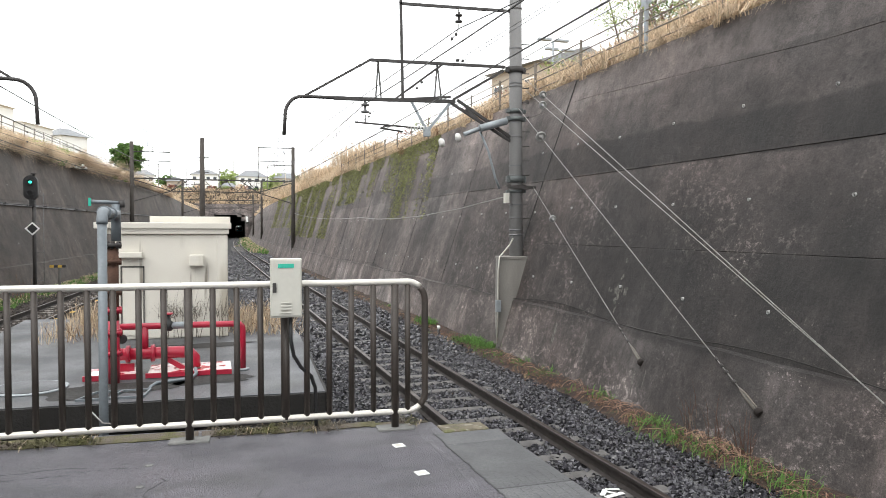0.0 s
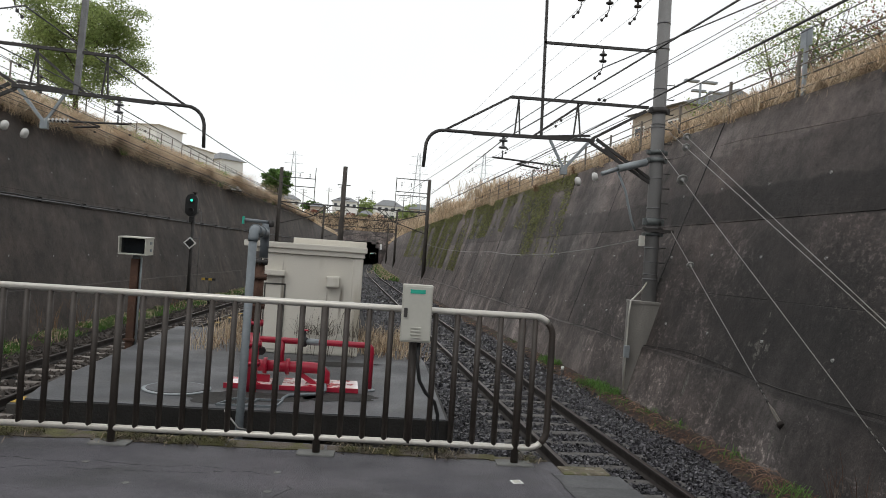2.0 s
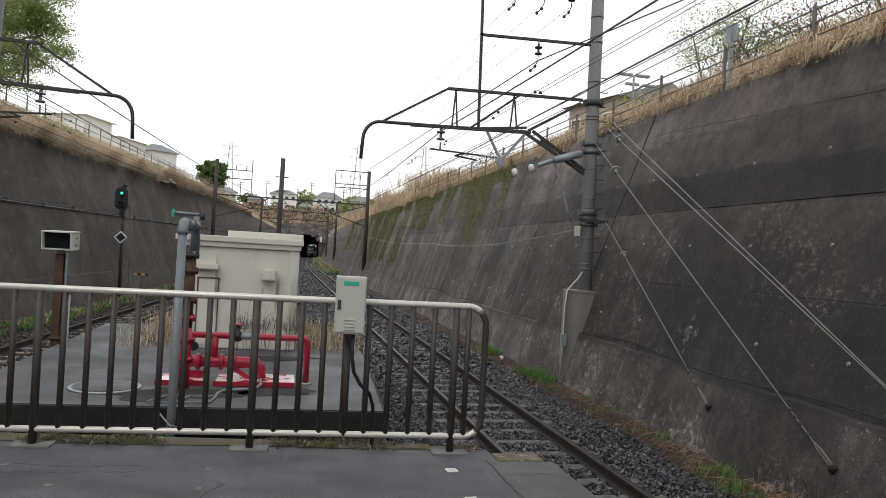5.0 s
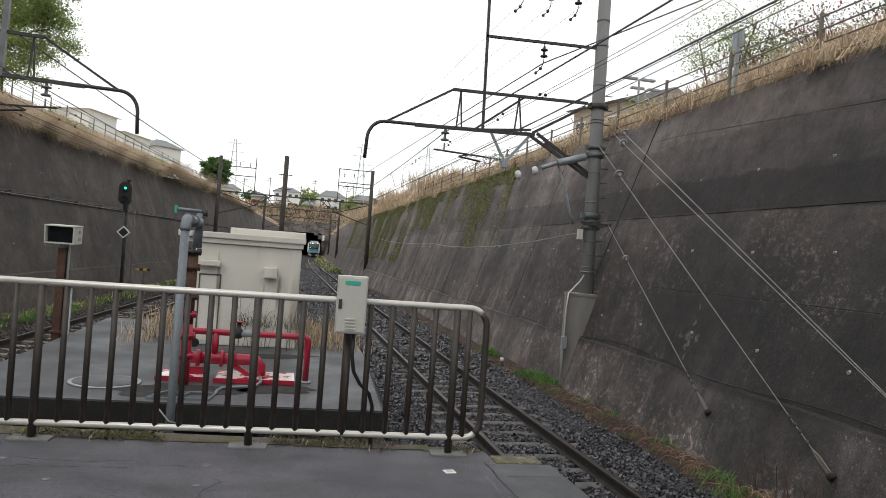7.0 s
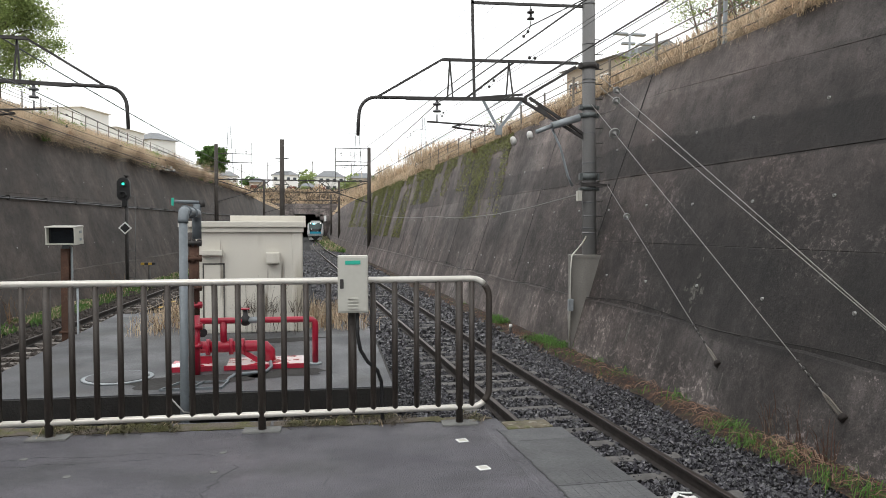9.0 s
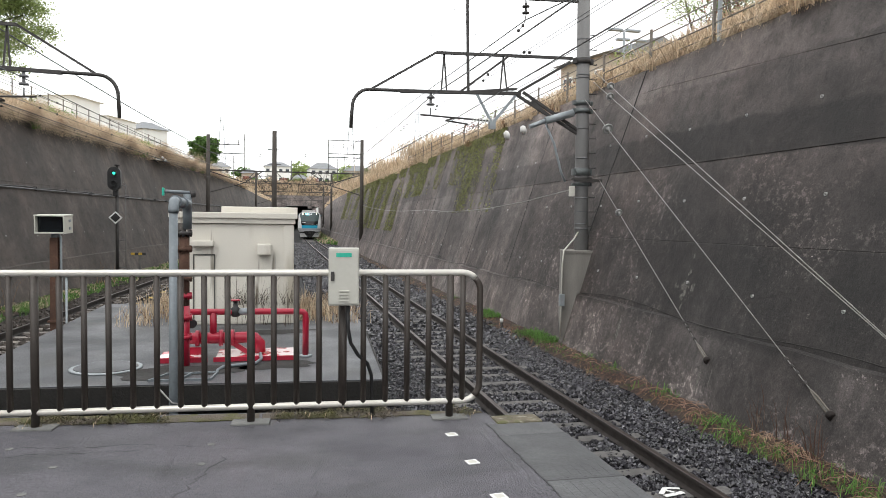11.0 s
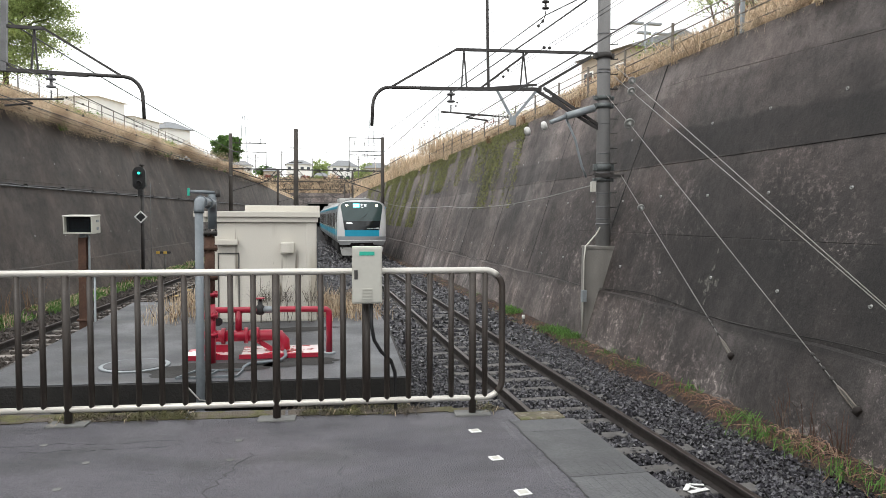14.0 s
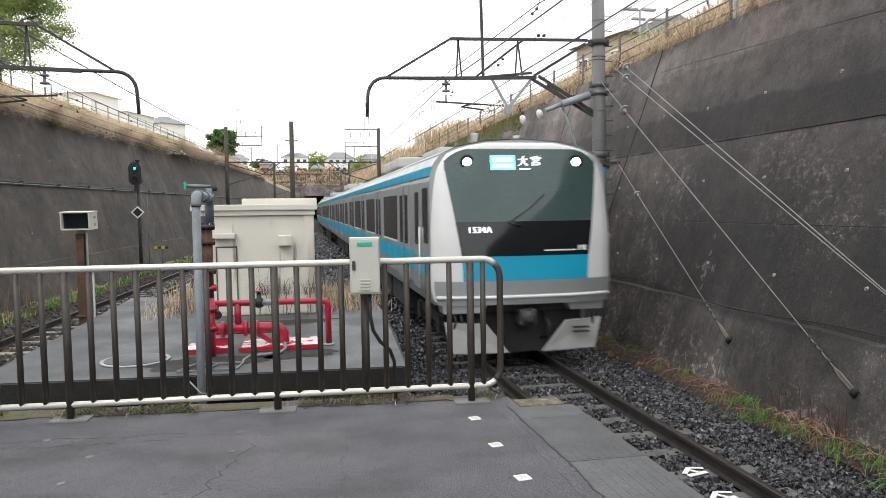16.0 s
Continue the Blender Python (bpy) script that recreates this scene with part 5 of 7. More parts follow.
gantry(60, -5.65, 6.5, "dark steel gantry with lattice beam across both tracks")
gantry(103, -3.4, 6.9, "dark steel gantry with lattice beam across both tracks, farther off")
gantry(146, -1.6, 8.2, "dark steel gantry with lattice beam near the tunnel")
q = thing("line_pole", "tall dark pole with short cross pins between the tracks", "pole", (-0.47, 51.3, -1.4))
bm = B()
tube(bm, [(0, 0, 0), (0, 0, 8.9)], 0.19, 12, 0.15)
part("shaft", bm, "dark_pole", q)
for z in (5.8, 6.6, 7.6):
    bm = B()
    bar(bm, (-0.45, 0, z), (0.45, 0, z), 0.05)
    part("cross_pin", bm, "steel", q)

# ---- train ----
def section(y, hw=1.475):
    half = [(hw - 0.06, 0.98), (hw, 1.2), (hw, 2.95), (hw - 0.05, 3.2), (hw - 0.17, 3.36), (hw - 0.42, 3.48), (hw - 0.85, 3.57), (0, 3.61)]
    return [(x, y, z) for x, z in half] + [(-x, y, z) for x, z in half[-2::-1]]


def loft(bm, loops, close=True):
    rings = [[bm.verts.new(p) for p in l] for l in loops]
    for a, b in zip(rings, rings[1:]):
        for k in range(len(a)):
            f = bm.faces.new((a[k], a[(k + 1) % len(a)], b[(k + 1) % len(a)], b[k]))
            f.smooth = False
    if close:
        bm.faces.new(rings[0])
        bm.faces.new(rings[-1][::-1])
    return bm


def side_panel(s, y0, y1, z0, z1, d0, d1, bevel=0.0):
    bm = B()
    a, b = sorted((s * (1.475 + d0), s * (1.475 + d1)))
    return box(bm, a, b, y0, y1, z0, z1, bevel=bevel)


def bogie(car, y):
    bm = B()
    for s in (-1, 1):
        box(bm, s * 1.0 - 0.06, s * 1.0 + 0.06, y - 1.3, y + 1.3, 0.42, 0.62, bevel=0.02)
        for d in (-1.05, 1.05):
            box(bm, s * 1.02 - 0.09, s * 1.02 + 0.09, y + d - 0.16, y + d + 0.16, 0.3, 0.6, bevel=0.02)
    box(bm, -1.0, 1.0, y - 0.25, y + 0.25, 0.45, 0.8)
    b = part("bogie", bm, "train_under", car)
    for d in (-1.05, 1.05):
        bm = B()
        tube(bm, [(-0.6, y + d, 0.43), (0.6, y + d, 0.43)], 0.07, 8)
        for s in (-1, 1):
            lathe(bm, (s * 0.5, y + d, 0.43), [(0, 0.43), (0.13, 0.43)], 20, (s, 0, 0))
        part("wheelset", bm, "rail_side", b)


def train_car(cab):
    car = thing("train_car", "stainless commuter train car with sky-blue stripes and lit headlights" if cab else "stainless commuter train car with sky-blue stripes and dark windows",
                "train car", group="cars of the train")
    y0 = 0.42 if cab else 0.05
    bm = B()
    loft(bm, [section(y0), section(19.75)])
    part("body", bm, "stainless", car)
    bm = B()
    half = [(1.31, 3.358), (1.055, 3.482), (0.625, 3.572), (0, 3.614)]
    prof = [(x, z + 0.012) for x, z in half] + [(-x, z + 0.012) for x, z in half[-2::-1]]
    rows = [[bm.verts.new((x, y, z)) for x, z in prof] for y in (y0, 19.74)]
    for k in range(len(prof) - 1):
        bm.faces.new((rows[0][k], rows[0][k + 1], rows[1][k + 1], rows[1][k]))
    part("roof", bm, "train_roof", car, "pale grey roof")
    bm = B()
    box(bm, -0.95, 0.95, 8.0, 11.4, 3.6, 3.86, bevel=0.06)
    part("air_conditioner", bm, "train_roof", car)
    bm = B()
    box(bm, -0.75, 0.75, 3.4, 5.4, 3.6, 3.74, bevel=0.04)
    part("roof_box", bm, "train_roof", car)
    bm = B()
    for a, b in ((4.5, 7.0), (7.4, 9.2), (9.6, 12.6), (13.0, 14.4)):
        box(bm, -1.25, 1.25, a, b, 0.35, 0.96, bevel=0.03)
    part("underfloor_box", bm, "train_under", car)
    for y in (2.9, 16.7):
        bogie(car, y)
    doors = (3.3, 8.0, 12.7, 17.4)
    for s in (-1, 1):
        for z0, z1 in ((1.40, 1.74), (3.03, 3.17)):
            bm = side_panel(s, y0 + 0.02, 19.74, z0, z1, -0.06 if z0 > 3 else 0.0, 0.004)
            part("stripe", bm, "train_blue", car, "sky-blue stripe")
        for c in doors:
            d = part("door", side_panel(s, c - 0.66, c + 0.66, 1.14, 2.97, 0.0, 0.010), "door_grey", car)
            for k in (-1, 1):
                part("door_glass", side_panel(s, c + k * 0.33 - 0.21, c + k * 0.33 + 0.21, 1.85, 2.78, 0.0, 0.014, 0.0), "train_glass", d)
            part("door_band", side_panel(s, c - 0.65, c + 0.65, 1.40, 1.74, 0.0, 0.012), "train_blue", d)
            part("door_gap", side_panel(s, c - 0.012, c + 0.012, 1.16, 2.95, 0.0, 0.016), "black", d)
        spans = [(a + 1.05, b - 1.25) for a, b in zip(doors, doors[1:])]
        if not cab:
            spans = [(0.6, 2.35)] + spans
        spans.append((18.25, 19.3))
        for a, b in spans:
            w = part("window", side_panel(s, a, b, 1.86, 2.80, 0.0, 0.008), "train_glass", car, "dark tinted window")
            part("window_sill", side_panel(s, a, b, 1.82, 1.86, 0.0, 0.014), "train_white", w)
        if cab:
            part("cab_window", side_panel(s, 0.62, 1.12, 1.95, 2.85, 0.0, 0.008), "train_glass", car)
            d = part("cab_door", side_panel(s, 1.35, 2.0, 1.14, 2.95, 0.0, 0.010), "door_grey", car)
            part("cab_door_glass", side_panel(s, 1.47, 1.88, 1.9, 2.8, 0.0, 0.014), "train_glass", d)
            bm = B()
            tube(bm, [(s * 1.51, 1.26, 1.2), (s * 1.51, 1.26, 2.2)], 0.014, 6)
            part("grab_rail", bm, "white", car)
    if not cab:
        return car

    # the front
    def hw(z):
        return float(np.interp(z, (1.0, 1.25, 2.2, 2.7, 3.05, 3.25, 3.38, 3.46, 3.52), (1.40, 1.455, 1.45, 1.42, 1.37, 1.30, 1.15, 0.90, 0.55)))

    def yf(x, z):
        return 0.20 * (abs(x) / 1.42) ** 3 + 0.12 * max(0.0, z - 1.75) ** 1.6

    def face(zs, half, off, bm=None, cols=16):
        bm = bm or B()
        rows = [[bm.verts.new((half(z) * (2 * k / cols - 1), yf(half(z) * (2 * k / cols - 1), z) - off, z)) for k in range(cols + 1)] for z in zs]
        for a, b in zip(rows, rows[1:]):
            for k in range(cols):
                bm.faces.new((a[k], a[k + 1], b[k + 1], b[k])).smooth = True
        return bm, rows
    zs = [1.05, 1.25, 1.4, 1.75, 2.0, 2.3, 2.6, 2.85, 3.05, 3.18, 3.28, 3.36, 3.42, 3.47, 3.52]
    bm, rows = face(zs, hw, 0.0)
    rim = [r[0] for r in rows] + rows[-1][1:] + [r[-1] for r in rows[-2::-1]]
    back = [bm.verts.new((v.co.x * 1.015, 0.46, v.co.z + (0.05 if v.co.z > 3.3 else 0))) for v in rim]
    for k in range(len(rim) - 1):
        bm.faces.new((rim[k], rim[k + 1], back[k + 1], back[k])).smooth = True
    mask = part("front_mask", bm, "train_white", car, "white moulded front mask")
    bm, _ = face([1.0, 1.1, 1.2, 1.3, 1.375], lambda z: hw(z) + 0.004, 0.008)
    part("front_sill", bm, "stainless", car, "grey front sill")
    bm = B()
    tube(bm, [(a, yf(a, 1.1) - 0.02, 1.12) for a in steps(-1.42, 1.42, 14)], 0.028, 8)
    part("lip", bm, "train_white", car)
    bm, _ = face([1.375, 1.5, 1.65, 1.76], lambda z: 1.02 + (z - 1.375) * 0.05, 0.008)
    part("front_band", bm, "train_blue", car, "sky-blue band")
    edge = lambda z: min(1.04 + (z - 1.76) * 0.155, hw(z) - 0.035)
    bm, _ = face([2.3, 2.45, 2.6, 2.85, 3.0, 3.15, 3.26, 3.34, 3.40, 3.445], edge, 0.010)
    screen = part("windscreen", bm, "screen_glass", car, "large tinted windscreen")
    bm, _ = face([1.76, 1.9, 2.1, 2.3], edge, 0.010)
    part("lower_panel", bm, "train_glass", car, "glossy black panel below the windscreen")
    for x in (-0.90, 0.90):
        bm = B()
        lathe(bm, (x, yf(x, 3.24) - 0.012, 3.24), [(0, 0.07), (0.012, 0.066), (0.03, 0.03)], 16, (0, -1, 0))
        part("headlight", bm, "headlight", car, "lit round headlight")
        bm = B()
        lathe(bm, (x, yf(x, 3.24) - 0.011, 3.24), [(0, 0.115), (0.008, 0.105)], 16, (0, -1, 0))
        part("headlight_bezel", bm, "train_glass", car)
    bm, _ = face([3.11, 3.34], lambda z: 0.26, 0.0)
    for v in bm.verts:
        v.co.x = v.co.x * 0.75 - 0.335
        v.co.y = yf(v.co.x, v.co.z) - 0.018
    part("service_display", bm, "display", screen, "cyan lit service display")
    for z in (3.27, 3.17):
        bm = B()
        box(bm, -0.49, -0.18, yf(0.33, z) - 0.026, yf(0.33, z) - 0.019, z - 0.025, z + 0.025)
        part("service_bar", bm, "display_white", screen)

    def lettering(name, text, x, z, size, mt, spacing=1.0):
        cu = bpy.data.curves.new(name, "FONT")
        cu.body, cu.size, cu.extrude, cu.space_character = text, size, 0.001, spacing
        cu.align_x, cu.align_y = "CENTER", "CENTER"
        tmp = new(name, cu)
        me = bpy.data.meshes.new_from_object(tmp.evaluated_get(bpy.context.evaluated_depsgraph_get()))
        bpy.data.objects.remove(tmp)
        me.materials.clear()
        me.materials.append(M[mt])
        ob = new(name, me)
        ob.parent = screen
        turn = math.degrees(math.atan2(yf(x + 0.05, z) - yf(x - 0.05, z), 0.1))
        ob.matrix_basis = pose(x, yf(x, z) - 0.026, z, 90, 0, turn)
    lettering("destination", "\u5927\u5bae", 0.10, 3.24, 0.17, "display_white", 1.5)
    lettering("run_number", "1534A", -0.76, 2.17, 0.135, "display_white", 1.08)
    bm = B()
    box(bm, -0.06, 0.1, yf(0, 3.12) - 0.024, yf(0, 3.12) - 0.019, 3.115, 3.135)
    part("small_bar", bm, "display_white", screen)
    bm = B()
    for k in range(6):
        a, b = 0.28 + 0.088 * k, 0.28 + 0.088 * (k + 1)
        bar(bm, (a, yf(a, 1.84) - 0.016, 1.84), (b, yf(b, 1.84) - 0.016, 1.84), 0.006, 0.022)
    box(bm, 0.85, 0.885, yf(.86, 1.86) - 0.02, yf(.86, 1.86) - 0.012, 1.83, 1.91)
    box(bm, 0.90, 0.99, yf(.95, 1.88) - 0.016, yf(.95, 1.88) - 0.008, 1.83, 1.91)
    part("operator_mark", bm, "white", screen, "white line and plain mark")
    bm = B()
    tube(bm, [(-0.3, yf(.3, 2.3) - 0.03, 2.28), (0.05, yf(0, 2.5) - 0.04, 2.5), (0.3, yf(.3, 2.7) - 0.035, 2.72)], 0.010, 6)
    tube(bm, [(-0.28, yf(.3, 2.25) - 0.03, 2.28), (-0.1, yf(0, 2.2) - 0.03, 2.22)], 0.014, 6)
    part("wiper", bm, "black", screen)
    for s in (-1, 1):
        bm = B()
        pts = [(1.30, 0.72), (0.66, 0.70), (0.28, 0.22), (1.20, 0.22)]
        f = [bm.verts.new((s * x, yf(x, 1) + 0.03 + (0.72 - z) * 0.12, z)) for x, z in pts]
        k = [bm.verts.new((s * x, yf(x, 1) + 0.10 + (0.72 - z) * 0.12, z)) for x, z in pts]
        bm.faces.new(f)
        bm.faces.new(k[::-1])
        for i in range(4):
            bm.faces.new((f[i], f[(i + 1) % 4], k[(i + 1) % 4], k[i]))
        part("skirt", bm, "skirt_white", car, "soiled white bow skirt")
        bm = B()
        for z in (0.5, 0.57):
            box(bm, *sorted((s * 0.78, s * 1.05)), yf(.9, 1) + 0.01, yf(.9, 1) + 0.04, z, z + 0.03)
        if s > 0:
            part("vent_slot", bm, "black", car)
        else:
            bm.free()
    bm = B()
    box(bm, -1.30, 1.30, 0.22, 0.5, 0.85, 1.02, bevel=0.03)
    part("apron", bm, "train_under", car)
    for s in (-1, 1):
        bm = B()
        pts = [(1.36, 1.06), (0.62, 1.06), (0.72, 0.88), (1.32, 0.86)]
        f = [bm.verts.new((s * x, yf(x, 1) + 0.02, z)) for x, z in pts]
        k = [bm.verts.new((s * x, 0.5, z)) for x, z in pts]
        bm.faces.new(f)
        bm.faces.new(k[::-1])
        for i in range(4):
            bm.faces.new((f[i], f[(i + 1) % 4], k[(i + 1) % 4], k[i]))
        part("apron_corner", bm, "stainless", car, "grey apron corner")
        bm = B()
        for q in range(3):
            tube(bm, [(s * (0.95 + 0.1 * q), 0.2, 0.88), (s * (0.93 + 0.1 * q), 0.14, 0.74), (s * (0.96 + 0.1 * q), 0.2, 0.6)], 0.022, 6)
        part("jumper_cable", bm, "black", car)
    bm = B()
    box(bm, -1.0, 1.0, 0.35, 0.6, 0.18, 0.86)
    part("pilot", bm, "train_under", car)
    bm = B()
    box(bm, -0.14, 0.14, -0.05, 0.4, 0.66, 0.92, bevel=0.04)
    lathe(bm, (0, -0.12, 0.79), [(0, 0.05), (0.04, 0.11), (0.12, 0.13)], 12, (0, 1, 0))
    part("coupler", bm, "steel", car)
    for x in (-0.35, 0.35):
        bm = B()
        tube(bm, [(x, 0.3, 0.85), (x * 1.1, 0.1, 0.65), (x * 1.05, 0.12, 0.45), (x * 0.9, 0.3, 0.4)], 0.03, 8)
        part("air_hose", bm, "black", car)
    for x, y, h in ((-0.62, 0.9, 0.22), (0.32, 1.6, 0.26)):
        bm = B()
        lathe(bm, (x, y, 3.5), [(0, 0.06), (h - .04, 0.05), (h, 0.065), (h + .03, .06)], 10)
        part("aerial", bm, "train_roof", car)
    return car


lead = train_car(True)
trail = train_car(False)
cars = [lead, trail] + [copy_thing(trail, Matrix()) for _ in range(8)]

# ---- ballast ----
def bed_height(x, y):
    d = np.minimum(np.abs(x - np.vectorize(track_x)(y)), np.abs(x - np.vectorize(track2_x)(y)))
    return np.interp(d, (1.3, 2.0), (-1.285, -1.395))


def rotations(rng, n):
    q = rng.normal(size=(n, 4))
    q /= np.linalg.norm(q, axis=1)[:, None]
    w, x, y, z = q.T
    return np.stack([1 - 2 * (y * y + z * z), 2 * (x * y - z * w), 2 * (x * z + y * w), 2 * (x * y + z * w), 1 - 2 * (x * x + z * z), 2 * (y * z - x * w),
                     2 * (x * z - y * w), 2 * (y * z + x * w), 1 - 2 * (x * x + y * y)], 1).reshape(n, 3, 3)


CORNERS = np.array([(-1, -1, -1), (1, -1, -1), (1, 1, -1), (-1, 1, -1), (-1, -1, 1), (1, -1, 1), (1, 1, 1), (-1, 1, 1)], float) / 2
QUADS = np.array([(3, 2, 1, 0), (4, 5, 6, 7), (0, 1, 5, 4), (1, 2, 6, 5), (2, 3, 7, 6), (3, 0, 4, 7)])


def ballast(name, lo, hi, y0, y1, n, size, material, label, centre, sleeper_y, seed):
    rng = np.random.default_rng(seed)
    y = y0 + (y1 - y0) * rng.random(n) ** 1.15
    a, b = np.vectorize(lo)(y), np.vectorize(hi)(y)
    x = a + (b - a) * rng.random(n)
    c = np.vectorize(centre)(y)
    off = np.abs((y - sleeper_y + 0.31) % 0.62 - 0.31)
    on_sleeper = (np.abs(x - c) < 1.0) & (off < 0.135)
    on_rail = np.abs(np.abs(x - c) - 0.57) < 0.085
    keep = ~(on_sleeper & (rng.random(n) < 0.9)) & ~on_rail
    x, y = x[keep], y[keep]
    n = len(x)
    z = bed_height(x, y) + rng.uniform(-0.02, 0.04, n)
    dims = size * rng.uniform(0.55, 1.25, (n, 1, 1)) * rng.uniform(0.7, 1.2, (n, 1, 3))
    v = (CORNERS[None] + rng.uniform(-0.24, 0.24, (n, 8, 3))) * dims
    v = np.einsum("nij,nkj->nki", rotations(rng, n), v) + np.stack([x, y, z], 1)[:, None]
    f = (QUADS[None] + 8 * np.arange(n)[:, None, None]).reshape(-1, 4)
    ob = arrays(name, v.reshape(-1, 3).tolist(), f.tolist(), material)
    return tagged(ob, label, "ballast", kind="stuff")


ballast("ballast", lambda y: 1.92 if y < 5.0 else 1.25, lambda y: 5.75, 2.5, 15, 105000, 0.036, "stones", "loose dark grey crushed-stone ballast around the track", track_x, -1.66, 1)
ballast("ballast", lambda y: 1.92, lambda y: 5.75, -9, 2.5, 20000, 0.052, "stones", "loose dark grey crushed-stone ballast beside the platform", track_x, -1.66, 9)
ballast("ballast", lambda y: 1.0, lambda y: 5.8, 15, 36, 20000, 0.075, "stones", "loose dark grey crushed-stone ballast around the track", track_x, -1.66, 2)
ballast("ballast", lambda y: 0.6, lambda y: 5.9, 36, 85, 11000, 0.12, "stones", "loose dark grey crushed-stone ballast around the track", track_x, -1.66, 3)
ballast("ballast", lambda y: track2_x(y) - 2.0, lambda y: track2_x(y) + 1.9, 9, 45, 15000, 0.075, "old_stones", "rust-brown ballast around the older track", track2_x, 5, 4)


# ---- grasses ----
def blades(name, pts, height, width, lean, material, label, seed, droop=0.5):
    """Bent blades at the points: three-sided, narrowing to a tip."""
    rng = np.random.default_rng(seed)
    p = np.array(pts, float)
    n = len(p)
    a, tilt = rng.uniform(0, 2 * np.pi, n), rng.uniform(0.1, 1.0, n) * lean
    h = rng.uniform(height[0], height[1], n)
    d = np.stack([np.cos(a), np.sin(a), np.zeros(n)], 1)
    s = np.stack([-np.sin(a + 0.6), np.cos(a + 0.6), np.zeros(n)], 1) * (width * rng.uniform(0.6, 1.3, n))[:, None] / 2
    up = np.array([0, 0, 1.0])
    mid = p + d * (h * tilt * 0.45)[:, None] + up * (h * 0.62)[:, None]
    tip = p + d * (h * tilt * 1.25)[:, None] + up * (h * (1 - droop * tilt))[:, None]
    v = np.stack([p - s, p + s, mid + s * 0.8, mid - s * 0.8, tip], 1).reshape(-1, 3)
    base = 5 * np.arange(n)
    f = [(b, b + 1, b + 2, b + 3) for b in base.tolist()] + [(b + 3, b + 2, b + 4) for b in base.tolist()]
    return tagged(arrays(name, v.tolist(), f, material), label, "grass", kind="stuff")


def fringe(name, foot, side, top, y0, y1, n, length, width, label, seed):
    """Dead grass hanging over the lip of a wall."""
    r = np.random.default_rng(seed)
    y = y0 + (y1 - y0) * r.random(n) ** 1.3
    y = y + 0.25 * np.sin(y * 5.0) + 0.6 * np.sin(y * 0.9 + 2 * np.sin(y * 0.31))
    x = np.array([foot(v) + side * (BATTER * (top(v) + 1.2) + 0.12) for v in y]) + side * r.uniform(-0.02, 0.5, n)
    z = np.array([top(v) for v in y]) + 0.04
    L = r.uniform(length[0], length[1], n) * (0.5 + 0.3 * np.sin(y * 0.8 + np.sin(y * 0.27) * 3) * np.sin(y * 2.3 + 1) + 0.25 * r.random(n))
    o, up = np.array([-side, 0, 0.0]), np.array([0, 0, 1.0])
    p = np.stack([x, y, z], 1)
    s = np.stack([np.zeros(n), np.full(n, width / 2), np.zeros(n)], 1)
    skew = np.stack([np.zeros(n), r.normal(0, 0.35, n), np.zeros(n)], 1) * L[:, None]
    mid = p + o * (L * 0.45)[:, None] + up * (L * r.uniform(0.15, 0.5, n))[:, None] + skew * 0.5
    tip = p + o * (L * 0.75)[:, None] - up * (L * r.uniform(0.0, 0.5, n))[:, None] + skew
    v = np.stack([p - s, p + s, mid + s, mid - s, tip], 1).reshape(-1, 3)
    base = (5 * np.arange(n)).tolist()
    f = [(b, b + 1, b + 2, b + 3) for b in base] + [(b + 3, b + 2, b + 4) for b in base]
    return tagged(arrays(name, v.tolist(), f, "straw"), label, "grass", kind="stuff")


def leaf_quads(p, size, rng, flat=None):
    n = len(p)
    if flat is None:
        R = rotations(rng, n)
        u, w = R[:, 0], R[:, 1]
    else:
        nrm = np.array(flat, float) + rng.normal(0, 0.35, (n, 3))
        nrm /= np.linalg.norm(nrm, axis=1)[:, None]
        u = np.cross(nrm, rng.normal(size=(n, 3)))
        u /= np.linalg.norm(u, axis=1)[:, None]
        w = np.cross(nrm, u)
    s = (size * rng.uniform(0.6, 1.3, n))[:, None]
    v = np.stack([p - u * s * 0.5, p + w * s * 0.3, p + u * s * 0.5, p - w * s * 0.3], 1).reshape(-1, 3)
    f = (np.arange(4)[None] + 4 * np.arange(n)[:, None])
    return v.tolist(), f.tolist()


def clumps(rng, centres, per, spread):
    c = np.repeat(np.array(centres, float), per, 0)
    c[:, :2] += rng.normal(0, spread, (len(c), 2))
    return c


rng = np.random.default_rng(7)


def bank_points(n, y0, y1, foot, side, top, run, rise, near=1.0):
    y = y0 + (y1 - y0) * rng.random(n) ** near
    d = run * rng.random(n) ** 1.3 + 0.02
    d += 0.12 * np.sin(y * 1.7)
    x = np.array([foot(v) + side * (BATTER * (top(v) + 1.2) + 0.2) for v in y]) + side * d
    z = np.array([top(v) for v in y]) + np.clip(d / run, 0, 1) * rise - 0.04
    return np.stack([x, y, z], 1)


TOP_R = lambda y: WALL_TOP
blades("dry_grass", clumps(rng, bank_points(2600, 5, 60, foot_r, 1, TOP_R, 2.3, 1.2, 1.3), 9, 0.10), (0.25, 0.75), 0.022, 1.1, "straw", "tall dry straw-coloured grass on the bank", 11, 0.7)
blades("dry_grass", clumps(rng, bank_points(1200, 60, 205, foot_r, 1, TOP_R, 2.3, 1.2), 6, 0.2), (0.5, 1.1), 0.06, 1.0, "straw", "tall dry straw-coloured grass on the far bank", 12, 0.7)
blades("dry_grass", clumps(rng, bank_points(2600, 17, 75, foot_l, -1, top_l, 5.0, 2.2, 1.2), 9, 0.12), (0.3, 0.95), 0.028, 1.1, "straw", "tall dry straw-coloured grass on the bank", 13, 0.7)
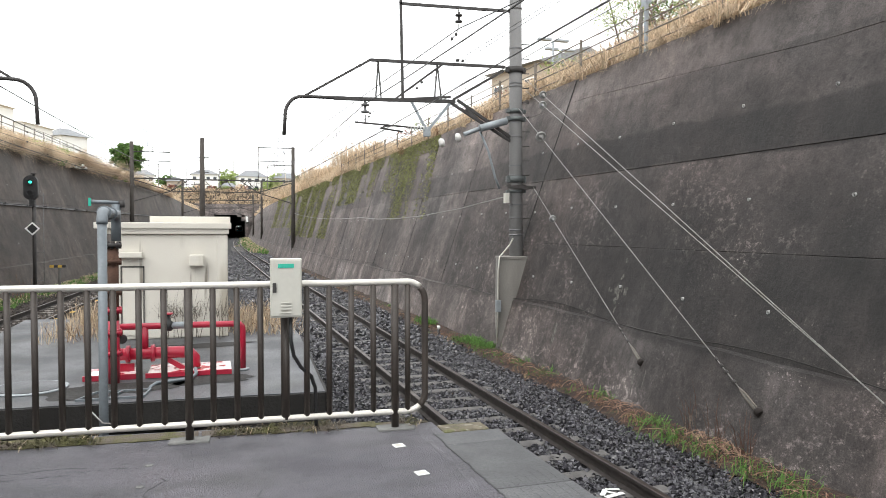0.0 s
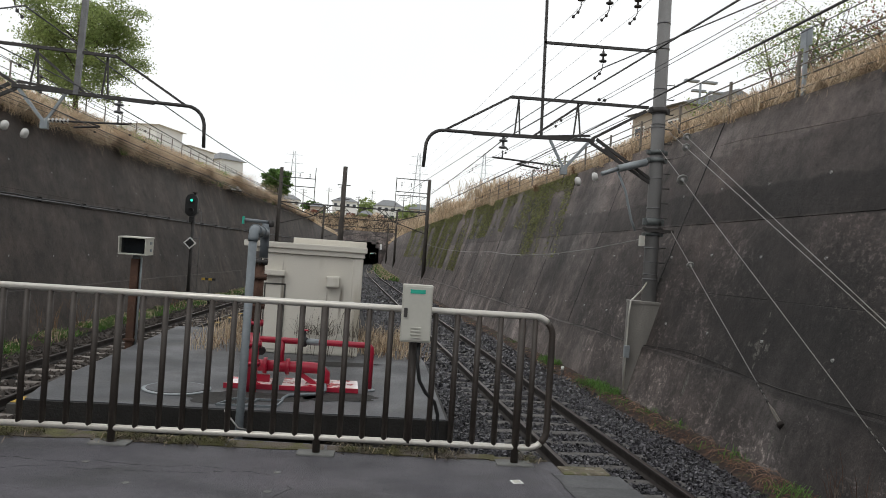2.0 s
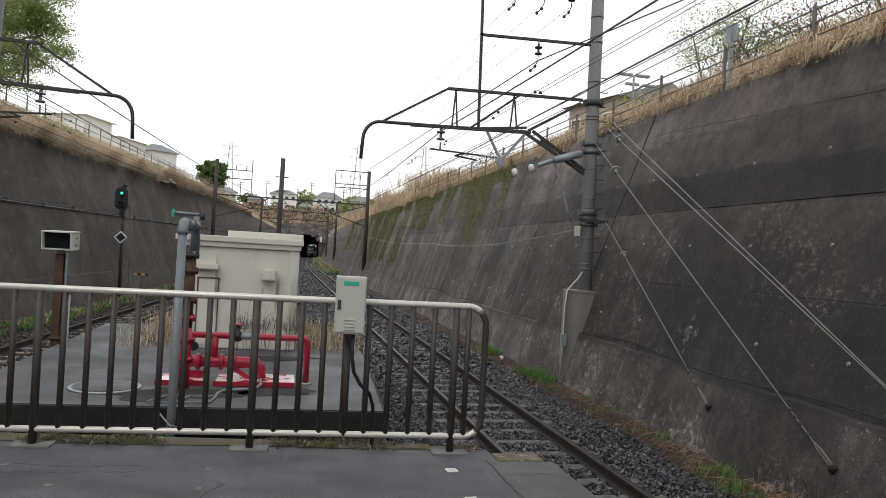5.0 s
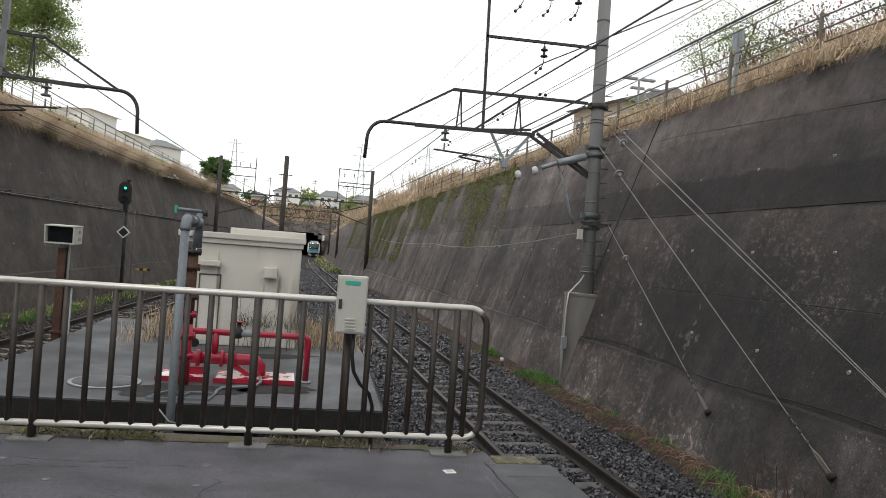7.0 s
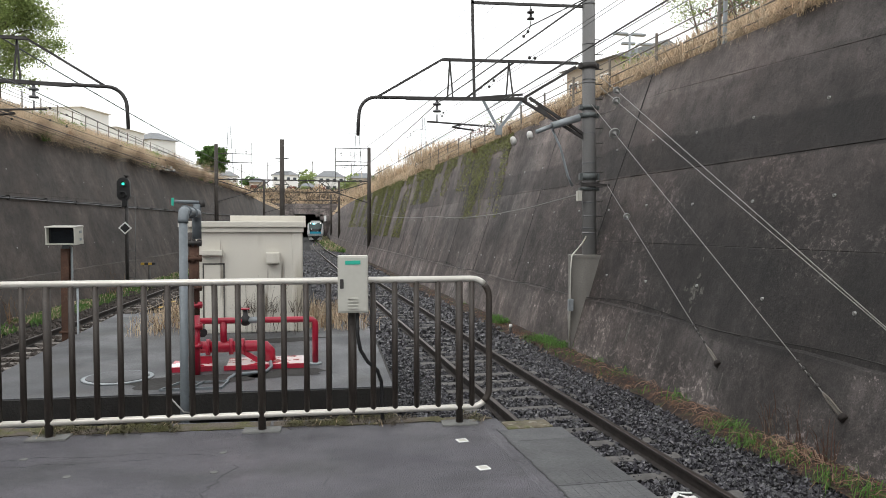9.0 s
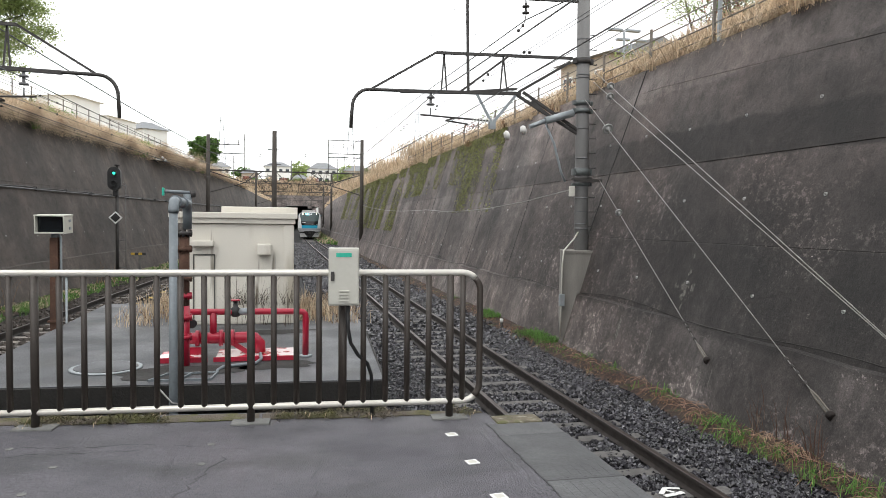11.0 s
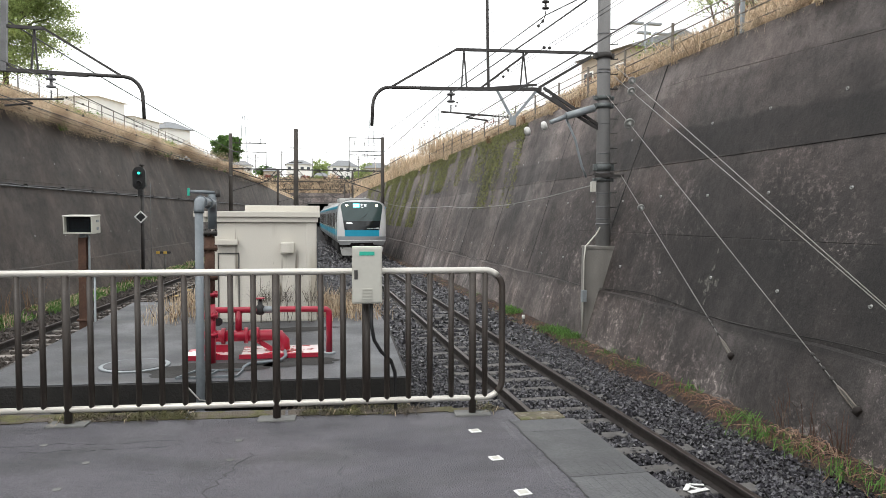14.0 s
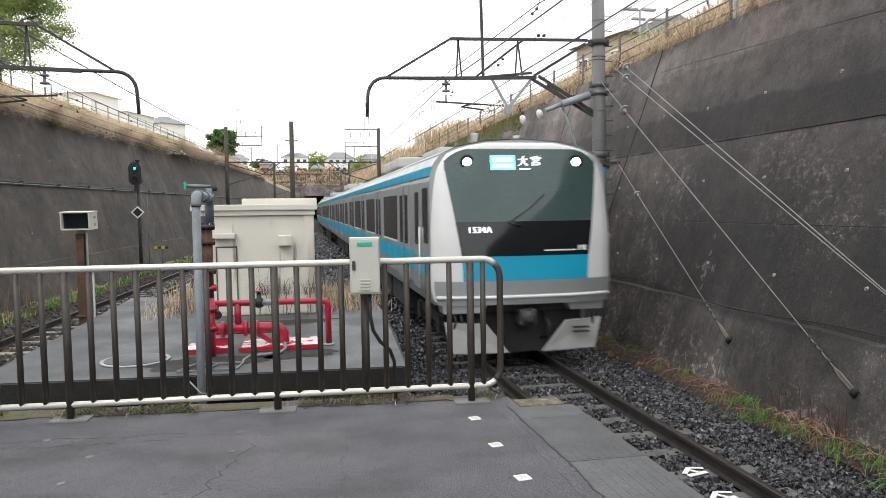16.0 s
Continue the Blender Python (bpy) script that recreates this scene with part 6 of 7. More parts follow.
blades("dry_grass", clumps(rng, bank_points(1200, 75, 205, foot_l, -1, top_l, 5.0, 2.2), 6, 0.25), (0.5, 1.1), 0.07, 1.0, "straw", "tall dry straw-coloured grass on the far bank", 14, 0.7)
fringe("hanging_grass", foot_r, 1, TOP_R, 5, 90, 12000, (0.25, 0.85), 0.02, "dead grass hanging over the wall top", 51)
fringe("hanging_grass", foot_l, -1, top_l, 14, 110, 28000, (0.4, 2.0), 0.026, "dead grass hanging over the wall top", 52)
def tussocks(foot, side, top, y0, y1, n, per, size, material, label, seed):
    """Heavy tufts that bulge over the lip of a wall at uneven spacing."""
    r = np.random.default_rng(seed)
    y = y0 + (y1 - y0) * r.random(n) ** 1.2
    x = np.array([foot(v) + side * (BATTER * (top(v) + 1.2) + 0.25) for v in y]) 
    out = r.uniform(-0.45, 1.5, n)
    x, z = x + side * out, np.array([top(v) for v in y]) + 0.02 + 1.1 * np.minimum(0, out + 0.15)
    c = np.repeat(np.stack([x, y, z], 1), per, 0)
    c[:, :2] += r.normal(0, 0.17 * size, (len(c), 2))
    c[:, 2] += np.clip(np.abs(c[:, 0] - np.repeat(x, per)) * 0.2, 0, 0.2)
    return blades("grass_tussock", c, (0.25 * size, 0.8 * size), 0.022, 1.5, material, label, seed, 0.85)


fringe("hanging_grass", foot_l, -1, top_l, 50, 84, 2600, (1.2, 3.6), 0.035, "long dead stems trailing down the wall", 53)
tussocks(foot_l, -1, top_l, 14, 75, 170, 46, 1.25, "straw", "heavy straw-coloured tussocks on the lip of the wall", 301)
tussocks(foot_l, -1, top_l, 14, 75, 70, 40, 1.0, "dead_weed", "brown dead tussocks on the lip of the wall", 302)
tussocks(foot_l, -1, top_l, 20, 75, 34, 46, 0.8, "grass", "green tussocks on the lip of the wall", 303)
tussocks(foot_r, 1, TOP_R, 5, 60, 110, 40, 0.8, "straw", "heavy straw-coloured tussocks on the lip of the wall", 304)
tussocks(foot_r, 1, TOP_R, 5, 60, 40, 30, 0.6, "dead_weed", "brown dead tussocks on the lip of the wall", 305)
g = bank_points(260, 6, 60, foot_r, 1, TOP_R, 1.4, 0.7)
g = g[np.sin(g[:, 1] * 0.9 + 1.0) > 0.55]
blades("bank_grass", clumps(rng, g, 14, 0.1), (0.12, 0.35), 0.02, 1.0, "grass", "fresh green grass tufts on the bank edge", 15)
g = bank_points(500, 18, 80, foot_l, -1, top_l, 3.0, 1.3)
g = g[np.sin(g[:, 1] * 0.35 + 0.5) > 0.4]
blades("bank_grass", clumps(rng, g, 14, 0.15), (0.15, 0.4), 0.03, 1.0, "grass", "fresh green grass tufts on the bank", 16)

# soil and weeds at the wall's foot
bm = B()
grid_mesh(lambda y: [foot_r(y) - 0.62 + 0.12 * math.sin(y * 1.3), foot_r(y) - 0.4, foot_r(y) - 0.2, foot_r(y) + 0.05], steps(3, 70, 130),
          lambda x, y: -1.395 + 0.14 * max(0, min(1, (x - foot_r(y) + 0.62) / 0.3)) + 0.05 * noise.noise((x * 3, y * 2.2, 0)), bm)
whole("soil_strip", bm, "soil", "brown soil strip along the foot of the wall", "soil", kind="structure")
n = 420
yy = 4 + 45 * rng.random(n) ** 1.4
pts = np.stack([6.13 - np.abs(rng.normal(0.22, 0.2, n)), yy, np.full(n, -1.29)], 1)
blades("weeds", clumps(rng, pts, 8, 0.1), (0.02, 0.07), 0.009, 4.5, "dead_weed", "flattened dry weeds along the wall foot", 17, 0.85)
bm = B()
rs = random.Random(77)
for cx, cy, sx, sy, n in ((5.86, 7.45, 0.10, 0.28, 60), (5.8, 6.4, 0.12, 0.4, 22), (5.72, 8.8, 0.12, 0.6, 26), (5.85, 10.8, 0.14, 1.0, 30), (5.8, 13.2, 0.14, 1.0, 26), (5.75, 5.4, 0.14, 0.4, 16)):
    for _ in range(n):
        x, y, a, ln = rs.gauss(cx, sx), rs.gauss(cy, sy), rs.uniform(0, 6.283), rs.uniform(0.12, 0.42)
        turn, z, pts = rs.uniform(-1.6, 1.6), -1.255 + rs.uniform(0, 0.05), []
        for k in range(6):
            f = k / 5
            pts.append((min(x, 6.02), y, z + 0.07 * math.sin(3.14 * f) * rs.uniform(0.5, 1)))
            x += math.cos(a + turn * f) * ln / 5
            y += math.sin(a + turn * f) * ln / 5
        tube(bm, pts, rs.uniform(0.003, 0.006), 4, 0.002)
whole("dead_stalks", bm, "straw_litter", "curled dead stalks lying along the wall foot", "stalks", kind="stuff")
pts = np.stack([6.08 - np.abs(rng.normal(0.22, 0.16, 6000)), 4.2 + 18 * rng.random(6000) ** 1.2, np.full(6000, -1.262) + rng.uniform(-0.03, 0.03, 6000)], 1)
v, f = leaf_quads(pts, 0.035, rng, (0, 0, 1.5))
tagged(arrays("leaf_litter", v, f, "rust_litter"), "reddish-brown leaf litter along the wall foot", "litter", kind="stuff")
pts = [(5.95, 15.9, -1.28), (6.0, 15.3, -1.28), (5.92, 16.4, -1.28), (5.9, 19.6, -1.28), (5.95, 20.3, -1.28), (6.0, 13.3, -1.27), (6.0, 12.1, -1.27), (5.75, 8.6, -1.28), (5.6, 8.0, -1.3),
       (5.65, 6.6, -1.29), (5.75, 6.1, -1.29), (5.7, 7.3, -1.28), (5.5, 5.7, -1.3), (5.95, 10.2, -1.27), (5.9, 24.5, -1.27)]
tuft = np.concatenate([clumps(rng, pts, 30, 0.13), clumps(rng, pts[:5], 260, 0.15), clumps(rng, pts[7:13], 38, 0.12)])
tuft = np.concatenate([tuft, clumps(rng, np.stack([5.85 - np.abs(rng.normal(0, .2, 120)), 4.5 + 12 * rng.random(120), np.full(120, -1.3)], 1)[::6], 8, .08)])
blades("grass_tufts", tuft, (0.06, 0.25), 0.011, 1.6, "grass", "fresh green grass tufts at the wall foot", 18, 0.6)
twigs = clumps(rng, [(6.0, 7.45, -1.25), (6.02, 7.0, -1.25), (6.05, 8.2, -1.25)], 9, 0.1)
blades("dead_stems", clumps(rng, twigs, 2, 0.05), (0.25, 0.75), 0.010, 0.6, "rust", "reddish dead weed stems at the wall foot", 19, 0.2)

# dry grass round the hut and by the older track
pts = np.concatenate([np.stack([rng.uniform(-2.15, -1.35, 60), rng.uniform(10.55, 13.4, 60), np.full(60, -0.5)], 1),
                      np.stack([rng.uniform(0.2, 1.15, 70), rng.uniform(10.6, 13.0, 70), np.full(70, -0.4)], 1),
                      np.stack([rng.uniform(-3.7, -3.0, 24), rng.uniform(7.0, 9.5, 24), np.full(24, -1.3)], 1)])
pts[:, 2] = np.where(pts[:, 0] < -2.98, -1.3, np.where(pts[:, 1] > 13.5, -1.3, -0.12))
blades("dry_grass", clumps(rng, pts, 9, 0.08), (0.12, 0.5), 0.009, 0.8, "straw", "tall dry grass growing round the hut and slab", 20, 0.4)
blades("dry_grass", clumps(rng, pts[::2] + (0.05, 0.05, 0), 8, 0.1), (0.12, 0.42), 0.009, 1.3, "dead_weed", "brown dead grass round the hut and slab", 28, 0.6)
yv = 14 + 40 * rng.random(200)
pts = np.stack([np.array([foot_l(v) for v in yv]) + 0.25 + np.abs(rng.normal(0, .4, 200)), yv, np.full(200, -1.38)], 1)
blades("grass_tufts", clumps(rng, pts, 12, 0.12), (0.08, 0.3), 0.02, 1.2, "grass", "green weeds at the foot of the wall by the older track", 21)
blades("dry_grass", clumps(rng, pts[::3] + (0.1, 0.4, 0), 8, 0.15), (0.1, 0.4), 0.02, 0.8, "straw", "dry weeds at the foot of the wall by the older track", 22)
bm = B()
grid_mesh(lambda y: [foot_l(y) - 0.1, foot_l(y) + 0.4, foot_l(y) + 0.9 + 0.2 * math.sin(y * 0.8)], steps(4, 80, 110), lambda x, y: -1.30 + 0.06 * noise.noise((x * 2, y * 1.5, 0)) - 0.09 * (x - foot_l(y)), bm)
whole("soil_strip", bm, "soil", "brown soil strip along the foot of the older wall", "soil", kind="structure")
n = 2200
yv = 9 + 52 * rng.random(n) ** 1.2
pts = np.stack([np.array([foot_l(v) for v in yv]) + np.abs(rng.normal(0.3, 0.35, n)), yv, np.full(n, -1.36)], 1)
pts = pts[np.sin(pts[:, 1] * 0.55) + 0.5 * np.sin(pts[:, 1] * 1.9) > -0.5]
blades("low_grass", clumps(rng, pts, 12, 0.09), (0.05, 0.24), 0.02, 1.6, "grass", "low green growth at the foot of the older wall", 26, 0.7)
blades("low_grass", clumps(rng, pts[::3], 9, 0.12), (0.06, 0.3), 0.016, 1.8, "straw", "low dry growth at the foot of the older wall", 27, 0.8)
pts = clumps(rng, [(-7.7, 22.5, -1.3), (-7.9, 20.5, -1.3), (-6.9, 31, -1.3)], 24, 0.2)
blades("red_shrub", pts, (0.4, 1.2), 0.012, 0.6, "dead_weed", "small reddish shrub at the wall foot", 23, 0.1)

# moss and straw litter on the platform end
pts = np.stack([rng.uniform(-3.4, 1.4, 420), np.zeros(420), np.full(420, 0.008)], 1)
pts[:, 1] = 5.20 - 0.0711 * pts[:, 0] + rng.uniform(-0.05, 0.14, 420)
pts = pts[np.sin(pts[:, 0] * 4.1) + 0.6 * np.sin(pts[:, 0] * 11.0) > -0.35]
blades("moss_grass", clumps(rng, pts, 10, 0.028), (0.012, 0.045), 0.008, 2.5, "moss", "thin moss and grass along the platform end", 24)
blades("moss_grass", clumps(rng, pts[::7], 4, 0.05), (0.015, 0.05), 0.005, 4.0, "straw", "flat straw litter along the platform end", 25, 0.95)


# ---- creepers on the wall ----
def wall_point(y, z, off=0.03):
    return np.array([foot_r(y) + BATTER * (z + 1.2) + 0.03 - off, y, z])


cp = []
for y0, y1, z0, z1, n in ((25, 31, 1.8, 4.85, 9500), (31, 36, 3.0, 4.85, 3500), (37, 45, 2.8, 4.85, 8500), (46, 68, 0.8, 4.85, 52000), (66, 90, 1.5, 4.85, 22000)):
    for _ in range(n):
        y, z = rng.uniform(y0, y1), z1 - (z1 - z0) * rng.random() ** 1.4
        if noise.noise((y * 0.5 + 0.15 * z, z * 0.10, 3.0)) + 0.45 * noise.noise((y * 2.6, z * 0.35, 9.0)) > rng.uniform(-0.18, 0.30) - 0.3 * (z > 4.3):
            cp.append(wall_point(y - 0.3 * (z1 - z), z, rng.uniform(0.01, 0.08)))
v, f = leaf_quads(np.array(cp), 0.085, rng, (-1, 0, 0.3))
tagged(arrays("wall_creeper", v, f, "fern"), "green creeping plants hanging down the concrete wall", "creeper", kind="stuff")


# ---- trees and shrubs ----
def tree(name, base, height, crown, leaf, count, size, label, seed, hollow=0.0, stems=1, spread=0.13):
    """Trunk, limbs and a crown of many leaves set in clumps round the limb ends."""
    r = np.random.default_rng(seed)
    t = thing(name, label, "tree" if name == "tree" else "shrub", base)
    trunk, tips = B(), []
    for s in range(stems):
        lean = r.normal(0, 0.08 if stems == 1 else 0.35, 2)
        top = Vector((lean[0] * height, lean[1] * height, height * 0.72))
        tube(trunk, [(0, 0, -0.3), top * 0.45, top], height * 0.022 / stems ** 0.5, 8, height * 0.006)
        for k in range(10):
            f = r.uniform(0.4, 1.0)
            a = r.uniform(0, 6.283)
            q = top * f
            e = q + Vector((math.cos(a) * crown[0] * r.uniform(0.4, 0.95), math.sin(a) * crown[0] * r.uniform(0.4, 0.95), crown[1] * r.uniform(-0.1, 0.8)))
            tube(trunk, [q, q.lerp(e, 0.5) + Vector((0, 0, 0.1)), e], height * 0.008 / stems ** 0.6, 5, height * 0.002 / stems ** 0.6)
            tips += [e, q.lerp(e, 0.7)]
    part("trunk", trunk, "bark", t)
    cen = np.array([0, 0, height - crown[1]])
    c = []
    while len(c) < 70:
        d = r.uniform(-1, 1, 3)
        m = np.linalg.norm(d)
        if hollow < m < 1:
            c.append(cen + d * (crown[0], crown[0], crown[1]))
    c = np.array(c + [np.array(x) for x in tips])
    p = c[r.integers(0, len(c), count)] + r.normal(0, crown[0] * spread, (count, 3)) * (1, 1, 0.6)
    v, f = leaf_quads(p, size, r)
    arrays("crown", v, f, leaf, t)
    return t


tree("tree", (-12.75, 35, 6.6), 6.5, (2.65, 2.9), "leaf", 42000, 0.11, "leafy young tree in fresh spring green above the bank", 31, 0.35, spread=0.12)
tree("tree", (-10.8, 110, 6.4), 7.0, (2.0, 2.0), "dark_leaf", 7000, 0.42, "small dense round green tree on the bank", 33)
tree("shrub", (12.6, 20, 5.9), 4.0, (1.5, 1.3), "leaf", 3600, 0.065, "thin shrub with sparse spring leaves behind the railing", 34, 0.2, 4)
tree("shrub", (12.3, 16.5, 6.0), 2.6, (1.5, 0.8), "leaf", 2200, 0.065, "thin shrub with sparse spring leaves behind the railing", 35, 0.2, 4)
for k, (x, y, h, c) in enumerate(((6, 246, 8, 4), (-12, 236, 5, 3), (22, 244, 7, 4.5), (28, 240, 6, 4), (36, 250, 7, 5), (-30, 250, 8, 5), (19, 232, 4, 3), (-42, 245, 8, 6))):
    tree("tree", (x, y, 12.4), h, (c, h * 0.42), "dark_leaf" if k % 2 else "leaf", 900, 0.9, "far green tree on the hill over the tunnel", 40 + k)
for k in range(9):
    tree("shrub", (10.2 + rng.uniform(0, 2), 9 + 5 * k + rng.uniform(0, 3), 5.95), 1.3, (0.9, 0.5), "red_leaf" if k % 3 == 0 else "leaf", 260, 0.09, "low hedge shrub with reddish new leaves behind the railing", 60 + k, 0, 5)
for k in range(9):
    y = 26 + 5.5 * k + rng.uniform(-1, 1)
    d = rng.uniform(0.6, 3.2)
    tree("shrub", (foot_l(y) - 0.3 * (top_l(y) + 1.2) - 0.3 - d, y, top_l(y) + 2.2 * d / 5.0 - 0.1), 0.9, (0.9, 0.4), "leaf" if k % 3 else "grass", 420, 0.09, "low green shrub among the dry grass of the bank", 140 + k, 0, 5)
for k in range(10):
    tree("shrub", (9.7 + rng.uniform(0, 1.0), 5.5 + 1.1 * k, 5.6), 1.5, (0.8, 0.55), ("red_leaf", "dead_weed", "dark_leaf")[k % 3], 520, 0.06, "reddish hedge shrub close behind the railing", 160 + k, 0, 6)
n = 2600
pts = np.stack([rng.normal(0, 1.2, n), 40 + 66 * rng.random(n), np.full(n, 5.5)], 1)
pts[:, 0] += np.array([foot_r(v) for v in pts[:, 1]]) + 4.2
pts = pts[np.sin(pts[:, 1] * 0.33) + 0.4 * np.sin(pts[:, 1] * 0.9) > -0.35]
blades("tall_dry_grass", clumps(rng, pts, 12, 0.25), (0.5, 1.6), 0.04, 0.9, "straw", "tall pale dry grass on the crest of the bank", 80, 0.5)

# ---- railings ----
def railing(name, xf, z0, zs, y0, y1, gap, mt, label):
    g = thing(name, label, "railing")
    for z in zs:
        bm = B()
        tube(bm, [(xf(y), y, z0(y) + z) for y in steps(y0, y1, max(2, int((y1 - y0) / 6)))], 0.015, 6)
        part("rail", bm, mt, g)
    y = y0 + 0.2
    bm = B()
    box(bm, -0.025, 0.025, -0.025, 0.025, -0.15, zs[0] + 0.06)
    me = mesh_of("post", bm, mt)
    while y < y1:
        ob = new("post", me)
        ob.parent, ob.location = g, (xf(y), y, z0(y))
        y += gap
    return g


railing("railing", lambda y: foot_r(y) + 1.88, lambda y: WALL_TOP, (0.81, 0.60, 0.38, 0.16), 5.0, 46, 2.4, "old_rail", "weathered grey four-rail railing along the wall top")
railing("railing", lambda y: foot_l(y) - 0.3 * (top_l(y) + 1.2) - 4.2, lambda y: top_l(y) + 2.0, (1.0, 0.65, 0.3), 18, 120, 2.4, "old_rail", "thin grey railing on top of the bank")
sgn = thing("sign", "small faded rectangular sign on the railing", "sign", (8.03, 12.25, WALL_TOP))
bm = B()
box(bm, -0.03, 0.03, -0.03, 0.03, 0, 1.25)
part("post", bm, "galv", sgn)
bm = B()
box(bm, -0.01, 0.01, -0.17, 0.17, 0.92, 1.25)
part("plate", bm, "galv", sgn)
for x, y in ((14.9, 30.0), (16.0, 31.5)):
    lamp = thing("street_lamp", "thin grey street lamp with flat double head", "street lamp", (x, y, 5.9), group="street lamps")
    bm = B()
    tube(bm, [(0, 0, 0), (0, 0, 4.1)], 0.05, 8)
    part("post", bm, "galv", lamp)
    for s in (-1, 1):
        bm = B()
        box(bm, *sorted((s * 0.1, s * 0.75)), -0.12, 0.12, 4.1, 4.2, bevel=0.02)
        part("head", bm, "galv", lamp)


# ---- houses ----
def house(at, w, d, h, roof_h, wall, label, turn=0.0, rows=2, cols=4, hip=True, glass="window", cover="roof_grey"):
    g = thing("house", label, "house", at, turn)
    bm = B()
    box(bm, -w / 2, w / 2, 0, d, -1.5, h)
    part("wall", bm, wall, g)
    bm = B()
    o = 0.45
    e = [bm.verts.new(p) for p in ((-w / 2 - o, -o, h), (w / 2 + o, -o, h), (w / 2 + o, d + o, h), (-w / 2 - o, d + o, h))]
    rr = [bm.verts.new((-(w / 2 - w * 0.3) if hip else -w / 2 - o, d / 2, h + roof_h)), bm.verts.new((w / 2 - w * 0.3 if hip else w / 2 + o, d / 2, h + roof_h))]
    for q in ((e[0], e[1], rr[1], rr[0]), (e[2], e[3], rr[0], rr[1]), (e[1], e[2], rr[1]), (e[3], e[0], rr[0]), (e[3], e[2], e[1], e[0])):
        bm.faces.new(q)
    part("roof", bm, cover, g)
    for r in range(rows):
        for c in range(cols):
            x = -w / 2 + w * (c + 0.5) / cols
            z = h * (r + 0.52) / rows
            bm = B()
            box(bm, x - w / cols * 0.3, x + w / cols * 0.3, -0.05, 0.0, z - 0.65, z + 0.65)
            win = part("window", bm, "white", g)
            bm = B()
            box(bm, x - w / cols * 0.25, x + w / cols * 0.25, -0.07, -0.052, z - 0.55, z + 0.55)
            part("pane", bm, glass, win)
    return g


house((-1.2, 236, 12.6), 8.0, 7, 5.6, 1.6, "house_white", "two-storey pale house with grey hipped roof on the hill", 0)
house((13.3, 236, 13.0), 8.6, 7, 4.8, 2.2, "house_white", "two-storey white house with grey hipped roof on the hill", 6)
house((5.5, 228, 12.4), 5.0, 5, 1.6, 1.3, "house_brick", "low house with reddish walls on the hill", -4, 1, 3)
house((-9.5, 232, 12.4), 5.0, 5, 3.2, 1.3, "house_tan", "small tan house on the hill", 4, 1, 3)
house((24, 238, 13.0), 8, 7, 4.6, 2.0, "house_tan", "two-storey tan house on the hill", 0)
house((-20, 240, 12.6), 8, 7, 5.2, 1.8, "house_white", "two-storey pale house on the hill", 3)
house((19.5, 45, 5.9), 5.0, 8, 6.3, 1.5, "house_tan", "tan house with grey gabled roof above the wall", -75, 2, 3, hip=False)
house((25, 62, 5.9), 7.0, 8, 5.5, 1.6, "house_white", "pale house with grey roof above the wall", -70, 2, 3)
house((-18.3, 115, 8.3), 3.8, 5, 6.2, 1.3, "house_white", "white house with brick balcony above the bank", 40, 1, 3, glass="window_pale")
FLAT = dict(turn=72, rows=1, cols=3, glass="window_pale", cover="house_white")
house((-21.8, 90, 7.2), 5.5, 5, 7.6, 0.15, "house_white", "white flat-roofed block above the bank", **FLAT)
house((-20.6, 103, 7.4), 7.0, 5, 6.9, 0.15, "house_white", "white flat-roofed block above the bank", **FLAT)

# far pylons, in a pale material that stands in for haze
for x, y, z1, s in ((-46.4, 600, 82, 1), (55.5, 600, 89, 1), (111, 600, 94, 1)):
    g = thing("pylon", "steel lattice power pylon in the distance, paled for haze", "pylon", (x, y, 14), group="power pylons")
    h = z1 - 14
    bm = B()
    for a in (-1, 1):
        for b in (-1, 1):
            bar(bm, (a * 5, b * 5, 0), (a * 0.8, b * 0.8, h), 0.2)
    part("leg_frame", bm, "galv", g)
    bm = B()
    for k in range(9):
        z0, zn = h * k / 9, h * (k + 1) / 9
        w0, wn = 5 - 4.2 * k / 9, 5 - 4.2 * (k + 1) / 9
        for s in (-1, 1):
            bar(bm, (-w0 * s, -w0, z0), (wn * s, -wn, zn), 0.1)
    part("lattice", bm, "galv", g)
    for k, zz in enumerate((h - 3, h - 10, h - 17)):
        bm = B()
        bar(bm, (-6.5 - k, 0, zz), (6.5 + k, 0, zz), 0.22)
        part("cross_arm", bm, "galv", g)

# portal sign, small markers
bm = B()
box(bm, PX + 4.0, PX + 4.6, PORTAL_Y - 0.2, PORTAL_Y - 0.05, 3.2, 4.9)
whole("portal_sign", bm, "white", "white upright board beside the tunnel mouth", "sign")
m1 = thing("marker_stub", "short white-topped marker stub in the ballast", "marker post", (5.62, 17.9, -1.4))
bm = B()
tube(bm, [(0, 0, 0), (0, 0, 0.22)], 0.04, 10)
part("stub", bm, "steel", m1)
bm = B()
tube(bm, [(0, 0, 0.221), (0, 0, 0.31)], 0.045, 10)
part("cap", bm, "white", m1)
for px, py in ((3.80, 6.385), (3.72, 5.765)):
    m2 = thing("painted_mark", "white strokes painted on a concrete sleeper", "painted mark", (px, py, -1.238), 0)
    bm = B()
    for a, b, w in (((-0.12, -0.02), (0.0, 0.12), 0.05), ((0.0, 0.12), (0.14, 0.08), 0.035), ((-0.11, -0.08), (0.12, -0.02), 0.055), ((-0.02, 0.06), (0.04, -0.02), 0.03)):
        bar(bm, (*a, 0.0), (*b, 0.0), w, 0.006)
    part("stroke", bm, "white", m2)

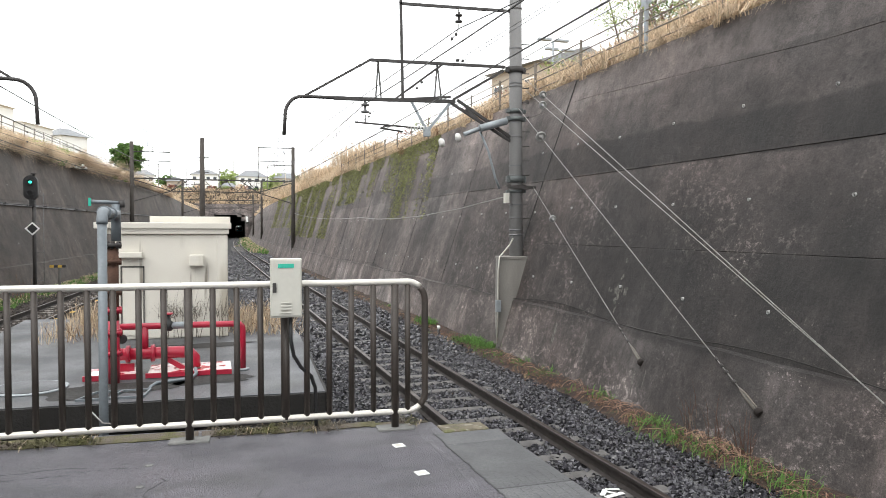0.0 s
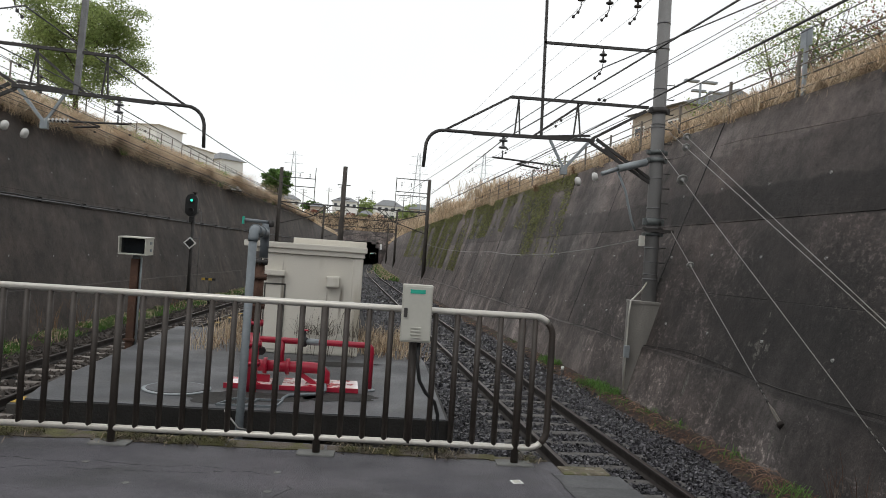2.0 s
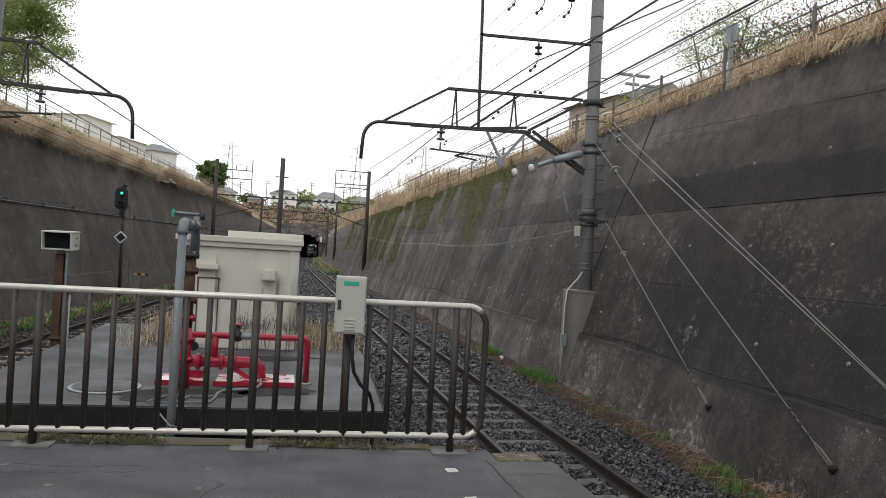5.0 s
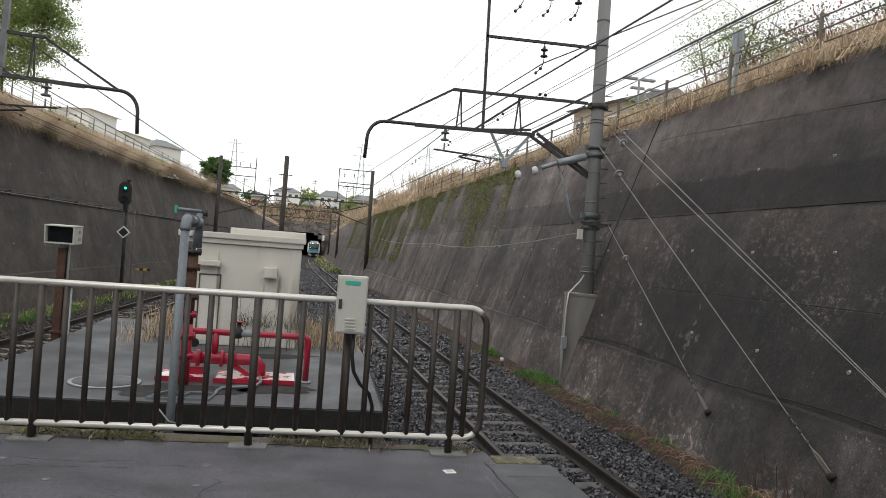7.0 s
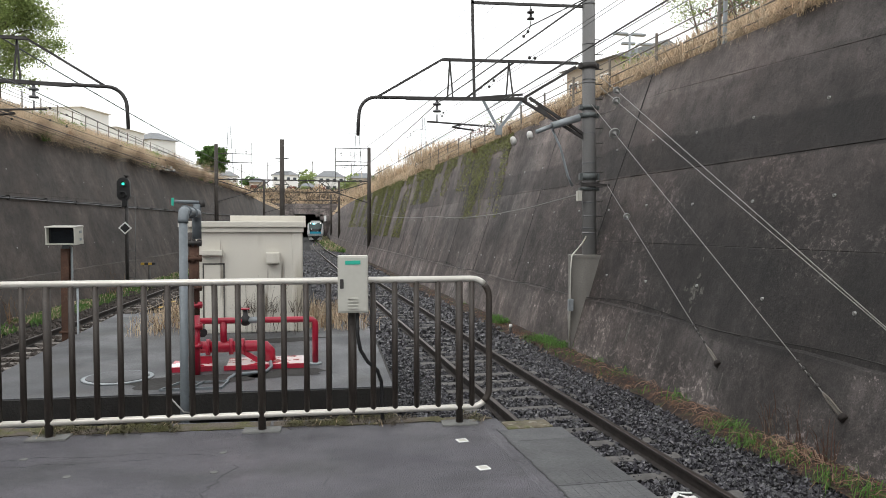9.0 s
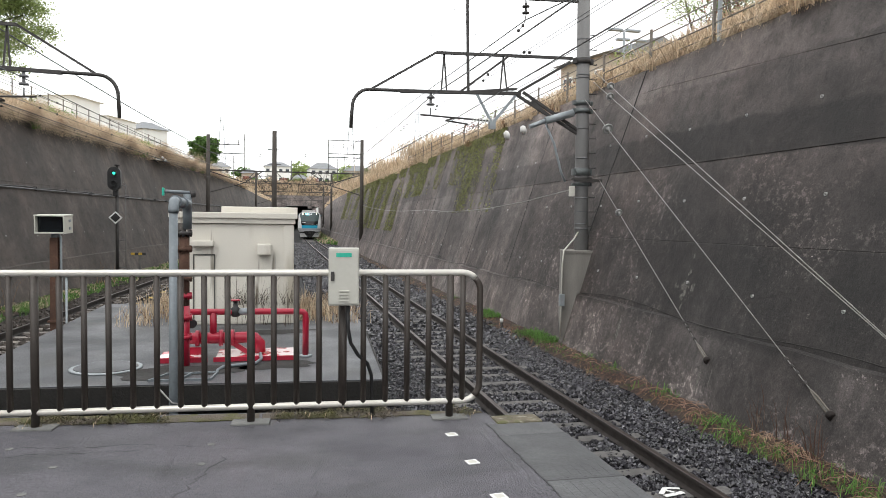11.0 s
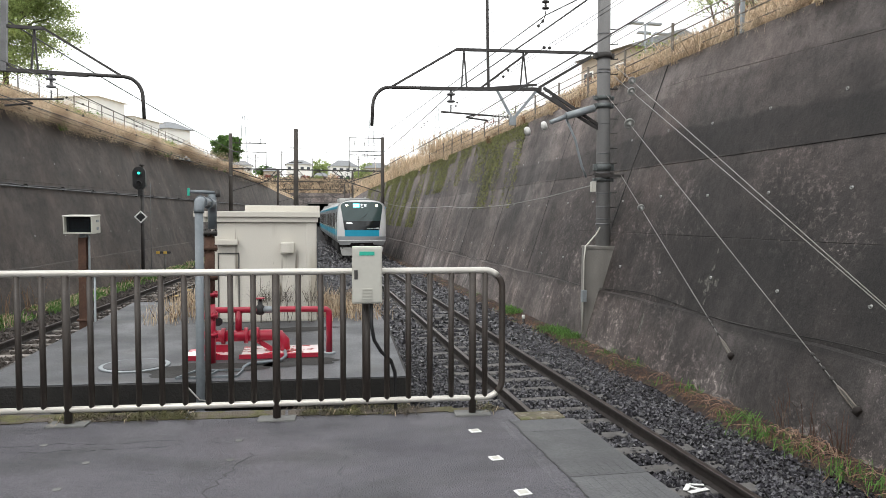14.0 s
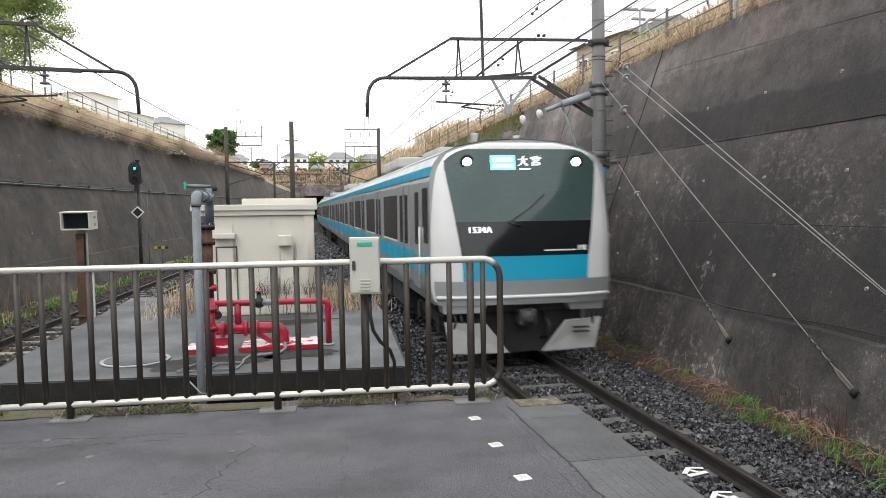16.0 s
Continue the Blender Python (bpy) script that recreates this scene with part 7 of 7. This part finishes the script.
# yellow-marked boards beside the older track
for k in range(14):
    y = 9.5 + 1.8 * k
    bm = B()
    box(bm, track2_x(y) + 0.76, track2_x(y) + 0.90, y, y + 1.1, -1.4, -1.12, bevel=0.01)
    bd = whole("edge_board", bm, "concrete", "low weathered board with yellow paint beside the older track", "board", "edge boards")
    bm = B()
    box(bm, track2_x(y) + 0.77, track2_x(y) + 0.89, y + 0.1, y + 0.5, -1.119, -1.112)
    part("paint_patch", bm, "yellow", bd)

# weep pipes and the upright joint of the wall
bm = B()
lathe(bm, (0.06, 0, 0), [(0, 0.024), (0.075, 0.024), (0.076, 0.018), (0.03, 0.017)], 10, (-1, 0, -0.12))
weep = mesh_of("weep_pipe", bm, "bead")
for z, y0, dy in ((3.25, 8.89, 1.68), (1.85, 8.26, 1.72), (0.44, 7.39, 1.73)):
    for k in range(-2, 20):
        y = y0 + dy * k
        ob = new("weep_pipe", weep)
        ob.parent = wall_east
        ob.location = wall_point(y, z + random.uniform(-0.04, 0.04), 0.01)
for z, y0 in ((0.75, 15.0), (3.3, 16.2)):
    for k in range(16):
        ob = new("weep_pipe", weep)
        ob.parent, ob.matrix_basis = wall_west, pose(*west_face(y0 + 2.5 * k, z + random.uniform(-0.05, 0.05), 0.0), 0, 0, 180)
for yj in (20.4, 25.2, 29.8, 34.3, 38.9, 43.4, 48.0, 53.0, 58.0, 64.0):
    bm = B()
    bar(bm, wall_point(yj, -0.1, 0.0), wall_point(yj - 0.3, 4.8, 0.0), 0.022, 0.02)
    part("upright_joint", bm, "black", wall_east)
bm = B()
tube(bm, [wall_point(y, -0.12 + 0.06 * math.sin(y * 1.1) - 0.05 * math.sin(y * 0.37), 0.055) for y in steps(5, 42, 60)], 0.008, 6)
whole("wall_cable", bm, "black_stain_shade", "thin black cable drooping along the wall", "cable")
bm = B()
for k in range(12):
    za, zc = 1.2 + 3.64 * k / 12, 1.2 + 3.64 * (k + 1) / 12
    ya, yc = 15.35 - 0.45 * k / 12, 15.35 - 0.45 * (k + 1) / 12
    bar(bm, wall_point(ya, za, 0.004), wall_point(yc, zc, 0.004), 0.05 if k > 4 else 0.022, 0.02)
part("upright_joint", bm, "black", wall_east, "dark upright joint")

def wall_patch(y, z, ry, rz, seed, mt, label, off=0.003):
    """A ragged stained patch lying on the concrete."""
    r = np.random.default_rng(seed)
    bm, ring = B(), []
    ph = r.uniform(0, 6.28, 5)
    for k in range(48):
        a = 2 * math.pi * k / 48
        q = 1 + 0.22 * math.sin(2 * a + ph[0]) + 0.16 * math.sin(3 * a + ph[1]) + 0.12 * math.sin(7 * a + ph[2]) + 0.1 * math.sin(13 * a + ph[3]) + r.uniform(-.08, .08)
        yy, zz = y + ry * q * math.cos(a), max(z + rz * q * math.sin(a), -1.42)
        x = foot_r(yy) + BATTER * (zz + 1.2) + (-0.035 if zz < -0.2 else 0.03) - off
        ring.append(bm.verts.new((x, yy, zz)))
    bm.faces.new(ring)
    part("stain", bm, mt, wall_east, label)


for y, z, ry, rz, seed, mt, label in ((9.72, -0.92, 0.03, 0.17, 3, "lime", "pale lime streak"), (9.45, -0.86, 0.02, 0.12, 4, "lime", "pale lime streak"),
                                      (12.6, -0.6, 0.04, 0.3, 12, "lime", "pale lime streak"), (11.4, -0.7, 0.03, 0.25, 13, "lime", "pale lime streak")):
    wall_patch(y, z, ry, rz, seed, mt, label)
# rough rims round the lowest outlets and the cross-shaped lime mark over the first anchor
for k in range(26):
    r = np.random.default_rng(200 + k)
    arm = k % 2
    wall_patch(10.87 + r.normal(0, 0.16 if arm else 0.03), 0.40 + r.normal(0, 0.03 if arm else 0.24), r.uniform(0.012, 0.04), r.uniform(0.015, 0.06), 200 + k, "lime", "pale lime mark")

# growth on the slope over the tunnel and beside the far track
n = 2600
pts = np.stack([PX + rng.normal(0, 16, n), PORTAL_Y + 1 + 13 * rng.random(n), np.zeros(n)], 1)
pts[:, 2] = 8.1 + (pts[:, 1] - PORTAL_Y - 0.9) / 13.1 * 4.4
blades("dry_grass", clumps(rng, pts, 5, 0.3), (0.5, 1.4), 0.14, 1.0, "straw", "rough dry grass on the slope over the tunnel", 71, 0.6)
blades("slope_scrub", clumps(rng, pts[::6], 10, 0.5), (0.5, 1.6), 0.2, 1.0, "bark", "brown scrub on the slope over the tunnel", 72, 0.5)
n = 700
yv = 80 + 120 * rng.random(n)
pts = np.stack([np.array([foot_r(v) for v in yv]) - np.abs(rng.normal(0, 0.7, n)), yv, np.full(n, -1.35)], 1)
blades("track_weeds", clumps(rng, pts, 8, 0.25), (0.2, 0.7), 0.09, 1.2, "grass", "green weeds beside the far track", 73)
blades("track_weeds", clumps(rng, pts[::2], 8, 0.3), (0.2, 0.8), 0.09, 1.2, "straw", "dry weeds beside the far track", 74)

# dead weeds before the hut, stains on the slab, line poles on the hill
pts = clumps(rng, [(-0.62, 10.58, -0.1), (-0.42, 10.6, -0.1), (-0.25, 10.57, -0.1), (0.1, 10.56, -0.1)], 7, 0.07)
blades("dead_stems", pts, (0.5, 1.05), 0.008, 0.35, "bark", "thin dead weed stems before the hut", 91, 0.1)
blades("dead_stems", clumps(rng, pts[:, :] + (0, 0.02, 0.3), 5, 0.06), (0.1, 0.35), 0.006, 1.6, "bark", "thin dead weed twigs before the hut", 92, 0.2)


def stain(cx, cy, rx, ry, seed):
    r = np.random.default_rng(seed)
    bm = B()
    ph = r.uniform(0, 6.28, 4)
    ring = []
    for k in range(36):
        a = 2 * math.pi * k / 36
        q = 1 + 0.2 * math.sin(2 * a + ph[0]) + 0.14 * math.sin(3 * a + ph[1]) + 0.1 * math.sin(5 * a + ph[2]) + 0.07 * math.sin(9 * a + ph[3])
        ring.append(bm.verts.new((cx + rx * q * math.cos(a), min(max(cy + ry * q * math.sin(a), 6.99), 10.3), -0.0965)))
    bm.faces.new(ring)
    part("stain", bm, "black_stain_shade", slab, "black damp stain")


stain(-0.95, 7.45, 0.55, 0.33, 3)
stain(0.0, 7.65, 0.38, 0.22, 4)
stain(-0.3, 9.9, 0.9, 0.16, 5)
for x, y, h in ((-14, 226, 9), (-7, 250, 12), (3, 226, 8), (8, 256, 13), (17, 226, 9), (21, 250, 12), (-3, 268, 15), (-25, 235, 10), (29, 236, 9)):
    q = thing("utility_pole", "thin grey utility pole with short cross-arms on the hill", "utility pole", (x, y, 11.5), group="utility poles on the hill")
    bm = B()
    tube(bm, [(0, 0, 0), (0, 0, h)], 0.16, 8, 0.11)
    part("shaft", bm, "pole", q)
    for dz in (0.5, 1.2):
        bm = B()
        bar(bm, (-1.0, 0, h - dz), (1.0, 0, h - dz), 0.1)
        part("cross_arm", bm, "steel", q)
for k in range(26):
    x = PX - 34 + 2.6 * k + rng.uniform(-0.8, 0.8)
    tree("shrub", (x, PORTAL_Y + 13 + rng.uniform(0, 7), 12.2), rng.uniform(1.2, 2.6), (1.3, 0.9), ("dark_leaf", "leaf", "straw", "red_leaf")[k % 4], 260, 0.4, "rough shrub along the top of the slope", 120 + k, 0, 3)

FRONT = [(0, 318), (3, 257), (7, 176), (8.5, 147), (11, 97), (12, 78.5), (13, 61), (14, 43.4), (14.5, 34.7), (15, 26.5), (15.5, 18.5), (16, 10.75)]


def front_at(t):
    ts, ys = zip(*FRONT)
    return float(np.interp(t, ts, ys))


def motions():
    for i, car in enumerate(cars):
        rows = []
        for t in steps(0, 16, 32):
            y = front_at(t) + 20.0 * i
            a, b = track_x(y + 2.8), track_x(y + 16.6)
            yaw = -math.degrees(math.atan2(b - a, 13.8))
            rows.append((t, pose(a - (b - a) / 13.8 * 2.8, y, RAIL_Z, 0, 0, yaw)))
        walk(car, rows)


motions()
